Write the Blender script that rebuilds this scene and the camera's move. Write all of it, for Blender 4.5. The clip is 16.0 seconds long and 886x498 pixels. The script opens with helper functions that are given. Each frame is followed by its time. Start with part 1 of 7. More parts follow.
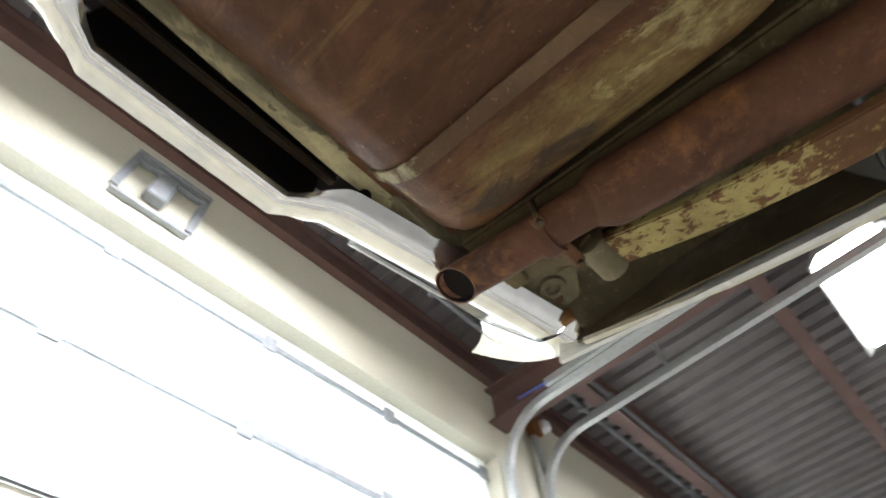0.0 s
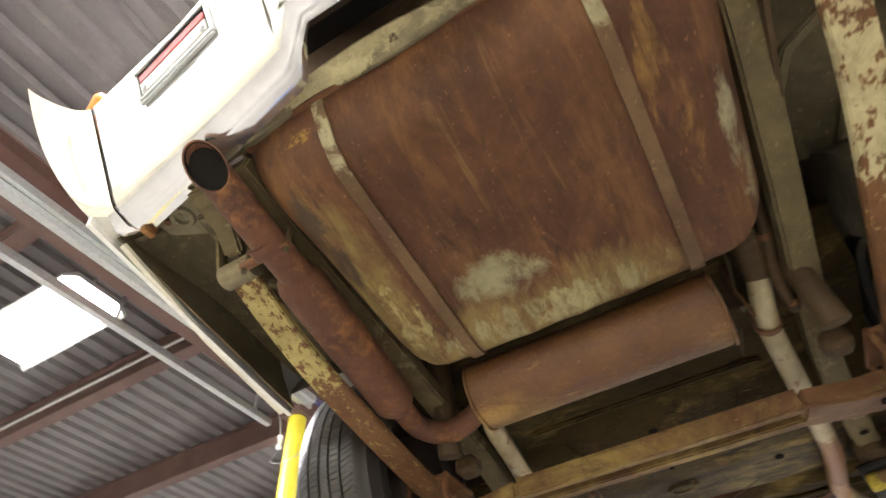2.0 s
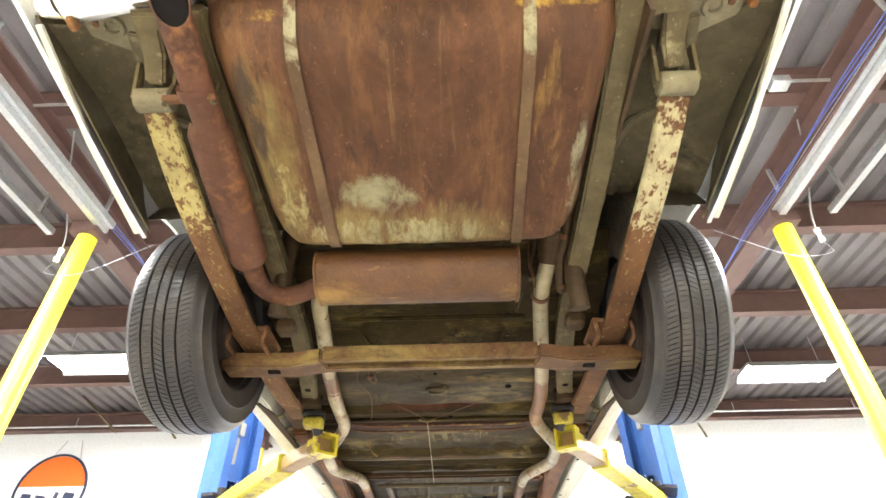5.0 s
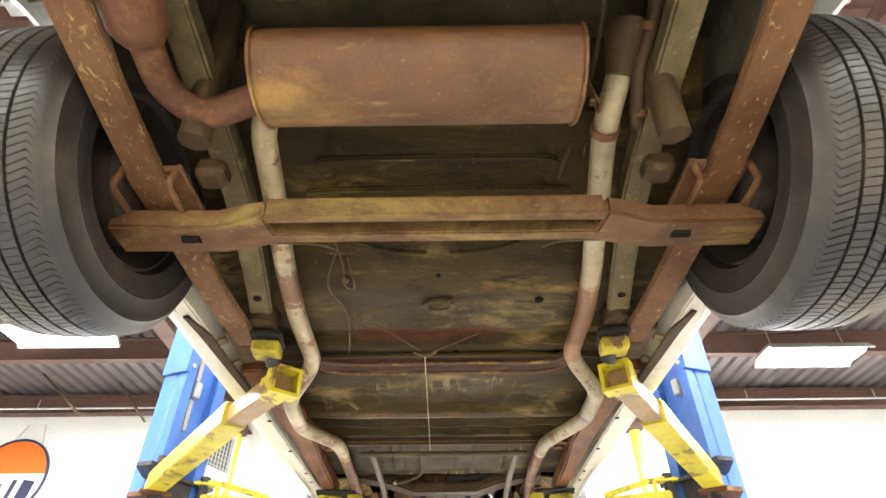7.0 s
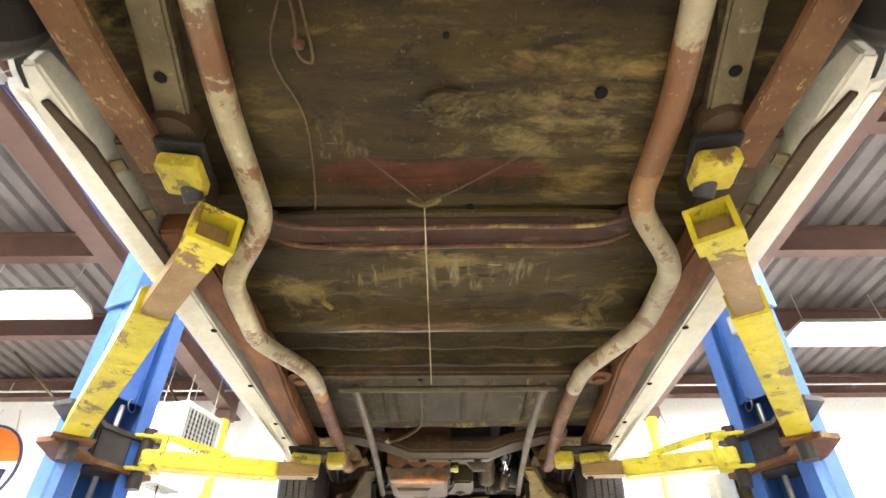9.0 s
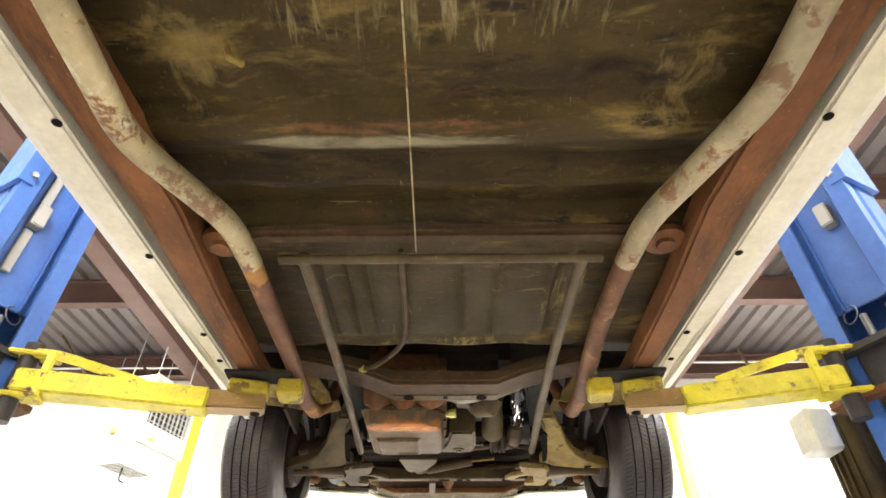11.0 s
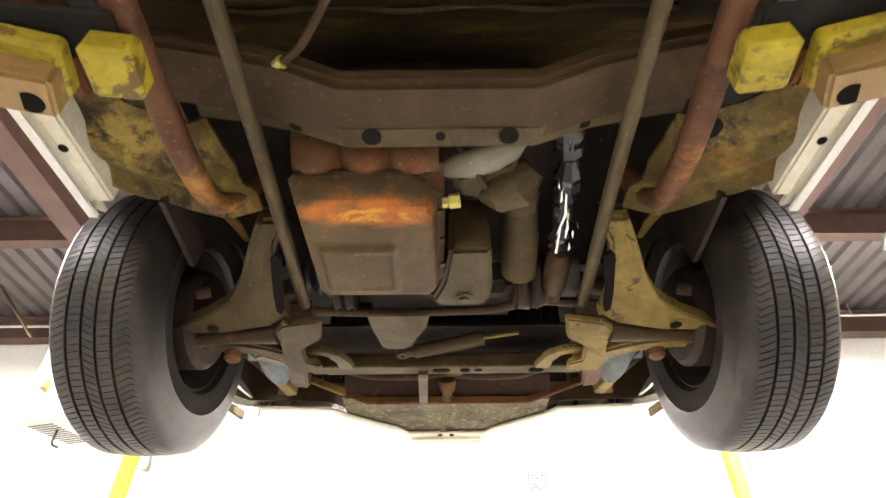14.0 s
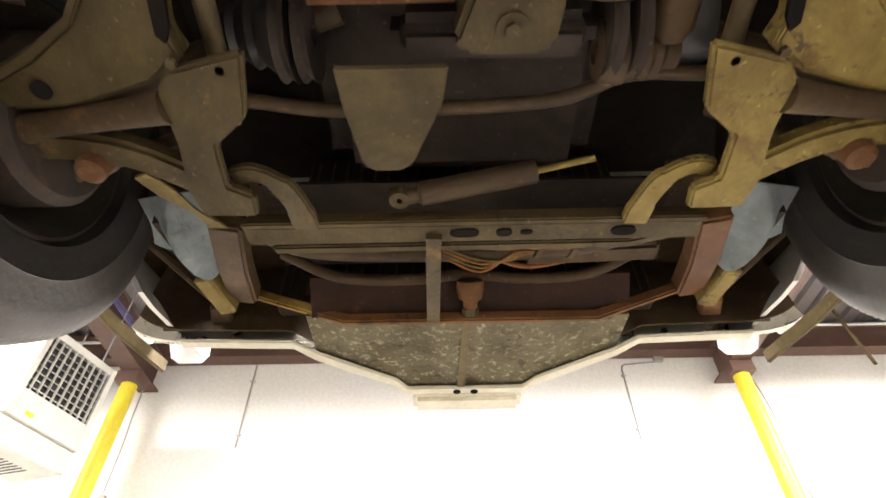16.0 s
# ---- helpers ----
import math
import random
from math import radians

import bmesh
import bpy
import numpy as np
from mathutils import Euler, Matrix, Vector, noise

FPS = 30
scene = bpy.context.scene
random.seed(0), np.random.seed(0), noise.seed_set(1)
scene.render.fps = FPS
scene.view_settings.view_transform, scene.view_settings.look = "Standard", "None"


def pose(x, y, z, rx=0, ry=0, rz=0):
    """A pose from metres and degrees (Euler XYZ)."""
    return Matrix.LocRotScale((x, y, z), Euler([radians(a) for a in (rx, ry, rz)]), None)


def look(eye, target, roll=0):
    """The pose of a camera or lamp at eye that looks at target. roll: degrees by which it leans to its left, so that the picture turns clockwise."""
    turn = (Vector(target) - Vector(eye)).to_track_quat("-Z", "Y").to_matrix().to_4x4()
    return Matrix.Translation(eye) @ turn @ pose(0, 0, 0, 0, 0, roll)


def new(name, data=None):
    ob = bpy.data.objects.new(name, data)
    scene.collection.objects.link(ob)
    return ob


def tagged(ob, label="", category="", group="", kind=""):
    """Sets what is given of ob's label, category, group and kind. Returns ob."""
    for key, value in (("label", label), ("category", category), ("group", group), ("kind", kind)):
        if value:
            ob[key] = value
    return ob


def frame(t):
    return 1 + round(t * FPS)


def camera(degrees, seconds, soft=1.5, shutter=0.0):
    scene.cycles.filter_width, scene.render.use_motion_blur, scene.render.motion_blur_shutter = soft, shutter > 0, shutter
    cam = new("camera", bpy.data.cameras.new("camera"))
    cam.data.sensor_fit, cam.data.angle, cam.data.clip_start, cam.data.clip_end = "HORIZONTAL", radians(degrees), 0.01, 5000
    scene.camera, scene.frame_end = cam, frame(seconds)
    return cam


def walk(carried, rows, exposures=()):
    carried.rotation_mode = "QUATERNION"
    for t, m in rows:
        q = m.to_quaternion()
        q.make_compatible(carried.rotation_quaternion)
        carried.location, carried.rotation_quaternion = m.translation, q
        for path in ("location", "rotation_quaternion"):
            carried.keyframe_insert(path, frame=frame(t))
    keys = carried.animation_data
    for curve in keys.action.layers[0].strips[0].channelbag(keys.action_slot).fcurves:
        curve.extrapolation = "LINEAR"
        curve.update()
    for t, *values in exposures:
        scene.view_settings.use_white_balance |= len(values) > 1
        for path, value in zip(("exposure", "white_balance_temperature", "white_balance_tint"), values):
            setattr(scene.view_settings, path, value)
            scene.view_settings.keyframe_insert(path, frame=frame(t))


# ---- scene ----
cam = camera(78.0, 16.0, 1.6, 0.25)
PATH = [
    (0, (-0.003, -0.496, 1.395), (-0.871, -1.176, 3.063), -7.00),
    (0.5, (0.050, -0.598, 1.378), (-1.088, -0.797, 3.010), -8.24),
    (1, (0.140, -0.732, 1.349), (-1.022, -0.355, 2.933), -8.87),
    (1.5, (0.157, -0.915, 1.315), (-0.752, -0.001, 2.845), -6.98),
    (2, (0.138, -1.147, 1.264), (-0.431, 0.046, 2.764), -5.70),
    (2.5, (0.087, -1.335, 1.197), (-0.195, -0.006, 2.665), -3.37),
    (3, (0.067, -1.482, 1.133), (-0.006, -0.100, 2.576), -1.59),
    (3.5, (0.087, -1.586, 1.085), (0.037, -0.117, 2.441), -0.91),
    (4, (0.081, -1.620, 1.067), (0.036, -0.079, 2.342), -0.92),
    (4.2, (0.086, -1.600, 1.064), (0.038, -0.038, 2.312), -0.81),
    (6.3, (0.056, -0.912, 1.152), (0.039, 0.669, 2.377), -0.42),
    (6.5, (0.047, -0.840, 1.154), (0.032, 0.740, 2.380), -0.45),
    (7, (0.023, -0.664, 1.150), (0.009, 0.912, 2.381), -0.35),
    (7.5, (0.026, -0.498, 1.139), (0.016, 1.075, 2.374), -0.32),
    (8, (0.025, -0.326, 1.138), (0.012, 1.243, 2.378), -0.20),
    (8.5, (0.014, -0.132, 1.138), (-0.007, 1.437, 2.378), -0.08),
    (9, (0.001, 0.038, 1.141), (-0.019, 1.604, 2.386), -0.01),
    (9.5, (0.001, 0.211, 1.137), (-0.020, 1.775, 2.385), 0.11),
    (9.7, (-0.000, 0.282, 1.137), (-0.020, 1.844, 2.386), 0.09),
    (11.8, (0.017, 1.099, 1.174), (0.002, 2.663, 2.421), -0.02),
    (12, (0.016, 1.174, 1.171), (0.002, 2.736, 2.421), -0.09),
    (12.5, (0.014, 1.379, 1.163), (-0.001, 2.937, 2.418), -0.08),
    (13, (0.017, 1.554, 1.159), (0.004, 3.111, 2.414), -0.12),
    (13.5, (0.022, 1.736, 1.157), (0.016, 3.292, 2.413), -0.28),
    (14, (0.009, 1.923, 1.153), (-0.004, 3.477, 2.412), -0.20),
    (14.5, (-0.017, 2.107, 1.167), (-0.031, 3.656, 2.433), -0.24),
    (15, (-0.018, 2.295, 1.162), (-0.035, 3.832, 2.442), -0.17),
    (15.5, (-0.021, 2.515, 1.183), (-0.045, 4.013, 2.509), 0.02),
    (16, (-0.043, 2.751, 1.195), (-0.055, 4.174, 2.601), -0.66),
]
EXPOSURE = [(0, -1.15, 6050, 12), (1, -1.03, 5950, 14), (2, -0.4, 6500, 15), (3.5, 0.39, 6300, 12), (7, 0.49, 6450, 14), (9, 0.48, 6550, 14), (12.5, 0.11, 7000, 17), (14.5, 0.06, 6950, 17), (16, -0.16, 7000, 18)]
walk(cam, [(t, look(eye, target, roll)) for t, eye, target, roll in PATH], EXPOSURE)

# ---- world, sun and lamps ----
world = bpy.data.worlds.new("sky")
scene.world = world
world.use_nodes = True
wn = world.node_tree.nodes
sky = wn.new("ShaderNodeTexSky")
sky.sky_type = "NISHITA"
sky.sun_disc = False
sky.sun_elevation, sky.sun_rotation = radians(38), radians(200)
world.node_tree.links.new(sky.outputs[0], wn["Background"].inputs[0])
wn["Background"].inputs[1].default_value = 0.12

sun = new("sun", bpy.data.lights.new("sun", "SUN"))
sun.data.energy, sun.data.angle, sun.data.color = 4.8, radians(0.5), (1.0, 0.95, 0.88)
sun.matrix_basis = look((-6, -16, 14), (0, 0, 0))
for x in (-6.08, -0.035, 5.96):
    glow = new("door_daylight", bpy.data.lights.new("door_daylight", "AREA"))
    glow.data.shape, glow.data.size, glow.data.size_y, glow.data.energy, glow.data.color = "RECTANGLE", 5.4, 1.2, 420.0, (0.95, 0.98, 1.0)
    glow.matrix_basis = Matrix.Translation((x, -2.75, 3.2)) @ Euler((radians(90), 0, 0)).to_matrix().to_4x4()
LAMP_POWER = 600.0
LAMPS = [(-4.42, 4.78), (4.5, 5.5), (-3.95, 0.2), (4.3, 0.6), (1.15, 4.7), (-0.2, -1.2)]


# ---- materials ----
def ramp(nt, fac, stops):
    r = nt.nodes.new("ShaderNodeValToRGB")
    while len(r.color_ramp.elements) < len(stops):
        r.color_ramp.elements.new(0.5)
    for e, (p, c) in zip(r.color_ramp.elements, stops):
        e.position = p
        e.color = (*c, 1) if len(c) == 3 else c
    nt.links.new(fac, r.inputs[0])
    return r.outputs[0]


def noise_tex(nt, vec, scale, detail=6, rough=0.6, dist=0.0):
    n = nt.nodes.new("ShaderNodeTexNoise")
    n.inputs["Scale"].default_value = scale
    n.inputs["Detail"].default_value = detail
    n.inputs["Roughness"].default_value = rough
    n.inputs["Distortion"].default_value = dist
    nt.links.new(vec, n.inputs["Vector"])
    return n.outputs["Fac"]


def mix(nt, fac, a, b):
    m = nt.nodes.new("ShaderNodeMix")
    m.data_type = "RGBA"
    for sock, v in ((m.inputs[0], fac), (m.inputs[6], a), (m.inputs[7], b)):
        if isinstance(v, (float, int)):
            sock.default_value = v
        elif isinstance(v, tuple):
            sock.default_value = (*v, 1)
        else:
            nt.links.new(v, sock)
    return m.outputs[2]


def coords(nt, stretch=(1, 1, 1)):
    tc = nt.nodes.new("ShaderNodeTexCoord")
    mp = nt.nodes.new("ShaderNodeMapping")
    mp.inputs["Scale"].default_value = stretch
    nt.links.new(tc.outputs["Object"], mp.inputs[0])
    return mp.outputs[0]


def surface(name, base, second=None, patches=(), rough=0.6, metal=0.0, scale=9.0, stretch=(1, 1, 1), bump=0.3, grain=60.0, rough_var=0.15, contrast=(0.35, 0.65), spec=0.18, dirt=0.45):
    """base blends into second by a coarse noise and a fine one; patches: (colour, scale, low, high, stretch)
    and, where a patch has a place of its own, its centre and half-extents."""
    m = bpy.data.materials.new(name)
    m.use_nodes = True
    nt = m.node_tree
    b = nt.nodes["Principled BSDF"]
    v = coords(nt, stretch)
    second = second or tuple(c * 0.7 for c in base)
    big = noise_tex(nt, v, scale, 8, 0.62, 0.4)
    col = mix(nt, ramp(nt, big, [(contrast[0], (0, 0, 0)), (contrast[1], (1, 1, 1))]), base, second)
    fine = noise_tex(nt, v, grain, 4, 0.7)
    col = mix(nt, ramp(nt, fine, [(0.3, (0, 0, 0)), (0.75, (0.45, 0.45, 0.45))]), col, tuple(c * 0.55 for c in base))
    for colour, sc, lo, hi, st, *place in patches:
        pv = coords(nt, st)
        f = noise_tex(nt, pv, sc, 9, 0.73, 0.35)
        if place:
            (cx, cy, cz), (ex, ey, ez) = place
            tc = nt.nodes.new("ShaderNodeTexCoord")
            mp = nt.nodes.new("ShaderNodeMapping")
            mp.vector_type = "TEXTURE"
            mp.inputs["Location"].default_value = (cx, cy, cz)
            mp.inputs["Scale"].default_value = (ex, ey, ez)
            nt.links.new(tc.outputs["Object"], mp.inputs[0])
            ln = nt.nodes.new("ShaderNodeVectorMath")
            ln.operation = "LENGTH"
            nt.links.new(mp.outputs[0], ln.inputs[0])
            fall = nt.nodes.new("ShaderNodeMapRange")
            fall.interpolation_type = "SMOOTHSTEP"
            fall.inputs[1].default_value, fall.inputs[2].default_value = 0.4, 1.4
            fall.inputs[3].default_value, fall.inputs[4].default_value = 0.0, -0.45
            nt.links.new(ln.outputs["Value"], fall.inputs[0])
            sm = nt.nodes.new("ShaderNodeMath")
            nt.links.new(f, sm.inputs[0])
            nt.links.new(fall.outputs[0], sm.inputs[1])
            f = sm.outputs[0]
        col = mix(nt, ramp(nt, f, [(lo, (0, 0, 0)), (hi, (1, 1, 1))]), col, colour)
    if dirt:
        grime = noise_tex(nt, coords(nt), 3.3, 10, 0.72, 1.2)
        col = mix(nt, ramp(nt, grime, [(0.40, (dirt, dirt, dirt)), (0.56, (0, 0, 0))]), col, tuple(c * 0.3 for c in base))
        speck = noise_tex(nt, coords(nt), 95, 3, 0.5)
        col = mix(nt, ramp(nt, speck, [(0.66, (0, 0, 0)), (0.73, (dirt * 0.8, dirt * 0.8, dirt * 0.8))]), col, tuple(min(0.5, c * 2.2 + 0.03) for c in base))
    nt.links.new(col, b.inputs["Base Color"])
    b.inputs["Metallic"].default_value = metal
    b.inputs["Specular IOR Level"].default_value = spec
    rr = nt.nodes.new("ShaderNodeMapRange")
    rr.inputs[3].default_value, rr.inputs[4].default_value = max(0.03, rough - rough_var), min(1, rough + rough_var)
    nt.links.new(big, rr.inputs[0])
    nt.links.new(rr.outputs[0], b.inputs["Roughness"])
    if bump:
        bp = nt.nodes.new("ShaderNodeBump")
        bp.inputs["Strength"].default_value = bump
        bp.inputs["Distance"].default_value = 0.004
        add = nt.nodes.new("ShaderNodeMath")
        add.operation = "ADD"
        nt.links.new(big, add.inputs[0])
        nt.links.new(fine, add.inputs[1])
        nt.links.new(add.outputs[0], bp.inputs["Height"])
        nt.links.new(bp.outputs[0], b.inputs["Normal"])
    return m


def plain(name, colour, rough=0.4, metal=0.0, emit=0.0):
    m = bpy.data.materials.new(name)
    m.use_nodes = True
    b = m.node_tree.nodes["Principled BSDF"]
    b.inputs["Base Color"].default_value = (*colour, 1)
    b.inputs["Roughness"].default_value, b.inputs["Metallic"].default_value = rough, metal
    if emit:
        b.inputs["Emission Color"].default_value = (*colour, 1)
        b.inputs["Emission Strength"].default_value = emit
    return m


CREAM, YELLOW_RUST, RUST, DARK_RUST = (0.36, 0.31, 0.17), (0.34, 0.17, 0.03), (0.20, 0.072, 0.028), (0.085, 0.034, 0.02)
M = {}
M["tank"] = surface("tank_rust", (0.122, 0.051, 0.022), (0.070, 0.031, 0.017), [((0.165, 0.078, 0.026), 3.0, 0.50, 0.68, (3.0, 0.5, 1)), ((0.055, 0.025, 0.016), 14, 0.56, 0.66, (1.6, 0.6, 1)), ((0.170, 0.100, 0.036), 4.5, 0.57, 0.72, (5.0, 0.4, 1)),
    ((0.21, 0.145, 0.052), 6.0, 0.34, 0.54, (3.2, 0.7, 1), (-0.06, -0.26, 2.05), (0.42, 0.13, 0.2)), ((0.25, 0.225, 0.125), 11.0, 0.38, 0.54, (1.2, 0.8, 1), (-0.10, -0.385, 2.04), (0.13, 0.075, 0.2)), ((0.29, 0.25, 0.125), 15.0, 0.44, 0.55, (2.4, 0.7, 1), (-0.06, -0.265, 2.04), (0.40, 0.075, 0.2)),
    ((0.33, 0.30, 0.18), 9.0, 0.40, 0.54, (2, 0.8, 1), (0.395, -0.42, 2.08), (0.03, 0.20, 0.2)), ((0.20, 0.145, 0.048), 7.0, 0.38, 0.60, (2.6, 0.7, 1), (-0.345, -0.45, 2.1), (0.085, 0.36, 0.2)), ((0.32, 0.26, 0.11), 14.0, 0.47, 0.58, (2.0, 0.8, 1), (-0.33, -0.36, 2.1), (0.08, 0.16, 0.2)), ((0.06, 0.038, 0.022), 8.0, 0.42, 0.56, (2.0, 0.8, 1), (-0.375, -0.62, 2.12), (0.045, 0.22, 0.2)),
    ((0.27, 0.155, 0.04), 9.0, 0.46, 0.68, (2.6, 0.6, 1), (0.31, -0.55, 2.1), (0.05, 0.3, 0.2)), ((0.45, 0.27, 0.04), 22.0, 0.40, 0.58, (1, 1, 1), (0.33, -0.80, 2.23), (0.15, 0.02, 0.06)), ((0.42, 0.27, 0.05), 22.0, 0.45, 0.60, (1, 1, 1), (-0.30, -0.79, 2.23), (0.12, 0.018, 0.06))], rough=0.6, scale=6, stretch=(1.5, 0.8, 1), bump=0.6, grain=110)
M["axle_rust"] = surface("axle_brown_rust", (0.145, 0.071, 0.029), (0.088, 0.044, 0.021), [((0.23, 0.16, 0.050), 5, 0.47, 0.62, (0.6, 1.8, 1)), ((0.045, 0.026, 0.02), 5, 0.55, 0.66, (0.6, 2, 1)), ((0.27, 0.20, 0.10), 45, 0.67, 0.73, (0.5, 1, 1))], rough=0.6, bump=0.5)
M["rust"] = surface("brown_rust", (0.165, 0.076, 0.032), (0.10, 0.043, 0.02), [((0.24, 0.145, 0.055), 6, 0.54, 0.7, (1, 1, 1)), ((0.15, 0.135, 0.06), 4, 0.6, 0.72, (1, 1, 1))], rough=0.65)
M["rust_rail"] = surface("rail_rust", (0.215, 0.085, 0.028), (0.115, 0.046, 0.019), [((0.28, 0.125, 0.035), 5, 0.55, 0.70, (2, 0.4, 1)), ((0.055, 0.028, 0.016), 5, 0.54, 0.66, (2.2, 0.5, 1)), ((0.25, 0.17, 0.07), 30, 0.66, 0.72, (1, 0.6, 1))], rough=0.6, stretch=(1, 0.35, 1), bump=0.6)
M["muffler"] = surface("muffler_rust", (0.165, 0.074, 0.021), (0.102, 0.044, 0.017), [((0.29, 0.165, 0.043), 4.0, 0.32, 0.56, (1, 2, 2), (-0.28, -0.02, 1.98), (0.16, 0.12, 0.12)), ((0.30, 0.17, 0.045), 5.0, 0.40, 0.60, (1, 2, 2), (0.25, -0.03, 1.97), (0.06, 0.12, 0.08)), ((0.10, 0.055, 0.045), 3.5, 0.44, 0.66, (1, 1, 1), (0.12, -0.08, 1.98), (0.2, 0.08, 0.06)), ((0.20, 0.10, 0.038), 120, 0.52, 0.84, (1, 1, 1)), ((0.10, 0.045, 0.028), 9, 0.50, 0.68, (0.5, 2, 2)), ((0.24, 0.14, 0.05), 16, 0.60, 0.68, (0.4, 2, 2))], rough=0.48, scale=7, grain=75, bump=0.9, spec=0.35)
M["resonator"] = surface("pipe_rust", (0.140, 0.060, 0.031), (0.085, 0.036, 0.022), [((0.26, 0.115, 0.04), 8, 0.55, 0.68, (1, 1, 1)), ((0.055, 0.026, 0.017), 6, 0.56, 0.66, (1, 1, 1))], rough=0.6, bump=0.5)
M["spring"] = surface("spring_rust_paint", (0.17, 0.085, 0.034), (0.11, 0.05, 0.023), [((0.29, 0.21, 0.075), 60, 0.57, 0.61, (1, 0.6, 1)), ((0.37, 0.30, 0.115), 60, 0.43, 0.47, (1, 0.7, 1), (-0.59, -0.46, 2.08), (0.1, 0.24, 0.2))], rough=0.7, bump=0.6)
M["spring_pale"] = surface("spring_flaking_paint", (0.170, 0.080, 0.030), (0.105, 0.048, 0.022), [((0.34, 0.26, 0.11), 60, 0.60, 0.63, (1, 0.7, 1)), ((0.42, 0.36, 0.20), 50, 0.42, 0.46, (1, 0.7, 1), (0.59, -0.42, 2.08), (0.1, 0.26, 0.2))], rough=0.7, bump=0.6)
# the dark patch centred at y 2.0 paints the shade under the front floor
M["pan"] = surface("undercoat_with_shade", (0.068, 0.046, 0.0145), (0.044, 0.029, 0.010), [((0.20, 0.138, 0.042), 3.4, 0.53, 0.66, (0.6, 2.2, 1)), ((0.028, 0.019, 0.011), 2.6, 0.47, 0.60, (0.45, 2.6, 1)), ((0.022, 0.015, 0.010), 11, 0.55, 0.63, (0.6, 1.6, 1)), ((0.22, 0.165, 0.06), 9, 0.46, 0.66, (1, 1.6, 1), (0.12, 0.72, 2.0), (0.34, 0.14, 0.2)), ((0.20, 0.155, 0.06), 14, 0.48, 0.66, (1.8, 0.7, 1), (-0.22, 0.76, 2.0), (0.10, 0.10, 0.2)), ((0.088, 0.031, 0.016), 5, 0.26, 0.42, (1, 1, 1), (-0.03, 0.865, 1.99), (0.30, 0.05, 0.2)), ((0.23, 0.195, 0.12), 6, 0.40, 0.54, (0.7, 3, 1), (-0.12, 1.475, 1.97), (0.45, 0.04, 0.2)), ((0.15, 0.065, 0.028), 8, 0.44, 0.56, (0.6, 3, 1), (0.0, 1.43, 1.97), (0.42, 0.025, 0.2)), ((0.19, 0.155, 0.075), 12, 0.52, 0.64, (3, 0.4, 1), (0.0, 1.22, 1.98), (0.5, 0.13, 0.2)), ((0.22, 0.16, 0.06), 10, 0.44, 0.64, (1.6, 1, 1), (0.42, 1.36, 1.98), (0.10, 0.16, 0.2)), ((0.20, 0.15, 0.055), 10, 0.46, 0.68, (1.6, 1, 1), (-0.43, 1.30, 1.98), (0.08, 0.16, 0.2)), ((0.125, 0.098, 0.040), 6, 0.36, 0.58, (1, 1, 1), (0.0, 0.08, 2.2), (0.30, 0.10, 0.2)), ((0.048, 0.035, 0.015), 3, 0.36, 0.56, (1, 1, 1), (0.0, 2.0, 1.98), (0.5, 0.45, 0.3)), ((0.26, 0.205, 0.085), 10, 0.5, 0.62, (3, 0.5, 1), (0.31, 1.95, 1.98), (0.10, 0.25, 0.2)), ((0.26, 0.2, 0.07), 10, 0.48, 0.6, (2, 1, 1), (0.05, 2.26, 1.97), (0.4, 0.05, 0.2)), ((0.30, 0.24, 0.10), 60, 0.66, 0.72, (1, 0.6, 1)), ((0.25, 0.20, 0.085), 22, 0.64, 0.69, (0.22, 3.0, 1)), ((0.24, 0.20, 0.10), 26, 0.66, 0.70, (3.0, 0.25, 1)), ((0.09, 0.036, 0.016), 7, 0.60, 0.70, (1, 1, 1))], rough=0.58, scale=4, stretch=(0.6, 1.6, 1), bump=1.0, spec=0.10, grain=70)
M["pan_brown"] = surface("primer_brown", (0.068, 0.030, 0.017), (0.042, 0.020, 0.012), [((0.2, 0.13, 0.045), 5, 0.57, 0.70, (0.5, 3, 1))], rough=0.55)
M["ridge"] = surface("ochre_edge", (0.145, 0.058, 0.024), (0.075, 0.030, 0.015), [((0.34, 0.23, 0.055), 9, 0.53, 0.62, (1, 1, 1))], rough=0.5, spec=0.3)
M["pan_pale"] = surface("dusty_sheet_metal", (0.175, 0.135, 0.064), (0.098, 0.074, 0.037), [((0.36, 0.30, 0.16), 9, 0.56, 0.70, (1, 1, 1)), ((0.09, 0.055, 0.028), 6, 0.60, 0.70, (1, 1, 1))], rough=0.65, bump=0.5)
M["rear_cream"] = surface("flaking_cream_panel", (0.235, 0.20, 0.118), (0.155, 0.125, 0.07), [((0.46, 0.40, 0.22), 14, 0.36, 0.42, (1, 1.5, 1), (-0.20, -0.86, 2.25), (0.17, 0.05, 0.08)), ((0.34, 0.29, 0.16), 12, 0.46, 0.54, (1, 2, 1), (0.1, -0.86, 2.25), (0.5, 0.05, 0.08)), ((0.07, 0.046, 0.028), 16, 0.60, 0.66, (1, 1, 1))], rough=0.7, bump=0.8)
M["well_olive"] = surface("dusty_olive_well", (0.155, 0.125, 0.066), (0.092, 0.074, 0.04), [((0.24, 0.20, 0.115), 5, 0.56, 0.72, (1, 1, 1)), ((0.05, 0.038, 0.024), 6, 0.57, 0.68, (1, 1, 1)), ((0.26, 0.22, 0.13), 28, 0.66, 0.72, (1, 1, 1))], rough=0.75, bump=0.7)
M["wheelhouse"] = surface("wheel_house", (0.085, 0.07, 0.045), (0.05, 0.04, 0.026), [((0.13, 0.12, 0.085), 4, 0.55, 0.75, (1, 1, 1))], rough=0.8)
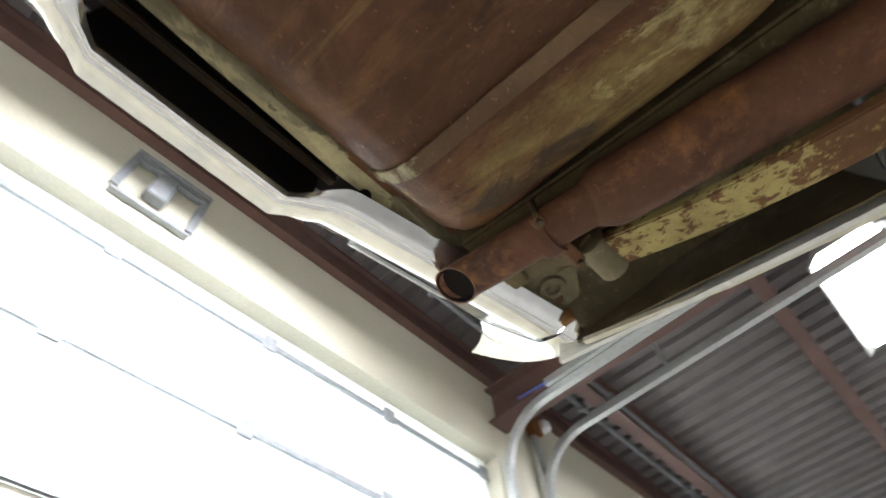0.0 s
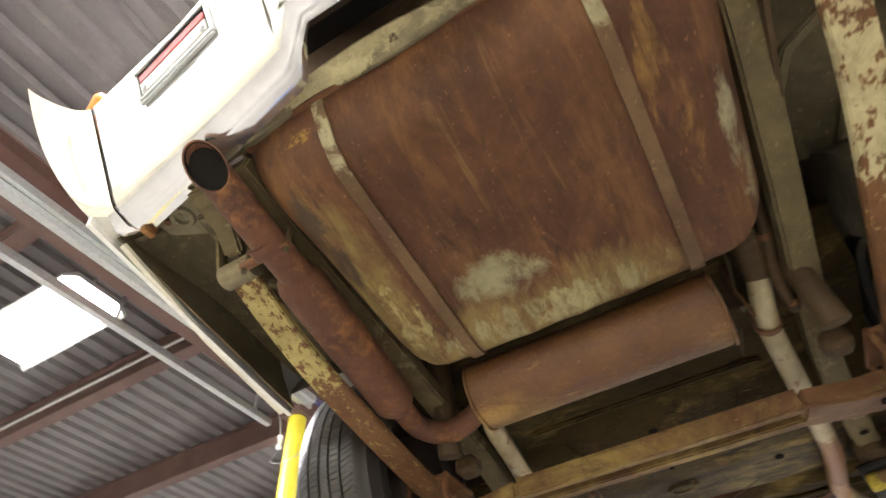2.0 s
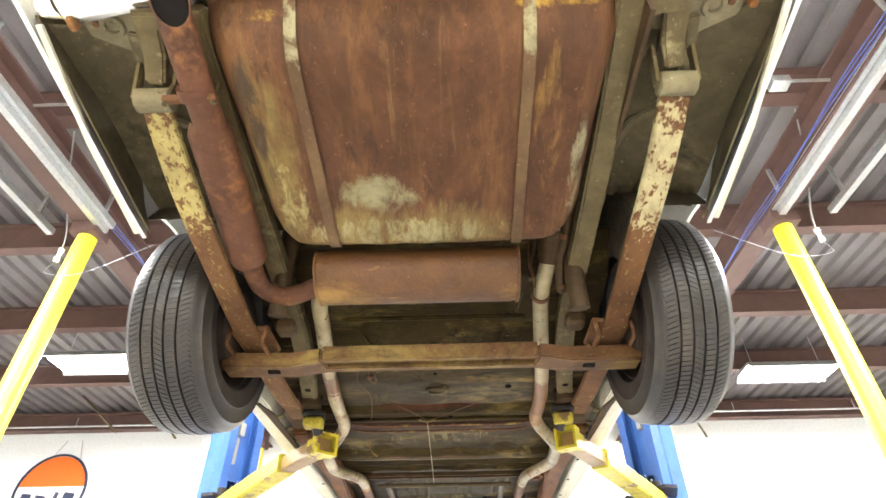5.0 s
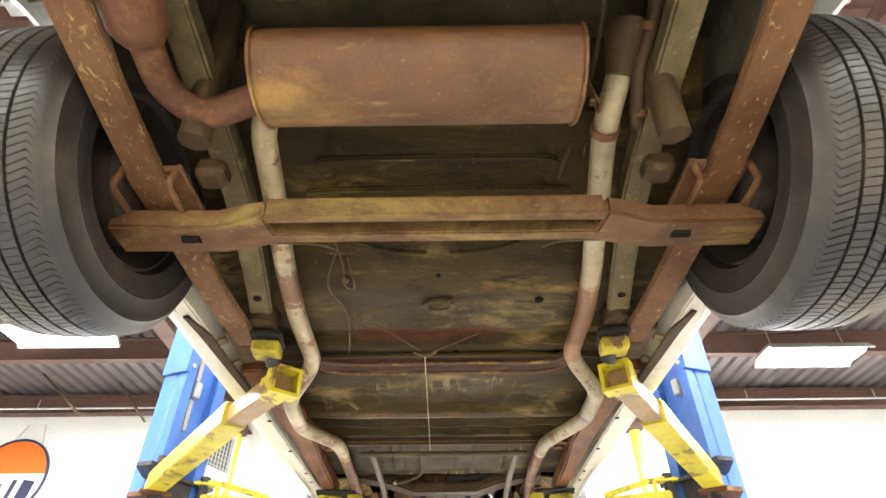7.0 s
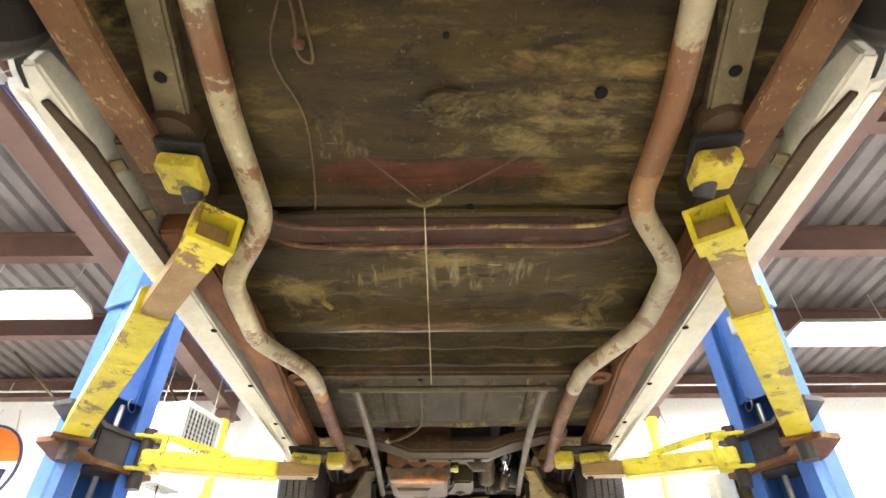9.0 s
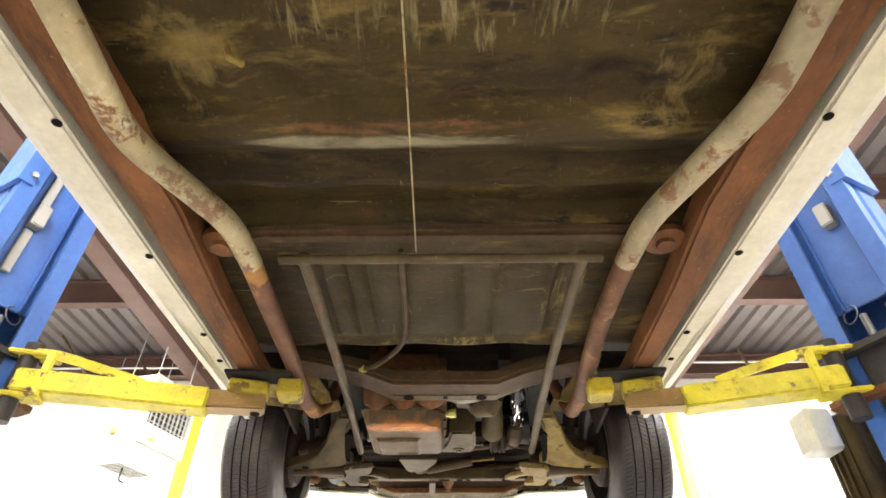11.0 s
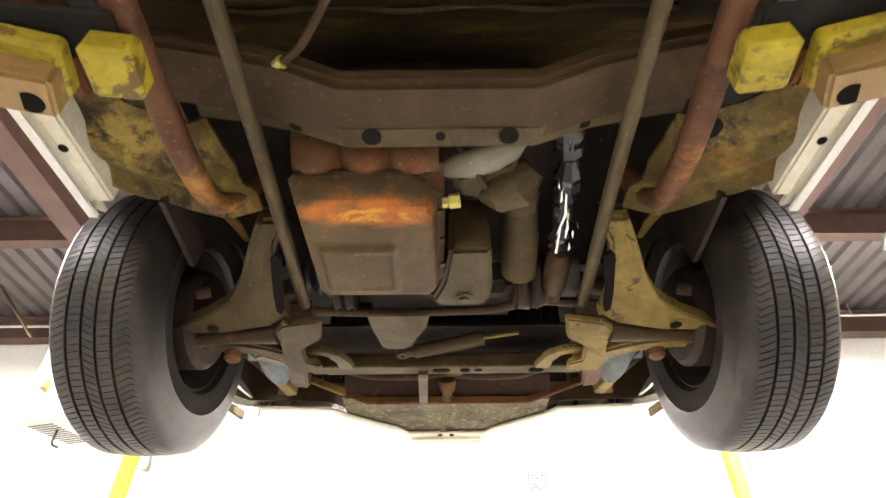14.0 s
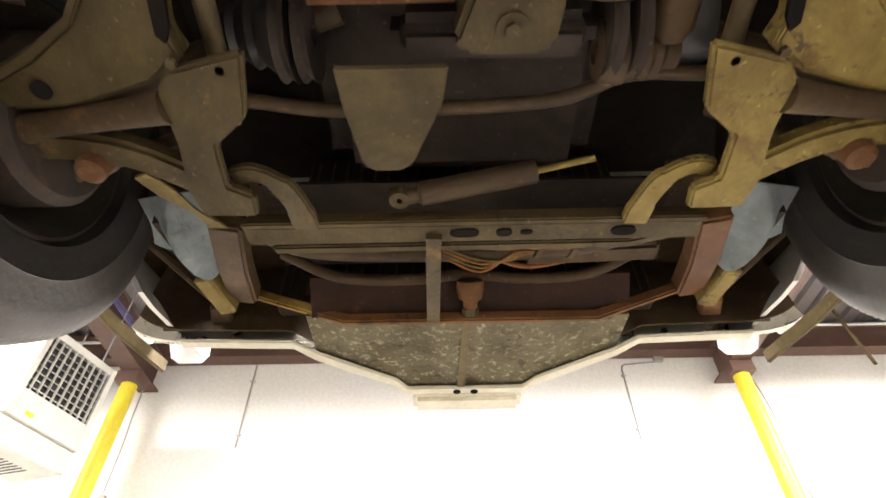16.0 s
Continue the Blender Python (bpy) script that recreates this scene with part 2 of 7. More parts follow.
# for front wells and engine bay: their shade is put into this colour
M["shade_black"] = surface("recess_shade_black", (0.046, 0.033, 0.025), (0.029, 0.021, 0.017), [((0.08, 0.05, 0.028), 6, 0.60, 0.72, (1, 1, 1))], rough=0.7)
M["frame_dark"] = surface("frame_dark", (0.079, 0.048, 0.022), (0.048, 0.029, 0.014), [((0.14, 0.075, 0.035), 5, 0.58, 0.72, (1, 1, 1)), ((0.12, 0.10, 0.06), 13, 0.62, 0.70, (1, 1, 1))], rough=0.6)
M["engine"] = surface("greasy_metal", (0.081, 0.052, 0.026), (0.050, 0.032, 0.018), [((0.11, 0.08, 0.045), 7, 0.58, 0.72, (1, 1, 1)), ((0.13, 0.065, 0.03), 11, 0.62, 0.70, (1, 1, 1))], rough=0.5)
M["engine_grey"] = surface("grey_casting", (0.096, 0.070, 0.030), (0.052, 0.036, 0.016), [((0.042, 0.030, 0.018), 6, 0.56, 0.68, (1, 1, 1)), ((0.14, 0.07, 0.03), 10, 0.62, 0.70, (1, 1, 1))], rough=0.55, bump=0.5)
M["casing_rust"] = surface("casing_rust", (0.175, 0.088, 0.034), (0.085, 0.040, 0.018), [((0.13, 0.035, 0.014), 7, 0.50, 0.62, (1, 1, 1)), ((0.22, 0.17, 0.10), 12, 0.58, 0.68, (1, 1, 1))], rough=0.6)
M["aluminium"] = surface("dull_aluminium", (0.25, 0.235, 0.16), (0.14, 0.125, 0.08), rough=0.5, metal=0.0, dirt=0.3, spec=0.45)
M["pan_orange"] = surface("orange_stained_pan", (0.120, 0.078, 0.034), (0.078, 0.047, 0.020), [((0.42, 0.125, 0.02), 9, 0.26, 0.50, (1, 1.6, 1), (-0.14, 2.705, 1.87), (0.17, 0.05, 0.08)), ((0.55, 0.26, 0.035), 24, 0.46, 0.54, (1, 1.6, 1), (-0.13, 2.71, 1.87), (0.13, 0.035, 0.08)), ((0.06, 0.048, 0.034), 8, 0.36, 0.5, (1, 1, 1), (-0.14, 2.63, 1.9), (0.2, 0.05, 0.08))], rough=0.5)
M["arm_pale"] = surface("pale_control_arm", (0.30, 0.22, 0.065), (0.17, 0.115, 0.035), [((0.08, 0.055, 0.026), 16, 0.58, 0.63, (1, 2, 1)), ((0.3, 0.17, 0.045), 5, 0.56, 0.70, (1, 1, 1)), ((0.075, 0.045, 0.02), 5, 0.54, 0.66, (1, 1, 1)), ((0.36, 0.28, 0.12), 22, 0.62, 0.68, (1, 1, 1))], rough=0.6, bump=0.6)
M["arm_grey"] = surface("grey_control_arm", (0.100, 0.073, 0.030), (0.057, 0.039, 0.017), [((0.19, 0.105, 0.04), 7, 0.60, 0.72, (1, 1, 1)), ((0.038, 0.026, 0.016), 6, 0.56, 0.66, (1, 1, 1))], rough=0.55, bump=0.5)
M["exhaust_pale"] = surface("aluminised_pipe", (0.47, 0.39, 0.22), (0.31, 0.235, 0.11), [((0.15, 0.060, 0.017), 9, 0.40, 0.43, (1, 1, 1), (-0.39, 0.52, 1.97), (0.1, 0.12, 0.1)), ((0.20, 0.085, 0.022), 14, 0.50, 0.53, (1, 1, 1), (-0.43, 0.98, 1.93), (0.1, 0.10, 0.1)), ((0.18, 0.078, 0.022), 14, 0.56, 0.585, (1, 1, 1)), ((0.16, 0.065, 0.020), 7, 0.575, 0.60, (1, 1, 1)), ((0.55, 0.50, 0.36), 18, 0.58, 0.66, (1, 1, 1)), ((0.14, 0.07, 0.03), 30, 0.62, 0.67, (1, 1, 1))], rough=0.42, metal=0.2, spec=0.45, bump=0.4)
M["exhaust_rust"] = surface("half_rusted_pipe", (0.40, 0.34, 0.20), (0.27, 0.20, 0.105), [((0.15, 0.062, 0.018), 7, 0.33, 0.38, (1, 1, 1), (0.40, 0.70, 1.95), (0.1, 0.22, 0.1)), ((0.28, 0.125, 0.03), 12, 0.46, 0.50, (1, 1, 1), (0.40, 0.86, 1.95), (0.1, 0.14, 0.1)), ((0.17, 0.070, 0.021), 7, 0.53, 0.565, (1, 1, 1)), ((0.15, 0.07, 0.03), 20, 0.60, 0.62, (1, 1, 1))], rough=0.45, spec=0.4, bump=0.4)
M["pipe_brown"] = surface("front_pipe_rust", (0.165, 0.072, 0.032), (0.098, 0.042, 0.023), [((0.33, 0.155, 0.04), 7, 0.54, 0.62, (1, 1, 1)), ((0.36, 0.18, 0.045), 10, 0.40, 0.48, (1, 1, 1), (-0.447, 1.83, 1.92), (0.1, 0.08, 0.1)), ((0.06, 0.03, 0.019), 6, 0.57, 0.64, (1, 1, 1))], rough=0.55, bump=0.5)
M["torsion"] = surface("torsion_bar_steel", (0.109, 0.081, 0.040), (0.062, 0.045, 0.023), [((0.13, 0.062, 0.026), 9, 0.56, 0.66, (1, 1, 1))], rough=0.5, metal=0.15)
M["white_paint"] = surface("white_car_paint", (0.80, 0.79, 0.74), (0.74, 0.72, 0.66), rough=0.25, rough_var=0.06, bump=0.02, scale=3, dirt=0, spec=0.45)
M["rocker"] = surface("cream_rocker", (0.74, 0.70, 0.56), (0.64, 0.60, 0.46), [((0.30, 0.22, 0.09), 8, 0.68, 0.75, (1, 0.3, 1))], rough=0.45, bump=0.1, spec=0.45, dirt=0.12)
M["chrome"] = surface("chrome", (0.92, 0.91, 0.87), (0.84, 0.82, 0.76), rough=0.12, rough_var=0.05, metal=1.0, bump=0.02, grain=20, dirt=0, spec=0.45)
M["chrome_bright"] = surface("bumper_chrome", (0.88, 0.87, 0.84), (0.80, 0.78, 0.73), [((0.55, 0.50, 0.42), 26, 0.66, 0.74, (0.4, 2, 1))], rough=0.13, rough_var=0.06, metal=0.9, bump=0.05, scale=4, grain=25, dirt=0.1, spec=0.5)
M["chrome_worn"] = surface("chrome_worn", (0.86, 0.84, 0.77), (0.7, 0.67, 0.58), rough=0.28, rough_var=0.1, metal=0.85, bump=0.05, dirt=0.15, spec=0.45)
M["rubber"] = surface("tyre_rubber", (0.034, 0.029, 0.025), (0.022, 0.019, 0.017), [((0.075, 0.058, 0.040), 4, 0.52, 0.70, (1, 1, 1)), ((0.09, 0.072, 0.05), 40, 0.66, 0.74, (1, 1, 1))], rough=0.40, bump=0.25, dirt=0.3, spec=0.45)
M["whitewall"] = surface("whitewall", (0.62, 0.6, 0.54), (0.5, 0.48, 0.42), rough=0.6, bump=0.05, dirt=0, spec=0.45)
M["rim"] = surface("dirty_rim", (0.05, 0.04, 0.028), (0.03, 0.024, 0.018), [((0.12, 0.065, 0.035), 5, 0.58, 0.7, (1, 1, 1))], rough=0.6)
M["lift_yellow"] = surface("chipped_yellow", (0.72, 0.60, 0.025), (0.60, 0.48, 0.025), [((0.20, 0.105, 0.04), 9, 0.555, 0.575, (1, 0.8, 1)), ((0.3, 0.26, 0.05), 30, 0.66, 0.7, (1, 1, 1))], rough=0.4, bump=0.25, dirt=0.4, spec=0.45)
M["pad_yellow"] = surface("worn_pad_yellow", (0.56, 0.45, 0.03), (0.38, 0.28, 0.03), [((0.13, 0.075, 0.03), 14, 0.53, 0.57, (1, 1, 1)), ((0.26, 0.18, 0.04), 40, 0.58, 0.64, (1, 1, 1))], rough=0.55, bump=0.5, dirt=0.6, spec=0.3)
M["lift_lemon"] = surface("lemon_enamel", (0.72, 0.63, 0.035), (0.60, 0.51, 0.03), [((0.16, 0.085, 0.035), 12, 0.58, 0.61, (1, 0.8, 1)), ((0.25, 0.18, 0.04), 24, 0.58, 0.66, (1, 1, 1))], rough=0.42, bump=0.3, dirt=0.5, spec=0.4)
M["lift_inner"] = surface("worn_tan_steel", (0.40, 0.25, 0.09), (0.31, 0.185, 0.07), [((0.55, 0.44, 0.05), 5, 0.64, 0.67, (1, 1, 1))], rough=0.4, metal=0.1, spec=0.45)
M["lift_blue"] = surface("blue_enamel", (0.05, 0.145, 0.44), (0.04, 0.115, 0.37), [((0.04, 0.08, 0.2), 9, 0.68, 0.74, (1, 1, 1))], rough=0.35, bump=0.05, dirt=0, spec=0.45)
M["lift_dark"] = surface("greasy_black_steel", (0.06, 0.055, 0.055), (0.035, 0.032, 0.034), [((0.15, 0.1, 0.06), 8, 0.6, 0.72, (1, 1, 1))], rough=0.45)
M["rubber_pad"] = surface("pad_rubber", (0.022, 0.019, 0.017), rough=0.7)
M["steel_brown"] = surface("red_oxide_beam", (0.135, 0.072, 0.055), (0.105, 0.055, 0.044), [((0.2, 0.15, 0.13), 6, 0.66, 0.74, (1, 1, 1))], rough=0.6, scale=3, bump=0.1, dirt=0.2, spec=0.45)
M["deck"] = surface("grey_roof_deck", (0.175, 0.154, 0.150), (0.135, 0.118, 0.115), rough=0.42, scale=2, bump=0.05, metal=0.1, dirt=0.12, spec=0.45)
M["galv"] = surface("galvanised", (0.60, 0.61, 0.60), (0.5, 0.51, 0.5), rough=0.35, metal=0.7, scale=30, bump=0.05, dirt=0, spec=0.45)
M["galv_dull"] = surface("dull_zinc", (0.30, 0.31, 0.32), (0.22, 0.23, 0.24), rough=0.5, metal=0.3, scale=20, bump=0.05, dirt=0, spec=0.45)
M["post_yellow"] = surface("yellow_post", (0.78, 0.66, 0.05), (0.7, 0.57, 0.04), [((0.5, 0.4, 0.08), 12, 0.66, 0.72, (1, 1, 1))], rough=0.4, bump=0.08, dirt=0, spec=0.45)
M["wall_white"] = surface("white_wall_paint", (0.86, 0.86, 0.84), (0.84, 0.84, 0.81), rough=0.6, scale=1.2, bump=0.03, grain=30, dirt=0, spec=0.45)
M["wall_cream"] = surface("cream_wall", (0.60, 0.57, 0.46), (0.56, 0.53, 0.42), rough=0.6, scale=1.5, bump=0.1, dirt=0, spec=0.45)
M["concrete"] = surface("concrete_floor", (0.275, 0.27, 0.257), (0.21, 0.207, 0.197), [((0.24, 0.23, 0.205), 0.8, 0.6, 0.72, (1, 1, 1))], rough=0.45, scale=0.8, bump=0.15, grain=40, dirt=0.2, spec=0.45)
M["heater_white"] = surface("heater_enamel", (0.66, 0.66, 0.60), (0.6, 0.6, 0.54), rough=0.4, bump=0.03, dirt=0.1, spec=0.45)
M["strap"] = surface("strap_steel", (0.155, 0.095, 0.045), (0.10, 0.055, 0.03), [((0.36, 0.32, 0.19), 16, 0.42, 0.52, (1, 1, 1), (-0.23, -0.78, 2.2), (0.08, 0.12, 0.2)), ((0.26, 0.23, 0.13), 16, 0.42, 0.52, (1, 1, 1), (0.24, -0.78, 2.2), (0.08, 0.08, 0.2))], rough=0.6)
M["valance"] = surface("speckled_valance", (0.17, 0.145, 0.085), (0.10, 0.08, 0.045), [((0.34, 0.30, 0.19), 60, 0.54, 0.62, (1, 1, 1)), ((0.06, 0.04, 0.022), 26, 0.56, 0.64, (1, 1, 1))], rough=0.7, bump=0.6)
M["toe"] = surface("yellowed_toe_panel", (0.18, 0.128, 0.034), (0.085, 0.058, 0.020), [((0.31, 0.22, 0.055), 7, 0.50, 0.62, (1, 1, 1)), ((0.22, 0.09, 0.02), 5, 0.54, 0.66, (1, 1, 1)), ((0.035, 0.024, 0.015), 6, 0.52, 0.60, (1, 1, 1)), ((0.30, 0.25, 0.11), 50, 0.66, 0.72, (1, 1, 1))], rough=0.55, bump=0.8)
M["rust_dark"] = surface("dark_red_rust", (0.042, 0.017, 0.009), (0.022, 0.011, 0.007), [((0.13, 0.06, 0.025), 6, 0.58, 0.72, (1, 1, 1))], rough=0.7)
M["support_rust"] = surface("support_rust", (0.175, 0.082, 0.027), (0.11, 0.048, 0.02), [((0.33, 0.22, 0.055), 8, 0.36, 0.54, (1, 1, 1), (-0.40, 3.72, 1.98), (0.14, 0.06, 0.1)), ((0.26, 0.12, 0.03), 9, 0.50, 0.66, (0.6, 1, 1)), ((0.06, 0.03, 0.018), 12, 0.58, 0.66, (1, 1, 1))], rough=0.6, bump=0.5)
M["rust_bright"] = surface("orange_rust", (0.30, 0.125, 0.035), (0.19, 0.07, 0.028), [((0.32, 0.2, 0.07), 6, 0.56, 0.7, (1, 1, 1))], rough=0.65)
M["pale_blue"] = surface("pale_blue_cloth", (0.33, 0.37, 0.37), (0.22, 0.25, 0.25), [((0.16, 0.17, 0.17), 14, 0.58, 0.68, (1, 1, 1))], rough=0.8)
# near-black without sheen: the shade of holes and gaps put into a colour
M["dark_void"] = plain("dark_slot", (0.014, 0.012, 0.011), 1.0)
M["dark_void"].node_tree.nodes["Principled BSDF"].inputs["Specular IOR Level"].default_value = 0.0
M["black"] = plain("black_plastic", (0.02, 0.02, 0.022), 0.45)
M["cable"] = plain("grey_cable", (0.32, 0.32, 0.3), 0.5)
M["blue_cable"] = plain("blue_cable", (0.05, 0.09, 0.34), 0.4)
M["red_lens"] = plain("red_lens", (0.36, 0.045, 0.04), 0.2)
M["amber_lens"] = plain("amber_lens", (0.75, 0.2, 0.02), 0.2)
M["grey_lens"] = plain("clear_grey_lens", (0.55, 0.54, 0.5), 0.15)
M["plate"] = plain("plate_white", (0.8, 0.8, 0.82), 0.3)
M["plate_blue"] = plain("plate_blue", (0.02, 0.03, 0.09), 0.4)
M["plate_red"] = plain("plate_red", (0.33, 0.035, 0.03), 0.4)
M["sign_orange"] = plain("sign_orange", (0.75, 0.13, 0.02), 0.3)
M["sign_cream"] = plain("sign_cream", (0.78, 0.74, 0.62), 0.3)
M["sign_navy"] = plain("sign_navy", (0.03, 0.035, 0.07), 0.3)
M["print"] = plain("grey_print", (0.13, 0.13, 0.12), 0.7)
M["lamp_glass"] = plain("lamp_glow", (1.0, 0.985, 0.95), 0.3, emit=70.0)
M["brass"] = surface("yellow_plug", (0.6, 0.55, 0.16), (0.5, 0.43, 0.1), rough=0.35, metal=0.3, dirt=0, spec=0.45)
M["damper_brass"] = surface("dull_brass", (0.30, 0.22, 0.06), (0.18, 0.12, 0.035), rough=0.4, metal=0.3)
M["wrap_black"] = plain("glossy_black_wrap", (0.025, 0.022, 0.024), 0.14)
M["foil"] = plain("bright_foil", (0.9, 0.9, 0.88), 0.12, metal=1.0)
M["door_panel"] = bpy.data.materials.new("translucent_door_panel")
M["door_panel"].use_nodes = True
_nt = M["door_panel"].node_tree
_tr = _nt.nodes.new("ShaderNodeBsdfTranslucent")
_tr.inputs[0].default_value = (0.86, 0.88, 0.86, 1)
_mx = _nt.nodes.new("ShaderNodeMixShader")
_mx.inputs[0].default_value = 0.5
_nt.nodes["Principled BSDF"].inputs["Base Color"].default_value = (0.86, 0.87, 0.84, 1)
_nt.nodes["Principled BSDF"].inputs["Roughness"].default_value = 0.5
_nt.links.new(_nt.nodes["Principled BSDF"].outputs[0], _mx.inputs[1])
_nt.links.new(_tr.outputs[0], _mx.inputs[2])
_nt.links.new(_mx.outputs[0], _nt.nodes["Material Output"].inputs[0])


# ---- mesh helpers ----
def mesh_from(bm, name, material, smooth=True):
    me = bpy.data.meshes.new(name)
    bmesh.ops.recalc_face_normals(bm, faces=bm.faces[:])
    for f in bm.faces:
        f.smooth = smooth
    bm.to_mesh(me)
    bm.free()
    if smooth:
        me.set_sharp_from_angle(angle=radians(38))
    me.materials.append(material)
    return me


ROOTS = {}


def part(name, bm, material, parent=None, label="", smooth=True):
    """One mesh object, built in world coordinates, under a thing or a part."""
    ob = new(name, mesh_from(bm, name, material, smooth))
    if parent is not None:
        ob.parent = parent
        ob.matrix_parent_inverse = ROOTS[parent.name].inverted()
    ROOTS[ob.name] = Matrix()
    if label:
        tagged(ob, label=label)
    return ob


def thing(name, at, label, category, group="", kind=""):
    ob = new(name)
    ob.empty_display_size = 0.1
    ob.matrix_basis = Matrix.Translation(at)
    ROOTS[ob.name] = Matrix.Translation(at)
    return tagged(ob, label, category, group, kind)


def mesh_thing(name, bm, material, label, category, kind="", smooth=True, group=""):
    ob = part(name, bm, material, None, "", smooth)
    return tagged(ob, label, category, group, kind)


def box(c, s, rot=(0, 0, 0), bevel=0.0, bm=None, seg=1):
    bm = bm or bmesh.new()
    m = Matrix.LocRotScale(c, Euler([radians(a) for a in rot]), s)
    r = bmesh.ops.create_cube(bm, size=1.0, matrix=m)
    if bevel:
        es = list({e for v in r["verts"] for e in v.link_edges})
        bmesh.ops.bevel(bm, geom=es, offset=bevel, segments=seg, affect="EDGES", clamp_overlap=True)
    return bm


def spline(pts, n=6):
    """Catmull-Rom points through pts."""
    P = [Vector(p) for p in pts]
    P = [P[0] * 2 - P[1]] + P + [P[-1] * 2 - P[-2]]
    out = []
    for i in range(1, len(P) - 2):
        a, b, c, d = P[i - 1 : i + 3]
        for k in range(n):
            t = k / n
            out.append(0.5 * ((2 * b) + (c - a) * t + (2 * a - 5 * b + 4 * c - d) * t * t + (3 * b - a - 3 * c + d) * t**3))
    out.append(P[-2].copy())
    return out


def rounded(pts, r=0.05, n=5):
    """A polyline with its corners rounded."""
    P = [Vector(p) for p in pts]
    out = [P[0]]
    for a, b, c in zip(P, P[1:], P[2:]):
        u, w = (a - b), (c - b)
        k = min(r, 0.45 * u.length, 0.45 * w.length)
        p, q = b + u.normalized() * k, b + w.normalized() * k
        for i in range(n + 1):
            t = i / n
            out.append(p * (1 - t) ** 2 + b * 2 * t * (1 - t) + q * t * t)
    out.append(P[-1])
    return out


def tube(pts, r, seg=12, bm=None, hollow=False, flat=1.0, caps=True):
    """A tube along pts; r a number or one per point; flat squeezes it upright."""
    bm = bm or bmesh.new()
    P = [Vector(p) for p in pts]
    R = r if isinstance(r, (list, tuple)) else [r] * len(P)
    rings, ref = [], None
    for i, p in enumerate(P):
        d = (P[min(i + 1, len(P) - 1)] - P[max(i - 1, 0)]).normalized()
        if ref is None:
            ref = Vector((0, 0, 1)) if abs(d.z) < 0.9 else Vector((1, 0, 0))
        a = d.cross(ref).normalized()
        b = a.cross(d).normalized()
        ref = b
        rings.append([bm.verts.new(p + R[i] * (math.cos(t) * a + flat * math.sin(t) * b)) for t in (2 * math.pi * k / seg for k in range(seg))])
    for a, b in zip(rings, rings[1:]):
        for k in range(seg):
            bm.faces.new((a[k], a[(k + 1) % seg], b[(k + 1) % seg], b[k]))
    if hollow:
        d = (P[1] - P[0]).normalized()
        inner = [bm.verts.new(v.co + (P[0] - v.co) * 0.07) for v in rings[0]]
        deep = [bm.verts.new(v.co + d * R[0] * 4) for v in inner]
        for a, b in ((rings[0], inner), (inner, deep)):
            for k in range(seg):
                bm.faces.new((a[k], b[k], b[(k + 1) % seg], a[(k + 1) % seg]))
        bm.faces.new(deep)
        bm.faces.new(rings[-1])
    elif caps:
        bm.faces.new(rings[0][::-1])
        bm.faces.new(rings[-1])
    return bm


def prism(poly, axis, a, b, bm=None, bevel=0.0):
    """poly in the two other axes, drawn out from a to b along axis."""
    bm = bm or bmesh.new()

    def at(p, t):
        q = list(p)
        q.insert(axis, t)
        return bm.verts.new(q)

    lo, hi = [at(p, a) for p in poly], [at(p, b) for p in poly]
    fs = [bm.faces.new(lo[::-1]), bm.faces.new(hi)]
    for k in range(len(poly)):
        j = (k + 1) % len(poly)
        fs.append(bm.faces.new((lo[k], lo[j], hi[j], hi[k])))
    bmesh.ops.recalc_face_normals(bm, faces=fs)
    if bevel:
        es = list({e for f in fs for e in f.edges})
        bmesh.ops.bevel(bm, geom=es, offset=bevel, segments=2, affect="EDGES", clamp_overlap=True)
    return bm


def sweep_box(pts, w, h, bm=None, bevel=0.0, up=(0, 0, 1)):
    """A bar of w across by h high along pts."""
    bm = bm or bmesh.new()
    P = [Vector(p) for p in pts]
    W = w if isinstance(w, (list, tuple)) else [w] * len(P)
    Hh = h if isinstance(h, (list, tuple)) else [h] * len(P)
    rings = []
    for i, p in enumerate(P):
        d = (P[min(i + 1, len(P) - 1)] - P[max(i - 1, 0)]).normalized()
        a = d.cross(Vector(up)).normalized()
        b = a.cross(d).normalized()
        rings.append([bm.verts.new(p + a * W[i] / 2 * sx + b * Hh[i] / 2 * sz) for sx, sz in ((-1, -1), (1, -1), (1, 1), (-1, 1))])
    fs = []
    for a, b in zip(rings, rings[1:]):
        for k in range(4):
            fs.append(bm.faces.new((a[k], a[(k + 1) % 4], b[(k + 1) % 4], b[k])))
    fs += [bm.faces.new(rings[0][::-1]), bm.faces.new(rings[-1])]
    bmesh.ops.recalc_face_normals(bm, faces=fs)
    if bevel:
        es = [e for e in {e for f in fs for e in f.edges} if len(e.link_faces) == 2 and e.calc_face_angle(0) > 0.6]
        bmesh.ops.bevel(bm, geom=es, offset=bevel, segments=2, affect="EDGES", clamp_overlap=True)
    return bm


def lathe(profile, c, axis="x", seg=32, bm=None, close=True):
    """profile of (radius, along) turned round the axis through c."""
    bm = bm or bmesh.new()
    c = Vector(c)
    rings = []
    for k in range(seg):
        t = 2 * math.pi * k / seg
        ring = []
        for r, s in profile:
            u, w = r * math.cos(t), r * math.sin(t)
            ring.append(bm.verts.new(c + Vector({"x": (s, u, w), "y": (u, s, w), "z": (u, w, s)}[axis])))
        rings.append(ring)
    n = len(profile)
    for k in range(seg):
        a, b = rings[k], rings[(k + 1) % seg]
        for i in range(n if close else n - 1):
            bm.faces.new((a[i], a[(i + 1) % n], b[(i + 1) % n], b[i]))
    return bm


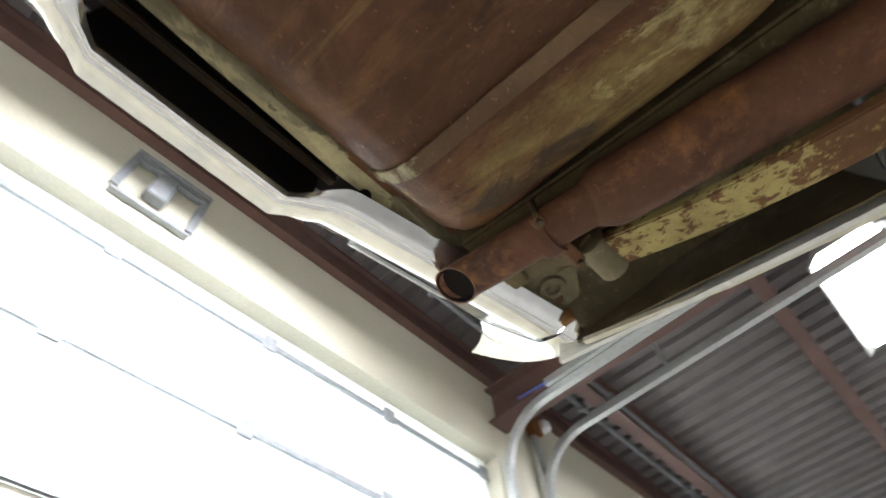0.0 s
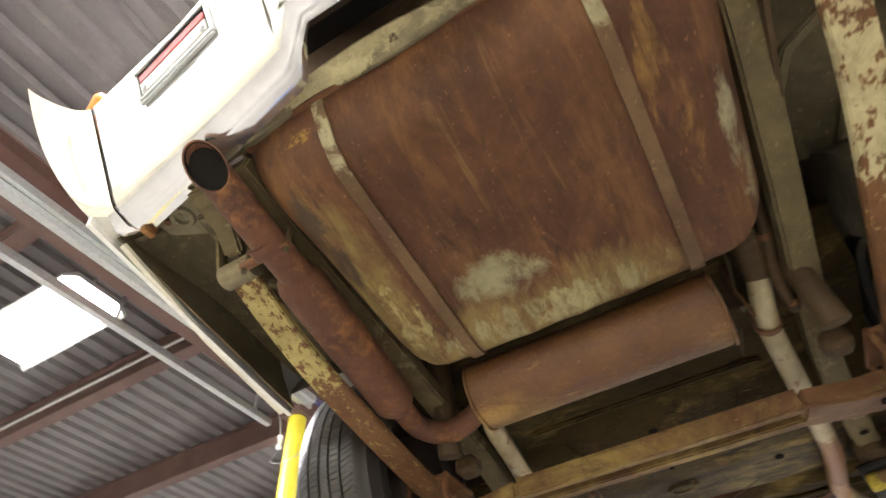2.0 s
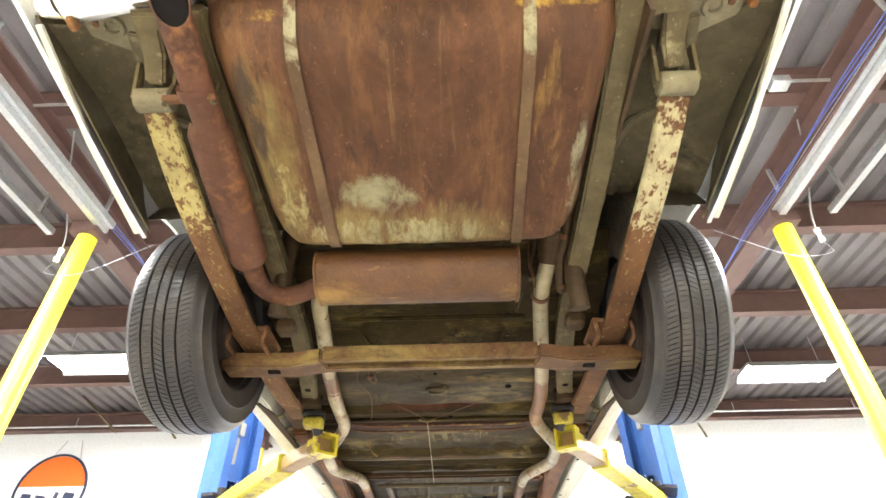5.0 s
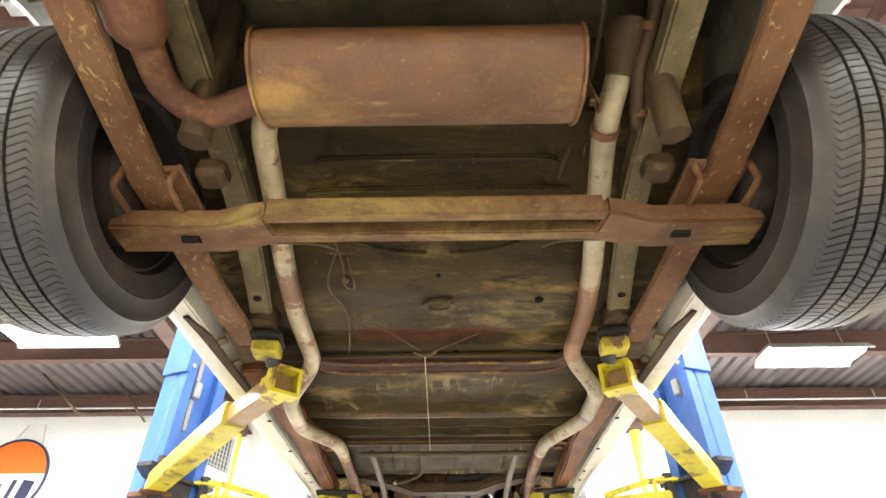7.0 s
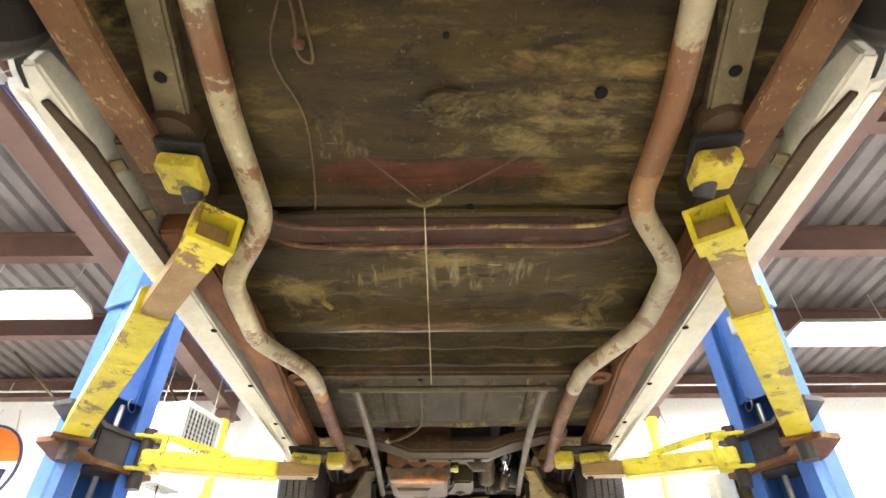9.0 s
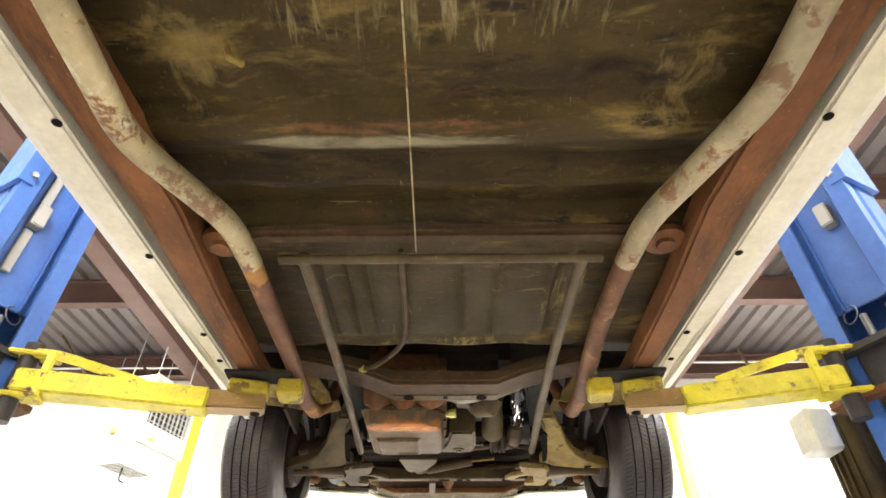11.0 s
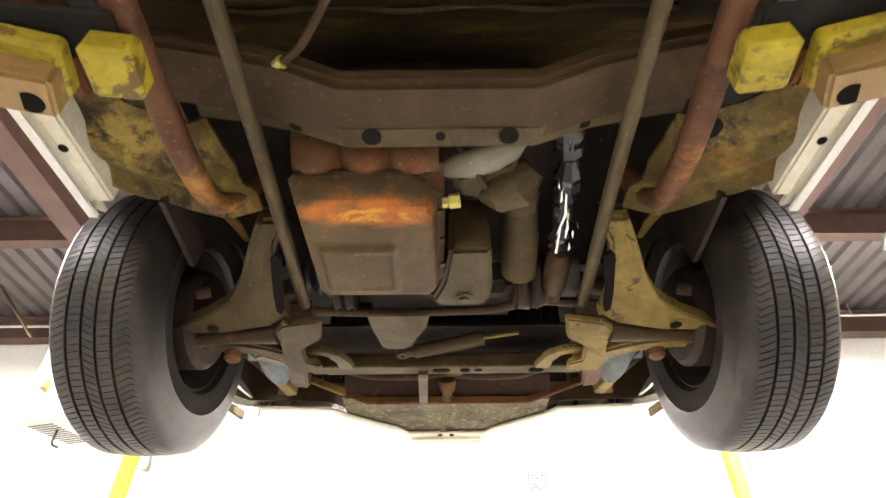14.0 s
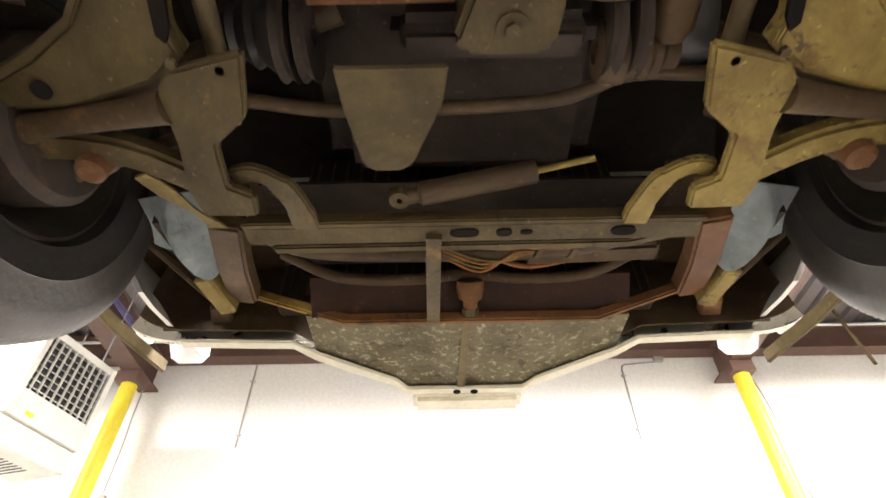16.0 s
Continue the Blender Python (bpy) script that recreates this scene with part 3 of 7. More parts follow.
def sheet(fn, us, vs, thick=0.004, up=(0, 0, 1), bm=None):
    """A curved sheet with thickness: fn(u, v) -> point; it thickens along up."""
    bm = bm or bmesh.new()
    up = Vector(up) * thick
    lo = [[bm.verts.new(fn(u, v)) for v in vs] for u in us]
    hi = [[bm.verts.new(w.co + up) for w in row] for row in lo]
    nu, nv = len(us), len(vs)
    for g, flip in ((lo, True), (hi, False)):
        for i in range(nu - 1):
            for j in range(nv - 1):
                q = (g[i][j], g[i + 1][j], g[i + 1][j + 1], g[i][j + 1])
                bm.faces.new(q[::-1] if flip else q)
    for i in range(nu - 1):
        for j in (0, nv - 1):
            bm.faces.new((lo[i][j], lo[i + 1][j], hi[i + 1][j], hi[i][j]))
    for j in range(nv - 1):
        for i in (0, nu - 1):
            bm.faces.new((lo[i][j], lo[i][j + 1], hi[i][j + 1], hi[i][j]))
    return bm


def lerp_table(table, x):
    if x <= table[0][0]:
        return table[0][1]
    for (a, p), (b, q) in zip(table, table[1:]):
        if x <= b:
            return p + (q - p) * (x - a) / (b - a)
    return table[-1][1]


def steps(a, b, n):
    return [a + (b - a) * i / n for i in range(n + 1)]


# ---- the room ----
XW, YS, YN, ZD = 9.6, -2.45, 7.7, 4.75
mesh_thing("floor", box((0, (YS + YN) / 2, -0.1), (2 * XW + 0.4, YN - YS + 0.4, 0.2)), M["concrete"], "smooth grey concrete workshop floor", "floor", "structure", False)
mesh_thing("wall_north", box((0, YN + 0.1, 2.35), (2 * XW + 0.4, 0.2, 4.7)), M["wall_white"], "white painted workshop end wall", "wall", "structure", False)
mesh_thing("wall_west", box((-XW - 0.1, (YS + YN) / 2, 2.35), (0.2, YN - YS, 4.7)), M["wall_white"], "white painted side wall", "wall", "structure", False)
mesh_thing("wall_east", box((XW + 0.1, (YS + YN) / 2, 2.35), (0.2, YN - YS, 4.7)), M["wall_white"], "white painted side wall", "wall", "structure", False)

# door wall with three wide openings
DOORS = [(-6.08, 2.75), (-0.035, 2.795), (5.96, 2.75)]
DOOR_TOP = 3.83
bm = box((0, YS - 0.1, (DOOR_TOP + 4.5) / 2), (2 * XW + 0.4, 0.2, 4.5 - DOOR_TOP))
xs = [-XW - 0.2] + [v for c, h in DOORS for v in (c - h, c + h)] + [XW + 0.2]
for a, b in zip(xs[::2], xs[1::2]):
    box(((a + b) / 2, YS - 0.1, DOOR_TOP / 2), (b - a, 0.2, DOOR_TOP), bm=bm)
mesh_thing("wall_south", bm, M["wall_cream"], "cream painted wall with overhead door openings", "wall", "structure", False)
ground = mesh_thing("ground", box((0, -40, -0.15), (400, 400, 0.1)), M["concrete"], "grey paved yard outside the workshop", "ground", "structure", False)

# corrugated roof deck, ribs along y
bm = bmesh.new()
pitch, depth = 0.20, 0.04
prof = []
x = -XW - 0.2
while x < XW + 0.2:
    prof += [(x, ZD), (x + 0.10, ZD), (x + 0.125, ZD + depth), (x + 0.175, ZD + depth)]
    x += pitch
prof += [(x, ZD), (x, ZD + 0.15), (-XW - 0.2, ZD + 0.15)]
prism(prof, 1, YS - 0.2, YN + 0.2, bm)
mesh_thing("ceiling", bm, M["deck"], "corrugated grey steel roof deck", "ceiling", "structure", False)


def i_beam(name, p, q, w, h, label):
    """An I-section beam from p to q, its lower flange at their height."""
    p, q = Vector(p), Vector(q)
    d = (q - p).normalized()
    a = d.cross(Vector((0, 0, 1)))
    n = d.length and (q - p).length
    t = 0.018
    prof = [(-w / 2, 0), (w / 2, 0), (w / 2, t), (t / 2, t), (t / 2, h - t), (w / 2, h - t), (w / 2, h), (-w / 2, h), (-w / 2, h - t), (-t / 2, h - t), (-t / 2, t), (-w / 2, t)]
    bm = bmesh.new()
    lo = [bm.verts.new(p + a * x + Vector((0, 0, z))) for x, z in prof]
    hi = [bm.verts.new(q + a * x + Vector((0, 0, z))) for x, z in prof]
    bm.faces.new(lo)
    bm.faces.new(hi)
    for k in range(len(prof)):
        j = (k + 1) % len(prof)
        bm.faces.new((lo[k], lo[j], hi[j], hi[k]))
    return mesh_thing(name, bm, M["steel_brown"], label, "beam", "structure", False)


POSTS = [(-2.96, 2.04), (-3.11, 7.36), (2.80, 2.15), (2.75, 7.36)]
for x0, x1 in ((-2.90, -3.11), (2.82, 2.75)):
    i_beam("girder", (x0, YS, 4.10), (x1, YN, 4.10), 0.2, 0.33, "brown painted steel roof girder")
for y in (-1.9, -0.35, 1.2, 2.75, 4.3, 5.85):
    i_beam("joist", (-XW, y, 4.432), (XW, y, 4.432), 0.12, 0.31, "brown painted steel roof joist")
i_beam("edge_beam", (-XW, YN - 0.1, 4.40), (XW, YN - 0.1, 4.40), 0.16, 0.3, "brown painted steel beam along the wall head")
for x, y in POSTS:
    post = thing("post", (x, y, 0), "bright yellow painted round steel post under a roof girder", "post", "yellow posts", "structure")
    part("shaft", tube([(x, y, 0), (x, y, 3.98)], 0.075, 24), M["post_yellow"], post)
    part("head", box((x, y, 4.04), (0.22, 0.2, 0.118), bevel=0.006), M["steel_brown"], post)
    part("foot", box((x, y, 0.012), (0.26, 0.26, 0.024), bevel=0.004), M["post_yellow"], post)

# overhead doors with their tracks
for n, (cx, hw) in enumerate(DOORS):
    door = thing("door_%d" % (n + 1), (cx, YS - 0.12, 0), "closed white translucent sectional overhead door", "door", "overhead doors", "structure")
    seams = [0.02] + [0.262 + k * 0.573 for k in range(7)] + [DOOR_TOP + 0.15]
    for z0, z1 in zip(seams, seams[1:]):
        lit = z0 > 2.5
        section = part("section", box((cx, YS - 0.13, (z0 + z1) / 2), (2 * hw - 0.01, 0.035, z1 - z0 - 0.012), bevel=0.006), M["door_panel" if lit else "wall_cream"], door, "white translucent panel" if lit else "cream panel")
        part("rail", box((cx, YS - 0.104, z0 + 0.012), (2 * hw - 0.02, 0.02, 0.03)), M["galv_dull"], section)
        for i in range(-3, 4):
            if z0 > 0.1:
                part("hinge", box((cx - 0.025 + i * 0.9, YS - 0.086, z0 + 0.004), (0.09, 0.016, 0.10), bevel=0.006), M["galv_dull"], section)
    for s in (-1, 1):
        tx = cx + s * (hw + 0.02)
        pts = [(tx, YS + 0.07, 0.05), (tx, YS + 0.07, 3.64)] + [(tx, YS + 0.07 + 0.42 * (1 - math.cos(t)), 3.64 + 0.42 * math.sin(t)) for t in steps(0.15, math.pi / 2, 7)] + [(tx, 2.05, 4.07)]
        track = thing("door_track", (tx, YS + 0.07, 0), "galvanised steel overhead door track", "door track", "door tracks", "structure")
        part("channel", sweep_box(pts, 0.055, 0.055, up=(1, 0, 0)), M["galv"], track)
        part("angle", sweep_box([(tx - s * 0.05, YS + 0.55, 4.12), (tx - s * 0.05, 2.05, 4.12)], 0.035, 0.06), M["galv"], track)
        for y in (-1.2, 0.4, 1.9):
            part("hanger", sweep_box([(tx - s * 0.05, y, 4.14), (tx - s * 0.05, y, 4.44)], 0.03, 0.02, up=(0, 1, 0)), M["galv"], track)

i_beam("edge_beam", (-XW, YS + 0.02, 4.505), (XW, YS + 0.02, 4.505), 0.1, 0.23, "brown painted steel beam over the doors")
bracket = thing("spring_bracket", (-0.07, YS, 3.95), "grey steel spring bracket on the door header", "bracket", "", "structure")
part("bottom_bar", box((-0.07, YS + 0.02, 3.95), (0.44, 0.04, 0.022), bevel=0.003), M["galv_dull"], bracket)
part("top_bar", box((-0.07, YS + 0.03, 4.33), (0.46, 0.06, 0.03), bevel=0.003), M["galv_dull"], bracket)
part("top_bar", box((-0.07, YS + 0.03, 4.28), (0.42, 0.04, 0.018), bevel=0.003), M["galv_dull"], bracket)
for x in (-0.28, 0.14):
    part("side_bar", box((x, YS + 0.02, 4.15), (0.045, 0.03, 0.33), bevel=0.003), M["galv_dull"], bracket)
part("bearing", box((-0.05, YS + 0.04, 4.14), (0.12, 0.08, 0.22), bevel=0.012), M["galv_dull"], bracket)
for x0 in (-3.2, 3.0):
    br = thing("bearing_bracket", (x0, YS, 4.3), "brown and white bracket between two door tracks", "bracket", "bearing brackets", "structure")
    part("block", box((x0 - 0.10, YS + 0.06, 4.33), (0.10, 0.10, 0.26), (0, 18, 0), bevel=0.01), M["rust_bright"], br)
    part("cap", box((x0 - 0.01, YS + 0.07, 4.44), (0.11, 0.10, 0.08), (0, 10, 0), bevel=0.012), M["plate"], br)
    part("cap", box((x0 - 0.27, YS + 0.07, 4.38), (0.11, 0.10, 0.09), (0, 12, 0), bevel=0.012), M["plate"], br)
    part("channel", box((x0 - 0.12, YS + 0.06, 2.1), (0.10, 0.05, 4.2), bevel=0.004), M["galv"], br)
for z in (4.62, 4.55):
    sh = thing("header_conduit", (0, YS + 0.3, z), "dark pipe under the roof over the doors", "pipe", "header pipes", "structure")
    part("run", tube([(-9.3, YS + 0.32 + (4.62 - z) * 4, z), (9.3, YS + 0.32 + (4.62 - z) * 4, z)], 0.022, 10), M["galv_dull"], sh)
    for k in range(9):
        part("clamp", box((-7.6 + k * 1.9, YS + 0.32 + (4.62 - z) * 4, z), (0.05, 0.07, 0.07), bevel=0.008), M["galv_dull"], sh)

# high-bay lamps: fluorescent fittings with a bright diffuser
for x, y in LAMPS:
    lamp = thing("high_bay_lamp", (x, y, 4.30), "bright white fluorescent high-bay lamp hung from the roof", "lamp", "high-bay lamps")
    part("reflector", prism([(y - 0.27, 4.22), (y - 0.26, 4.20), (y - 0.17, 4.27), (y + 0.17, 4.27), (y + 0.26, 4.20), (y + 0.27, 4.22), (y + 0.18, 4.31), (y - 0.18, 4.31)], 0, x - 0.60, x + 0.60), M["galv"], lamp)
    part("ballast_box", box((x, y, 4.335), (0.9, 0.14, 0.05), bevel=0.006), M["galv"], lamp)
    part("diffuser", box((x, y, 4.232), (1.10, 0.44, 0.05), bevel=0.024, seg=3), M["lamp_glass"], lamp, "glowing white prismatic diffuser")
    for dx in (-0.45, 0.45):
        part("chain", tube([(x + dx, y, 4.36), (x + dx, y, ZD)], 0.005, 6), M["galv"], lamp)
    lt = new("lamp_light", bpy.data.lights.new("lamp_light", "AREA"))
    lt.data.shape, lt.data.size, lt.data.size_y, lt.data.energy, lt.data.color = "RECTANGLE", 1.15, 0.48, LAMP_POWER, (1.0, 0.995, 0.975)
    lt.matrix_basis = Matrix.Translation((x, y, 4.203))

# ---- things on the walls and under the roof ----


def unit_heater(at, turn, label):
    """A hung heater: casing, grille of louvres and a burner drawer under it. Its front looks along -y before the turn."""
    m = Matrix.Translation(at) @ Euler((0, 0, radians(turn))).to_matrix().to_4x4()
    h = thing("unit_heater", at, label, "heater", "unit heaters")

    def put(name, bm, mat, parent=h, label=""):
        bmesh.ops.transform(bm, matrix=m, verts=bm.verts[:])
        return part(name, bm, mat, parent, label)

    W, D, H2 = 0.69, 0.49, 0.70
    casing = put("casing", box((0, D / 2, H2 / 2), (W, D, H2), bevel=0.012), M["heater_white"])
    for x in (-W / 2 + 0.025, W / 2 - 0.025):
        put("front_frame", box((x, -0.012, H2 / 2), (0.05, 0.03, H2), bevel=0.004), M["heater_white"], casing)
    for z in (0.10, H2 - 0.03):
        put("front_frame", box((0, -0.012, z), (W - 0.1, 0.03, 0.06 if z > 0.2 else 0.2), bevel=0.004), M["heater_white"], casing)
    put("opening", box((0, -0.002, 0.42), (W - 0.1, 0.006, 0.46)), M["black"], casing)
    for k in range(8):
        put("louvre", box((0, -0.022, 0.225 + k * 0.056), (W - 0.11, 0.045, 0.004), (32, 0, 0)), M["heater_white"], casing)
    for k in range(9):
        put("grille_bar", box((-0.26 + k * 0.065, -0.012, 0.42), (0.006, 0.03, 0.45)), M["heater_white"], casing)
    drawer = put("drawer", box((0, D / 2, -0.088), (W * 0.97, D * 0.97, 0.176), bevel=0.012), M["heater_white"])
    for k in range(11):
        put("vent_slot", box((-W * 0.34 + k * 0.04, D * 0.62, -0.1775), (0.014, D * 0.5, 0.004)), M["black"], drawer)
    put("caution_label", box((-W * 0.25, -0.0285, 0.055), (0.07, 0.002, 0.03)), M["post_yellow"], casing, "small yellow caution label")
    put("gas_pipe", tube(rounded([(-W / 2 - 0.02, 0.3, 0.1), (-W / 2 - 0.12, 0.3, 0.05), (-W / 2 - 0.12, 0.3, -0.25)], 0.04), 0.012, 8), M["cable"], h)
    put("gas_valve", box((-W / 2 - 0.03, 0.3, 0.12), (0.06, 0.08, 0.07), bevel=0.01), M["brass"], h)
    put("stand_off", tube(rounded([(-0.12, 0.25, -0.17), (-0.12, 0.25, -0.30), (-0.05, 0.25, -0.30)], 0.03), 0.01, 8), M["black"], h)
    for x in (-0.25, 0.25):
        for y in (0.08, 0.42):
            put("hanger_rod", tube([(x, y, H2), (x, y, ZD - at[2])], 0.006, 6), M["galv"], h)
    return h


unit_heater((-2.96, 6.41, 3.03), 75.0, "cream enamelled gas unit heater hung near the wall")

# round dealer sign: plain coloured fields and bars
SX, SZ, SR = -6.47, 3.47, 0.56
sign = thing("wall_sign", (SX, YN, SZ), "round orange and cream sign with dark bars on the wall", "sign")
part("disc", tube([(SX, YN - 0.045, SZ), (SX, YN - 0.003, SZ)], SR, 64), M["sign_cream"], sign)
part("rim", lathe([(SR - 0.02, -0.005), (SR + 0.015, -0.005), (SR + 0.015, 0.02), (SR - 0.02, 0.02)], (SX, YN - 0.055, SZ), "y", 64), M["sign_navy"], sign)
upper = [(SX + (SR - 0.025) * math.cos(t), SZ + (SR - 0.025) * math.sin(t)) for t in steps(0.12, math.pi - 0.12, 30)]
part("upper_field", prism(upper, 1, YN - 0.052, YN - 0.046), M["sign_orange"], sign, "orange upper field", )
for k, (dx, w, hh) in enumerate(((-0.36, 0.16, 0.26), (-0.12, 0.17, 0.2), (0.12, 0.07, 0.3), (0.33, 0.18, 0.28))):
    part("bar", box((SX + dx, YN - 0.049, SZ - 0.17), (w, 0.006, hh), (0, 8, 0), bevel=0.002), M["sign_navy"], sign)
part("hanging_wire", tube([(SX - 0.2, YN - 0.02, SZ + SR - 0.05), (SX - 0.05, YN - 0.02, 4.28)], 0.004, 6), M["cable"], sign)
part("hanging_wire", tube([(SX + 0.3, YN - 0.02, SZ + SR - 0.1), (SX + 0.2, YN - 0.02, 4.28)], 0.004, 6), M["cable"], sign)


def lettering(name, text, size, at, mat, label):
    cu = bpy.data.curves.new(name, "FONT")
    cu.body, cu.size, cu.align_x, cu.extrude, cu.offset = text, size, "CENTER", 0.0015, 0.005
    ob = new(name, cu)
    ob.data.materials.append(mat)
    dg = bpy.context.evaluated_depsgraph_get()
    me = bpy.data.meshes.new_from_object(ob.evaluated_get(dg))
    bpy.data.objects.remove(ob)
    out = new(name, me)
    out.matrix_basis = Matrix.Translation(at) @ Euler((radians(90), 0, 0)).to_matrix().to_4x4()
    return out


notice = thing("sale_notice", (0.90, YN, 2.70), "white notice with thin grey letters on the wall", "notice")
part("paper", box((0.90, YN - 0.003, 2.80), (0.30, 0.003, 0.26)), M["plate"], notice)
for txt, z in (("FOR", 2.825), ("SALE", 2.715)):
    ob = lettering("letters", txt, 0.105, (0.905, YN - 0.0065, z), M["print"], "")
    ob.parent = notice
    ob.matrix_parent_inverse = ROOTS[notice.name].inverted()

# conduits with outlet boxes on the end wall
for x, run in ((-2.06, [(-2.06, 3.5), (-2.06, 4.49)]), (1.755, [(1.755, 3.5), (1.755, 4.33), (2.12, 4.36)])):
    c = thing("wall_conduit", (x, YN, 3.5), "thin grey conduit run down the white wall", "conduit", "wall conduits")
    part("conduit", tube(rounded([(px, YN - 0.012, pz) for px, pz in run], 0.06), 0.009, 8), M["cable"], c)
    for z in (3.62, 4.2):
        part("strap", box((x, YN - 0.012, z), (0.05, 0.026, 0.012), bevel=0.002), M["galv"], c)
    if x > 0:
        part("junction_box", box((2.15, YN - 0.03, 4.40), (0.10, 0.05, 0.10), bevel=0.006), M["cable"], c)
for x, z, run in ((-3.10, 2.99, [(-3.21, 4.48), (-3.19, 4.25), (-3.15, 4.1), (-3.14, 3.8), (-3.12, 3.5), (-3.117, 3.06)]), (3.10, 2.96, [(3.0, 4.40), (3.0, 4.22), (3.05, 3.99), (3.08, 3.7), (3.09, 3.41), (3.107, 3.02)])):
    c = thing("extension_lead", (x, YN, z), "grey extension lead with a socket hanging by the wall", "extension lead", "extension leads")
    part("cord", tube(spline([(px, YN - 0.04, pz) for px, pz in run], 6), 0.008, 8), M["cable"], c)
    part("outlet_box", box((x, YN - 0.05, z), (0.065, 0.05, 0.14), bevel=0.008), M["cable"], c)

# pipes along the roof by the end wall
for i, (x0, x1, y, z) in enumerate(((-9.0, -1.2, 7.1, 4.30), (1.6, 9.0, 7.0, 4.30))):
    p = thing("service_pipe", (x0, y, z), "thin grey steel service pipe under the roof", "pipe", "service pipes")
    part("run", tube([(x0, y, z), (x1, y, z)], 0.014, 8), M["galv"], p)
    for k in range(4):
        xx = x0 + (x1 - x0) * (k + 0.5) / 4
        part("clip", tube([(xx, y, z), (xx, y, 4.44)], 0.006, 6), M["galv"], p)
for x, y, dx in ((-5.5, 6.2, 0.55), (-3.9, 6.9, 0.35), (-4.6, 6.5, 0.4), (3.05, 6.4, -0.42), (3.6, 6.9, 0.3)):
    b = thing("roof_brace", (x, y, 3.95), "thin grey steel brace sloping down from the roof", "brace", "roof braces", "structure")
    part("rod", tube([(x, y, 4.43), (x + dx, y + 0.25, 3.95)], 0.016, 8), M["torsion"], b)

# cables, blue data lines and pull cords under the roof
for s, gx in ((-1, -2.95), (1, 2.80)):
    c = thing("data_cables", (gx, 0, 4.1), "bundle of blue cables along a roof girder", "cable", "blue cables")
    for k in range(3):
        off = 0.018 * k
        pts = [(gx - s * (0.125 + off), YS + 0.3 + i * 0.5, 4.125 + 0.02 * math.sin(i * 2.1 + k)) for i in range(19)]
        part("strand", tube(spline(pts, 3), 0.004, 6), M["blue_cable"], c)
    cord = thing("hanging_cord", (gx + s * 0.12, 1.9, 3.7), "white pull cord with a plug hanging from the roof", "cord", "hanging cords")
    hx = gx + s * 0.14
    part("cord", tube(spline([(hx - s * 0.25, 1.3, 4.45), (hx - s * 0.05, 1.7, 4.25), (hx, 1.95, 4.0), (hx, 2.0, 3.84)], 6), 0.006, 6), M["cable"], cord)
    for k in range(3):
        part("plug_ring", tube([(hx, 2.0, 3.84 - k * 0.045), (hx, 2.0, 3.81 - k * 0.045)], 0.022 if k != 1 else 0.016, 12), M["plate"], cord)
    part("lead", tube(spline([(hx, 2.0, 3.72), (hx - s * 0.1, 1.85, 3.5), (hx - s * 0.6, 1.6, 3.3), (hx - s * 1.1, 1.5, 3.45)], 6), 0.0025, 6), M["galv_dull"], cord)
    strip = thing("roof_conduit", (0, 1.05, 4.4), "thin grey conduit with a junction box under the deck", "conduit", "roof conduits")
    part("run", tube([(gx - s * 2.6, 1.02, 4.41), (gx + s * 5.0, 1.02, 4.41)], 0.012, 8), M["galv"], strip)
    part("junction_box", box((gx - s * 0.38, 1.02, 4.385), (0.13, 0.1, 0.07), bevel=0.006), M["galv"], strip)

# ---- the lift ----
COLUMN_AT, COLUMN_TURN = {-1: (-1.382, 2.18), 1: (1.300, 2.20)}, 30.0


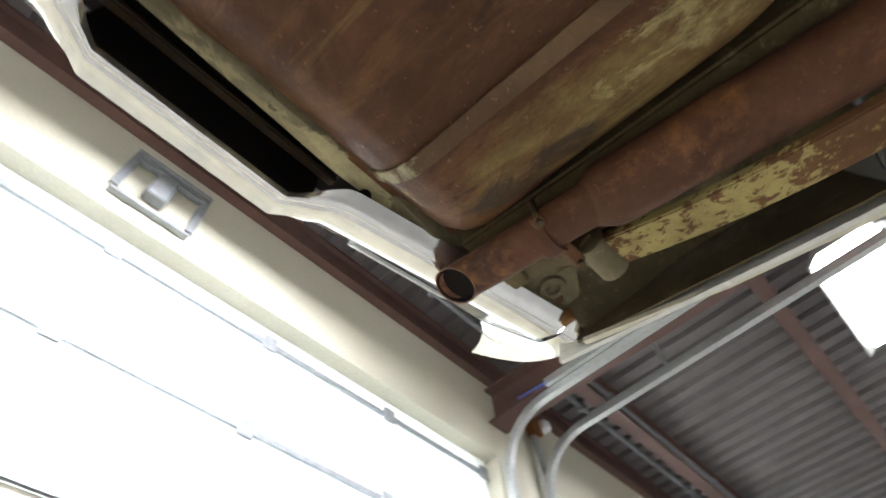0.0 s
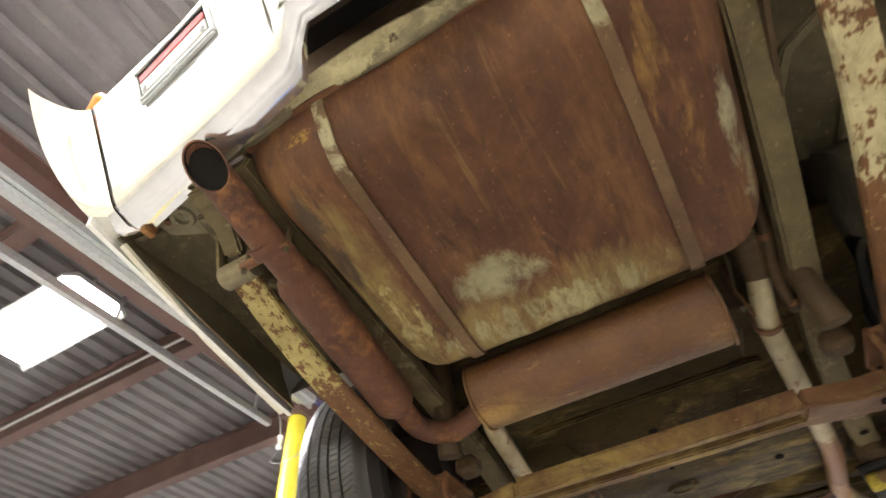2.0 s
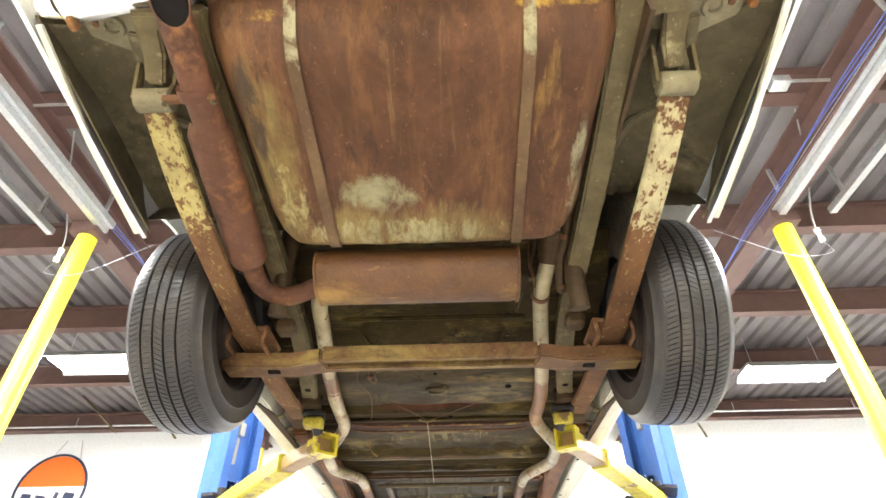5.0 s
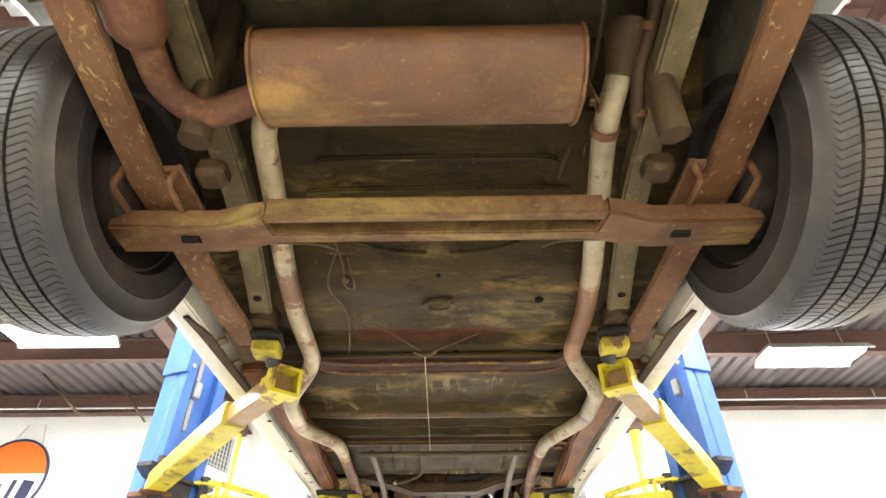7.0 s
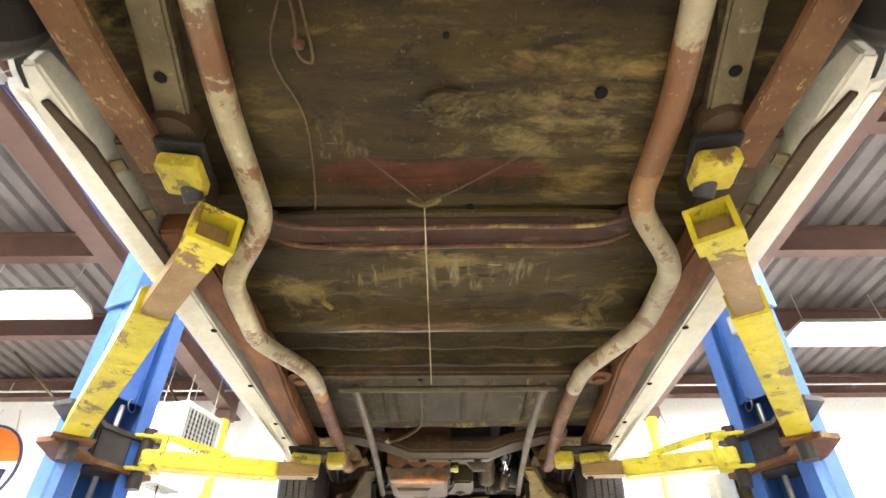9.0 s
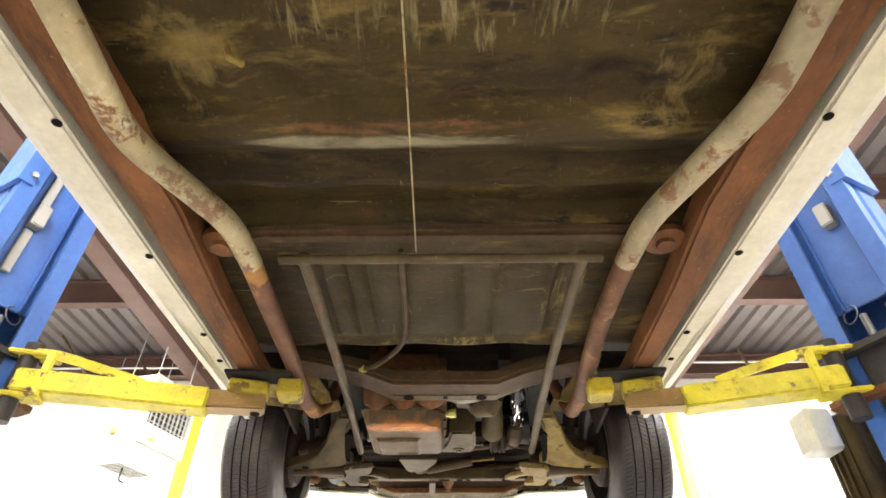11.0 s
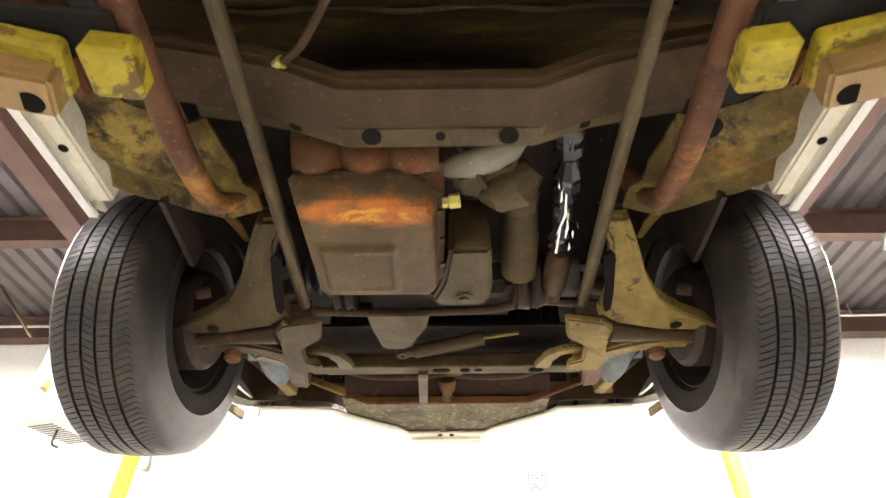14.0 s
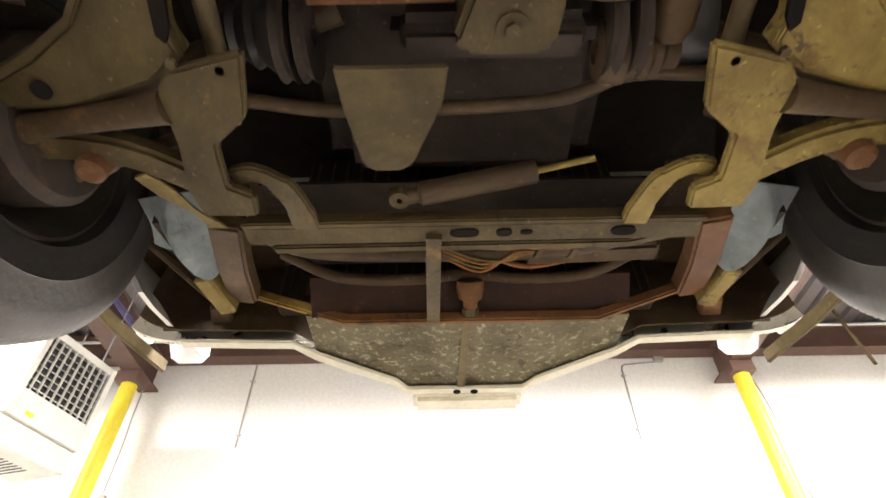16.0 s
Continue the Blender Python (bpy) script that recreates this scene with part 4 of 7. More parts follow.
def lift_post(s):
    cx, cy = COLUMN_AT[s]
    a = radians(COLUMN_TURN)
    d = Vector((-s * math.cos(a), -math.sin(a), 0))  # the open side
    n = Vector((s * math.sin(a), -math.cos(a), 0))  # towards the rear outside

    def at(u, v, z):
        """u towards the open side, v across it"""
        return Vector((cx, cy, z)) + d * u + n * v

    def slab(u0, u1, v0, v1, z0, z1, bevel=0.0):
        bm = bmesh.new()
        vs = [bm.verts.new(at(u, v, z)) for z in (z0, z1) for u, v in ((u0, v0), (u1, v0), (u1, v1), (u0, v1))]
        for q in ((0, 1, 2, 3), (4, 5, 6, 7), (0, 1, 5, 4), (1, 2, 6, 5), (2, 3, 7, 6), (3, 0, 4, 7)):
            bm.faces.new([vs[i] for i in q])
        bmesh.ops.recalc_face_normals(bm, faces=bm.faces[:])
        if bevel:
            bmesh.ops.bevel(bm, geom=bm.edges[:], offset=bevel, segments=2, affect="EDGES")
        return bm

    post = thing("lift_column", (cx, cy, 0), "blue steel lift column with chipped yellow swing arms", "car lift", "lift columns")
    w, e, t, lip = 0.13, 0.095, 0.012, 0.055
    ring = [(-e, -w), (e, -w), (e, -w + lip), (e - t, -w + lip), (e - t, -w + t), (-e + t, -w + t), (-e + t, w - t), (e - t, w - t), (e - t, w - lip), (e, w - lip), (e, w), (0.05, w), (0.042, w - 0.008), (0.018, w - 0.008), (0.01, w), (-e, w)]
    bm = bmesh.new()
    lo, hi = [[bm.verts.new(at(u, v, z)) for u, v in ring] for z in (0.02, 3.5)]
    bm.faces.new(lo[::-1])
    bm.faces.new(hi)
    for k in range(len(ring)):
        j = (k + 1) % len(ring)
        bm.faces.new((lo[k], lo[j], hi[j], hi[k]))
    part("column", bm, M["lift_blue"], post, smooth=False)
    part("base_plate", slab(-0.2, 0.2, -0.25, 0.25, 0.002, 0.022), M["lift_blue"], post)
    # bent plate that laps the outer side, its lower lip aslant and bolted
    bm = bmesh.new()
    lap = [(-e, w + 0.003), (e + 0.004, w + 0.003), (e + 0.004, w - 0.03), (e + 0.008, w - 0.03), (e + 0.008, w + 0.016), (-e, w + 0.022)]
    lo = [bm.verts.new(at(u, v, 2.455 - 0.09 * (u + e))) for u, v in lap]
    hi = [bm.verts.new(at(u, v, 3.5)) for u, v in lap]
    bm.faces.new(lo)
    bm.faces.new(hi)
    for k in range(len(lap)):
        j = (k + 1) % len(lap)
        bm.faces.new((lo[k], lo[j], hi[j], hi[k]))
    bmesh.ops.recalc_face_normals(bm, faces=bm.faces[:])
    part("lap_plate", bm, M["lift_blue"], post, smooth=False)
    for v in (w - 0.018, -w + 0.03):
        part("bolt", tube([at(e, v, 2.475), at(e + 0.018, v, 2.475)], 0.011, 6), M["galv"], post)
    panel = part("cover_panel", slab(0.028, 0.036, -0.112, 0.062, 2.06, 3.45, 0.002), M["lift_blue"], post)
    part("cover_fold", slab(0.036, 0.05, -0.07, -0.062, 2.06, 3.45, 0.002), M["lift_blue"], panel)
    part("cover_fold", slab(0.036, 0.046, 0.05, 0.062, 2.06, 3.45, 0.002), M["lift_blue"], panel)
    part("lock_box", slab(0.036, 0.078, 0.005, 0.045, 2.335, 2.42, 0.004), M["cable"], post, "grey plastic latch box")
    if s < 0:
        part("cable_strip", slab(0.036, 0.056, 0.014, 0.042, 2.43, 2.56, 0.003), M["cable"], post, "grey plastic cable strip")
        part("cable_strip", slab(0.036, 0.05, 0.014, 0.042, 2.16, 2.325, 0.003), M["cable"], post, "grey plastic cable strip")
    ring_at = [at(0.03 + 0.022 * math.cos(k), -0.06 + 0.03 * math.cos(k), 2.05 + 0.024 * math.sin(k)) for k in steps(0, 2 * math.pi, 14)]
    part("wire_loop", tube(ring_at, 0.0025, 6), M["galv"], post)
    for v in (-0.04, 0.035):
        part("lift_rod", tube([at(0.0, v, 0.03), at(0.0, v, 2.05)], 0.011, 8), M["galv"], post)
    part("sticker", slab(e + 0.001, e + 0.0025, -w + 0.01, -w + 0.046, 1.50, 1.58), M["sign_orange"], post, "small orange sticker")
    carriage = part("carriage", slab(-0.06, 0.11, -0.07, 0.07, 1.765, 1.925, 0.01), M["lift_dark"], post)
    # hinge shelves above and below the arm ends
    for z, mat in ((1.772, "rust"), (1.90, "lift_dark")):
        bm = bmesh.new()
        outline = [Vector((-0.047 + s * (px - 0.045), py, z)) for px, py in ((1.38, 1.85), (1.305, 1.83), (1.27, 1.90), (1.30, 2.06), (1.24, 2.19), (1.195, 2.24), (1.19, 2.30), (1.25, 2.33), (1.36, 2.30), (1.44, 2.19), (1.43, 2.02))]
        lo = [bm.verts.new(p) for p in outline]
        hi = [bm.verts.new(p + Vector((0, 0, 0.018))) for p in outline]
        bm.faces.new(lo)
        bm.faces.new(hi)
        for k in range(len(outline)):
            j = (k + 1) % len(outline)
            bm.faces.new((lo[k], lo[j], hi[j], hi[k]))
        part("hinge_shelf", bm, M[mat], carriage, smooth=False)

    def open_tube(p, q, wide, high, wall, mat, name, parent):
        """a square tube seen open at its far end q"""
        p, q = Vector(p), Vector(q)
        ax = (q - p).normalized()
        a2 = ax.cross(Vector((0, 0, 1))).normalized()
        b2 = a2.cross(ax)
        bm = bmesh.new()
        c4 = ((-1, -1), (1, -1), (1, 1), (-1, 1))
        r0 = [bm.verts.new(p + a2 * wide / 2 * x + b2 * high / 2 * z) for x, z in c4]
        r1 = [bm.verts.new(q + a2 * wide / 2 * x + b2 * high / 2 * z) for x, z in c4]
        r2 = [bm.verts.new(q + a2 * (wide / 2 - wall) * x + b2 * (high / 2 - wall) * z) for x, z in c4]
        r3 = [bm.verts.new(q - ax * 0.12 + a2 * (wide / 2 - wall) * x + b2 * (high / 2 - wall) * z) for x, z in c4]
        bm.faces.new(r0)
        for m0, m1 in ((r0, r1), (r1, r2), (r2, r3)):
            for k in range(4):
                bm.faces.new((m0[k], m0[(k + 1) % 4], m1[(k + 1) % 4], m1[k]))
        bm.faces.new(r3)
        ob = part(name, bm, mat, parent, smooth=False)
        return ob

    # rear arm
    a0, a1, a2 = Vector((-1.285, 1.885, 1.835)), Vector((-0.697, 1.133, 1.853)), Vector((-0.455, 0.85, 1.846))
    if s > 0:
        a0, a1, a2 = Vector((1.195, 1.91, 1.835)), Vector((0.707, 1.143, 1.853)), Vector((0.515, 0.845, 1.85))
    arm = part("arm", sweep_box([a0, a1], 0.086, 0.08, bevel=0.005), M["lift_yellow"], post, "chipped yellow telescopic arm")
    part("pin", tube([(a0.x, a0.y, 1.72), (a0.x, a0.y, 1.95)], 0.026, 14), M["lift_dark"], arm)
    part("sole_plate", sweep_box([a0.lerp(a1, -0.02) + Vector((0, 0, -0.047)), a0.lerp(a1, 0.05) + Vector((0, 0, -0.047))], 0.13, 0.012), M["rust"], arm)
    part("inner_arm", sweep_box([a0.lerp(a1, 0.8), a2.lerp(a1, 0.1)], 0.068, 0.062, bevel=0.004), M["lift_inner"], arm, "worn tan inner arm")
    open_tube(a2.lerp(a1, 0.14), a2, 0.092, 0.088, 0.011, M["lift_yellow"], "collar", arm)
    part("pad", box((s * 0.500, 0.755, 1.895), (0.078, 0.095, 0.04), (10, 0, s * -10), bevel=0.008), M["pad_yellow"], arm, "chipped yellow pad block")
    part("pad_plate", box((s * 0.500, 0.742, 1.922), (0.09, 0.11, 0.016), (4, 0, s * -10), bevel=0.004), M["rubber_pad"], arm)
    part("pad_stem", tube([(s * 0.487, 0.80, 1.868), (s * 0.495, 0.775, 1.895)], 0.02, 14), M["lift_dark"], arm)
    # front arm
    b0, b1, b2 = Vector((-0.047 + s * 1.165, 2.225, 1.832)), Vector((s * 0.70, 2.335, 1.818)), Vector((s * 0.55, 2.39, 1.835))
    arm = part("arm", sweep_box([b0, b1], 0.08, 0.066, bevel=0.006), M["lift_lemon"], post, "yellow front arm with a bare brown end")
    part("pin", tube([(b0.x, b0.y, 1.72), (b0.x, b0.y, 1.95)], 0.026, 14), M["lift_dark"], arm)
    part("inner_arm", sweep_box([b0.lerp(b1, 0.9), b2], 0.068, 0.055, bevel=0.006), M["lift_inner"], arm)
    part("arm_bore", tube([b2 + Vector((s * 0.03, 0.0, -0.0305)), b2 + Vector((s * 0.03, 0.0, -0.026))], 0.018, 14), M["dark_void"], arm)
    part("pad", box((s * 0.60, 2.36, 1.868), (0.12, 0.09, 0.04), (0, 0, s * -16), bevel=0.008), M["pad_yellow"], arm)
    part("pad", box((s * 0.475, 2.375, 1.872), (0.075, 0.085, 0.055), (0, 0, s * -8), bevel=0.008), M["pad_yellow"], arm)
    part("pad_plate", box((s * 0.565, 2.335, 1.9), (0.20, 0.08, 0.012), (0, 0, s * -6), bevel=0.004), M["rubber_pad"], arm)
    # bracket round the hinge pin: two plates and a tie
    for z in (1.79, 1.915):
        part("bracket_plate", sweep_box([b0 + Vector((s * 0.045, -0.02, z - b0.z)), b0 + Vector((-s * 0.075, 0.018, z - b0.z))], 0.07, 0.012, bevel=0.004), M["lift_lemon"], arm)
    part("bracket_tie", sweep_box([b0 + Vector((-s * 0.078, -0.018, -0.045)), b0 + Vector((-s * 0.078, -0.018, 0.086))], 0.02, 0.014, up=(0, 1, 0)), M["lift_lemon"], arm)
    gp = [b0 + Vector((s * 0.03, -0.02, 0.085)), b0 + Vector((-s * 0.07, 0.0, 0.087)), b0 + Vector((-s * 0.18, 0.04, 0.066)), b0 + Vector((-s * 0.31, 0.085, 0.036))]
    part("guard_bar", sweep_box(spline(gp, 5), 0.008, 0.028), M["lift_lemon"], arm)
    if s > 0:
        ux, uy = 1.245, 2.465
        unit = part("power_unit", tube([(ux, uy, 1.44), (ux, uy, 1.45), (ux, uy, 1.81), (ux, uy, 1.835)], [0.06, 0.07, 0.07, 0.05], 24), M["engine_grey"], post, "dark finned electric motor")
        for k in range(20):
            t0 = 2 * math.pi * k / 20
            part("cooling_fin", box((ux + 0.073 * math.cos(t0), uy + 0.073 * math.sin(t0), 1.63), (0.02, 0.005, 0.34), (0, 0, math.degrees(t0))), M["engine_grey"], unit)
        part("switch_box", box((ux - 0.115, uy - 0.01, 1.765), (0.085, 0.10, 0.13), bevel=0.01), M["heater_white"], post, "cream switch box")
        part("oil_tank", box((ux, uy, 1.26), (0.2, 0.2, 0.34), bevel=0.02), M["lift_dark"], post)
    return post


lift_post(-1)
lift_post(1)

# ---- the car ----
car = thing("car", (0, 1.5, 1.55), "white two-door car with rusty underside raised on a lift", "car")

WHEELS = [(-1, 0.20, 2.013, 0.333, 0.742), (1, 0.20, 2.013, 0.333, 0.742), (-1, 3.217, 1.955, 0.352, 0.757), (1, 3.217, 1.955, 0.352, 0.757)]
TYRE_W = 0.215


def wheel(s, y, z, R, half_track):
    c = (s * half_track, y, z)
    front = y > 1
    w = part("wheel", lathe([(0.05, 0.0), (0.10, 0.02), (0.15, -0.03), (0.185, -0.09), (0.20, -0.085), (0.165, -0.02), (0.16, 0.06), (0.195, 0.085), (0.19, 0.095), (0.13, 0.075), (0.05, 0.06)] if s > 0 else [(0.05, 0.0), (0.10, -0.02), (0.15, 0.03), (0.185, 0.09), (0.20, 0.085), (0.165, 0.02), (0.16, -0.06), (0.195, -0.085), (0.19, -0.095), (0.13, -0.075), (0.05, -0.06)], c, "x", 40), M["rim"], car)
    # tyre: ribs with cross cuts
    h = TYRE_W / 2
    half = [(0.19, h - 0.02), (0.20, h - 0.002), (0.225, h + 0.004), (0.25, h + 0.006), (0.2525, h + 0.0075), (0.255, h + 0.006), (0.30, h + 0.002), (R - 0.026, h - 0.007), (R - 0.020, h - 0.011), (R - 0.012, h - 0.018)]
    edges = [-h + 0.026, -0.052, -0.046, -0.018, -0.012, 0.012, 0.018, 0.046, 0.052, h - 0.026]
    bm = bmesh.new()
    N = 140
    vs = []
    for k in range(N):
        for phase, low in ((0.0, 0.0), (0.84, 0.0), (0.88, 0.0035), (0.96, 0.0035)):
            pr = [(r, -a, False) for r, a in half]
            for i, e in enumerate(edges):
                crown = R - 0.010 * (e / h) ** 2
                pr.append((crown - low * (0.7 if 0 < i < len(edges) - 1 else 1.0), e, True))
                if i % 2 == 1 and i < len(edges) - 1:
                    pr.append((crown - 0.009, e + 0.001, True))
                    pr.append((crown - 0.009, edges[i + 1] - 0.001, True))
            pr += [(r, a, False) for r, a in half[::-1]]
            row = []
            for r, a, tread in pr:
                t = 2 * math.pi * (k + phase) / N + (0.03 * math.sin(a / h * 6.0) if tread else 0.0)
                row.append(bm.verts.new((c[0] + a, c[1] + r * math.cos(t), c[2] + r * math.sin(t))))
            vs.append(row)
    n = len(vs[0])
    for k in range(len(vs)):
        a, b = vs[k], vs[(k + 1) % len(vs)]
        for i in range(n):
            j = (i + 1) % n
            bm.faces.new((a[i], a[j], b[j], b[i]))
    tyre = part("tyre", bm, M["rubber"], w)
    ww = [(0.262, 0), (0.285, 0), (0.285, 0.003), (0.262, 0.003)]
    part("whitewall", lathe([(r_, s * (h + 0.003 + a)) for r_, a in ww], c, "x", 64), M["whitewall"], w, "white band on the outer sidewall")
    part("hubcap", lathe([(0.001, s * 0.085), (0.06, s * 0.09), (0.14, s * 0.10), (0.185, s * 0.094), (0.18, s * 0.088), (0.001, s * 0.07)], c, "x", 36, close=False), M["chrome"], w)
    part("drum", lathe([(0.02, -s * 0.12), (0.12, -s * 0.115), (0.135, -s * 0.10), (0.135, -s * 0.03), (0.02, -s * 0.03)], c, "x", 32), M["shade_black"], w)
    return w


for w in WHEELS:
    wheel(*w)

# body shell
ARCHES = [(0.20, 2.02, 0.42), (3.217, 1.97, 0.43)]
LOWER = [(-0.86, 2.22), (-0.80, 2.21), (-0.22, 2.075), (0.55, 1.965), (2.80, 1.955), (3.60, 1.96), (3.95, 2.0)]


def lower_edge(y):
    z = lerp_table(LOWER, y)
    for yc, zc, r in ARCHES:
        if abs(y - yc) < r:
            z = max(z, zc + math.sqrt(r * r - (y - yc) ** 2) * 0.86)
    return z


SIDE = [(1.93, 0.735), (1.96, 0.755), (2.0, 0.79), (2.1, 0.855), (2.2, 0.90), (2.35, 0.955), (2.5, 0.985), (2.65, 0.985), (2.78, 0.955)]


def side_x(y, z):
    """half width of the body at a height"""
    return lerp_table(SIDE, z) + lerp_table([(-1.3, -0.10), (-0.8, -0.072), (-0.22, -0.04), (0.6, 0.0), (2.8, 0.0), (3.7, -0.05), (4.05, -0.12)], y)


ys = sorted(set([round(v, 4) for v in steps(-0.86, 3.95, 60)] + [yc + k * r * 0.1 for yc, zc, r in ARCHES for k in range(-10, 11)] + [yc + k * r * 0.999 for yc, zc, r in ARCHES for k in (-1, 1)]))
for s in (-1, 1):
    def side(u, v, s=s):
        z0, z1 = lower_edge(u), 2.78
        z = z0 + (z1 - z0) * v
        return (s * side_x(u, z), u, z)
    part("body_side", sheet(side, ys, steps(0, 1, 12), 0.012, (-s, 0, 0)), M["white_paint"], car)
    part("trim", sheet(lambda u, v, s=s: (s * (side_x(u, 1.945 + 0.07 * v) + 0.008 + 0.006 * math.sin(v * 3.1)), u, 1.942 + 0.075 * v), steps(0.62, 2.78, 8), steps(0, 1, 6), 0.02, (-s, 0, 0)), M["white_paint"], car, "bright white sill moulding")
    part("quarter_liner", sheet(lambda u, v, s=s: (s * (side_x(u, lower_edge(u) + 0.012 + 0.22 * v) - 0.026 + 0.006 * math.sin(u * 21) * v), u, lower_edge(u) + 0.012 + 0.22 * v), steps(-0.80, -0.225, 14), steps(0, 1, 6), 0.006, (-s, 0, 0)), M["well_olive"], car, "dusty olive inside of the rear quarter")
    # quarter edge flange behind the rear wheel
    part("quarter_flange", sweep_box([(s * 0.806, -0.785, 2.214), (s * 0.82, -0.5, 2.146), (s * 0.812, -0.23, 2.086)], 0.013, 0.010), M["rocker"], car)

deck_tab = [(-0.86, 2.70), (-0.7, 2.80), (0.0, 2.86), (0.35, 2.88), (2.45, 2.88), (2.6, 2.86), (3.9, 2.80), (4.02, 2.72)]
part("upper_body", sheet(lambda u, v: (v * (side_x(u, 2.78) - 0.01), u, lerp_table(deck_tab, u) - 0.1 * abs(v) ** 4), steps(-0.86, 4.02, 40), steps(-1, 1, 16), 0.02), M["white_paint"], car)

roof = part("cabin", sheet(lambda u, v: (v * lerp_table([(0.3, 0.9), (0.9, 0.72), (1.8, 0.72), (2.5, 0.86)], u), u, lerp_table([(0.0, 2.86), (0.75, 3.27), (1.2, 3.33), (1.75, 3.29), (2.5, 2.87)], u) - 0.06 * v**4), steps(0.05, 2.5, 30), steps(-1, 1, 12), 0.02), M["white_paint"], car)
for s in (-1, 1):
    part("side_window", prism([(0.55, 2.84), (0.85, 3.18), (1.75, 3.2), (2.25, 2.84)], 0, s * 0.80 - 0.004, s * 0.80 + 0.004), M["black"], car)

# rear bumper
LOWB = [(-0.835, -0.80), (-0.75, -0.812), (-0.49, -0.856), (-0.245, -0.90), (-0.17, -0.963), (0.17, -0.963), (0.245, -0.90), (0.49, -0.856), (0.75, -0.812), (0.835, -0.80)]


def notch(x):
    """1 inside the number-plate notch, 0 beside it"""
    t = max(0.0, min(1.0, (0.235 - abs(x)) / 0.055))
    return t * t * (3 - 2 * t)


def bumper_point(x, v):
    k = notch(x)
    y0, z0 = lerp_table(LOWB, x), 2.222 + 0.012 * k
    side = [(0.0, 0.03, 0.06), (0.08, 0.004, 0.005), (0.12, -0.008, 0.0), (0.24, -0.042, 0.055), (0.30, -0.055, 0.11), (1.0, -0.175 - 0.06 * max(0.0, abs(x) - 0.45), 1.0)]
    mid = [(0.0, 0.006, 0.06), (0.08, 0.002, 0.005), (0.12, -0.004, 0.0), (0.24, -0.040, 0.05), (0.30, -0.046, 0.10), (1.0, -0.055, 1.0)]
    for (a, p, q), (b, p2, q2), (_, m, w), (_, m2, w2) in zip(side, side[1:], mid, mid[1:]):
        if v <= b + 1e-9:
            f = (v - a) / (b - a)
            dy = (p + (p2 - p) * f) * (1 - k) + (m + (m2 - m) * f) * k
            dz = (q + (q2 - q) * f) * (1 - k) + (w + (w2 - w) * f) * k
            break
    return (x, y0 + dy, z0 + (2.435 - z0) * dz)


xs = sorted(set(steps(-0.752, 0.752, 70) + [k * 0.004 for k in range(-60, -40)] + [k * 0.004 for k in range(41, 61)]))
BUMP_V = [0, 0.04, 0.08, 0.10, 0.12, 0.16, 0.20, 0.24, 0.27, 0.30] + steps(0.37, 1, 10)
rb = part("rear_bumper", sheet(bumper_point, xs, BUMP_V, 0.012, (0, 1, 0)), M["chrome_bright"], car, "bright rear bumper with a raised number-plate notch")
for s in (-1, 1):
    def cap(u, v, s=s):
        x, y, z = bumper_point(s * 0.758, v)
        w = max(0.0, (v - 0.1) / 0.9)
        o = Vector((s * (0.826 + 0.05 * math.sin(w * 2.7)), -0.80 - 0.305 * w**0.9, 2.226 + 0.228 * w**1.1))
        if u <= 1:
            e = 1 - (1 - u) ** 1.3
            return (x + (o.x - x) * e, y + (o.y - y) * u**1.7, z + (o.z - z) * u**1.4 + 0.002)
        f = (u - 1) / 0.5
        return (o.x + s * 0.006 * f, o.y + (-0.78 - o.y) * f, o.z + 0.004 + 0.02 * f * w)
    part("bumper_end", sheet(cap, steps(0, 1, 12) + [1.12, 1.25, 1.5], BUMP_V, 0.010, (0, 1, 0)), M["chrome"], rb)
    part("seam", sweep_box([(s * 0.756, bumper_point(0.754, v)[1] - 0.001, bumper_point(0.754, v)[2] - 0.002) for v in BUMP_V[2:]], 0.0025, 0.0025, up=(1, 0, 0)), M["dark_void"], rb)
    # lamp slot in the face
    q0, q1 = Vector(bumper_point(s * 0.598, 0.82)), Vector(bumper_point(s * 0.372, 0.82))
    ang = math.degrees(math.atan2((q1.y - q0.y) * (1 if s < 0 else -1), abs(q1.x - q0.x)))
    mid = (q0 + q1) / 2
    on_face = Matrix.Translation(mid) @ Euler((radians(32), 0, radians(ang))).to_matrix().to_4x4()

    def face_box(name, c, size, mat, parent, label="", bevel=0.002):
        bm = box(c, size, bevel=bevel)
        bmesh.ops.transform(bm, matrix=on_face, verts=bm.verts[:])
        return part(name, bm, M[mat], parent, label)

    slot = face_box("lamp_slot", (0, -0.001, 0), (0.222, 0.006, 0.060), "dark_void", rb, "", 0.001)
    for z, h in ((-0.034, 0.008), (-0.044, 0.005), (0.034, 0.006)):
        face_box("slot_frame", (0, -0.004, z), (0.238, 0.009, h), "galv", slot)
    for k in (-1, 1):
        face_box("slot_frame", (k * 0.115, -0.004, 0), (0.008, 0.009, 0.06), "galv", slot)
        face_box("lens_screw", (k * 0.095, -0.008, -0.018), (0.012, 0.005, 0.012), "galv_dull", slot)
    face_box("tail_lamp", (0, -0.004, 0.012), (0.214, 0.007, 0.018), "red_lens", slot, "dull red tail lamp in a bumper slot")
    face_box("reverse_lamp", (0, -0.004, -0.013), (0.214, 0.008, 0.028), "grey_lens", slot, "milky reversing lens")
    part("side_marker", box((s * 0.80, -0.975, 2.49), (0.10, 0.06, 0.035), (0, s * 20, s * 20), bevel=0.008), M["amber_lens"], rb, "amber side marker lens")
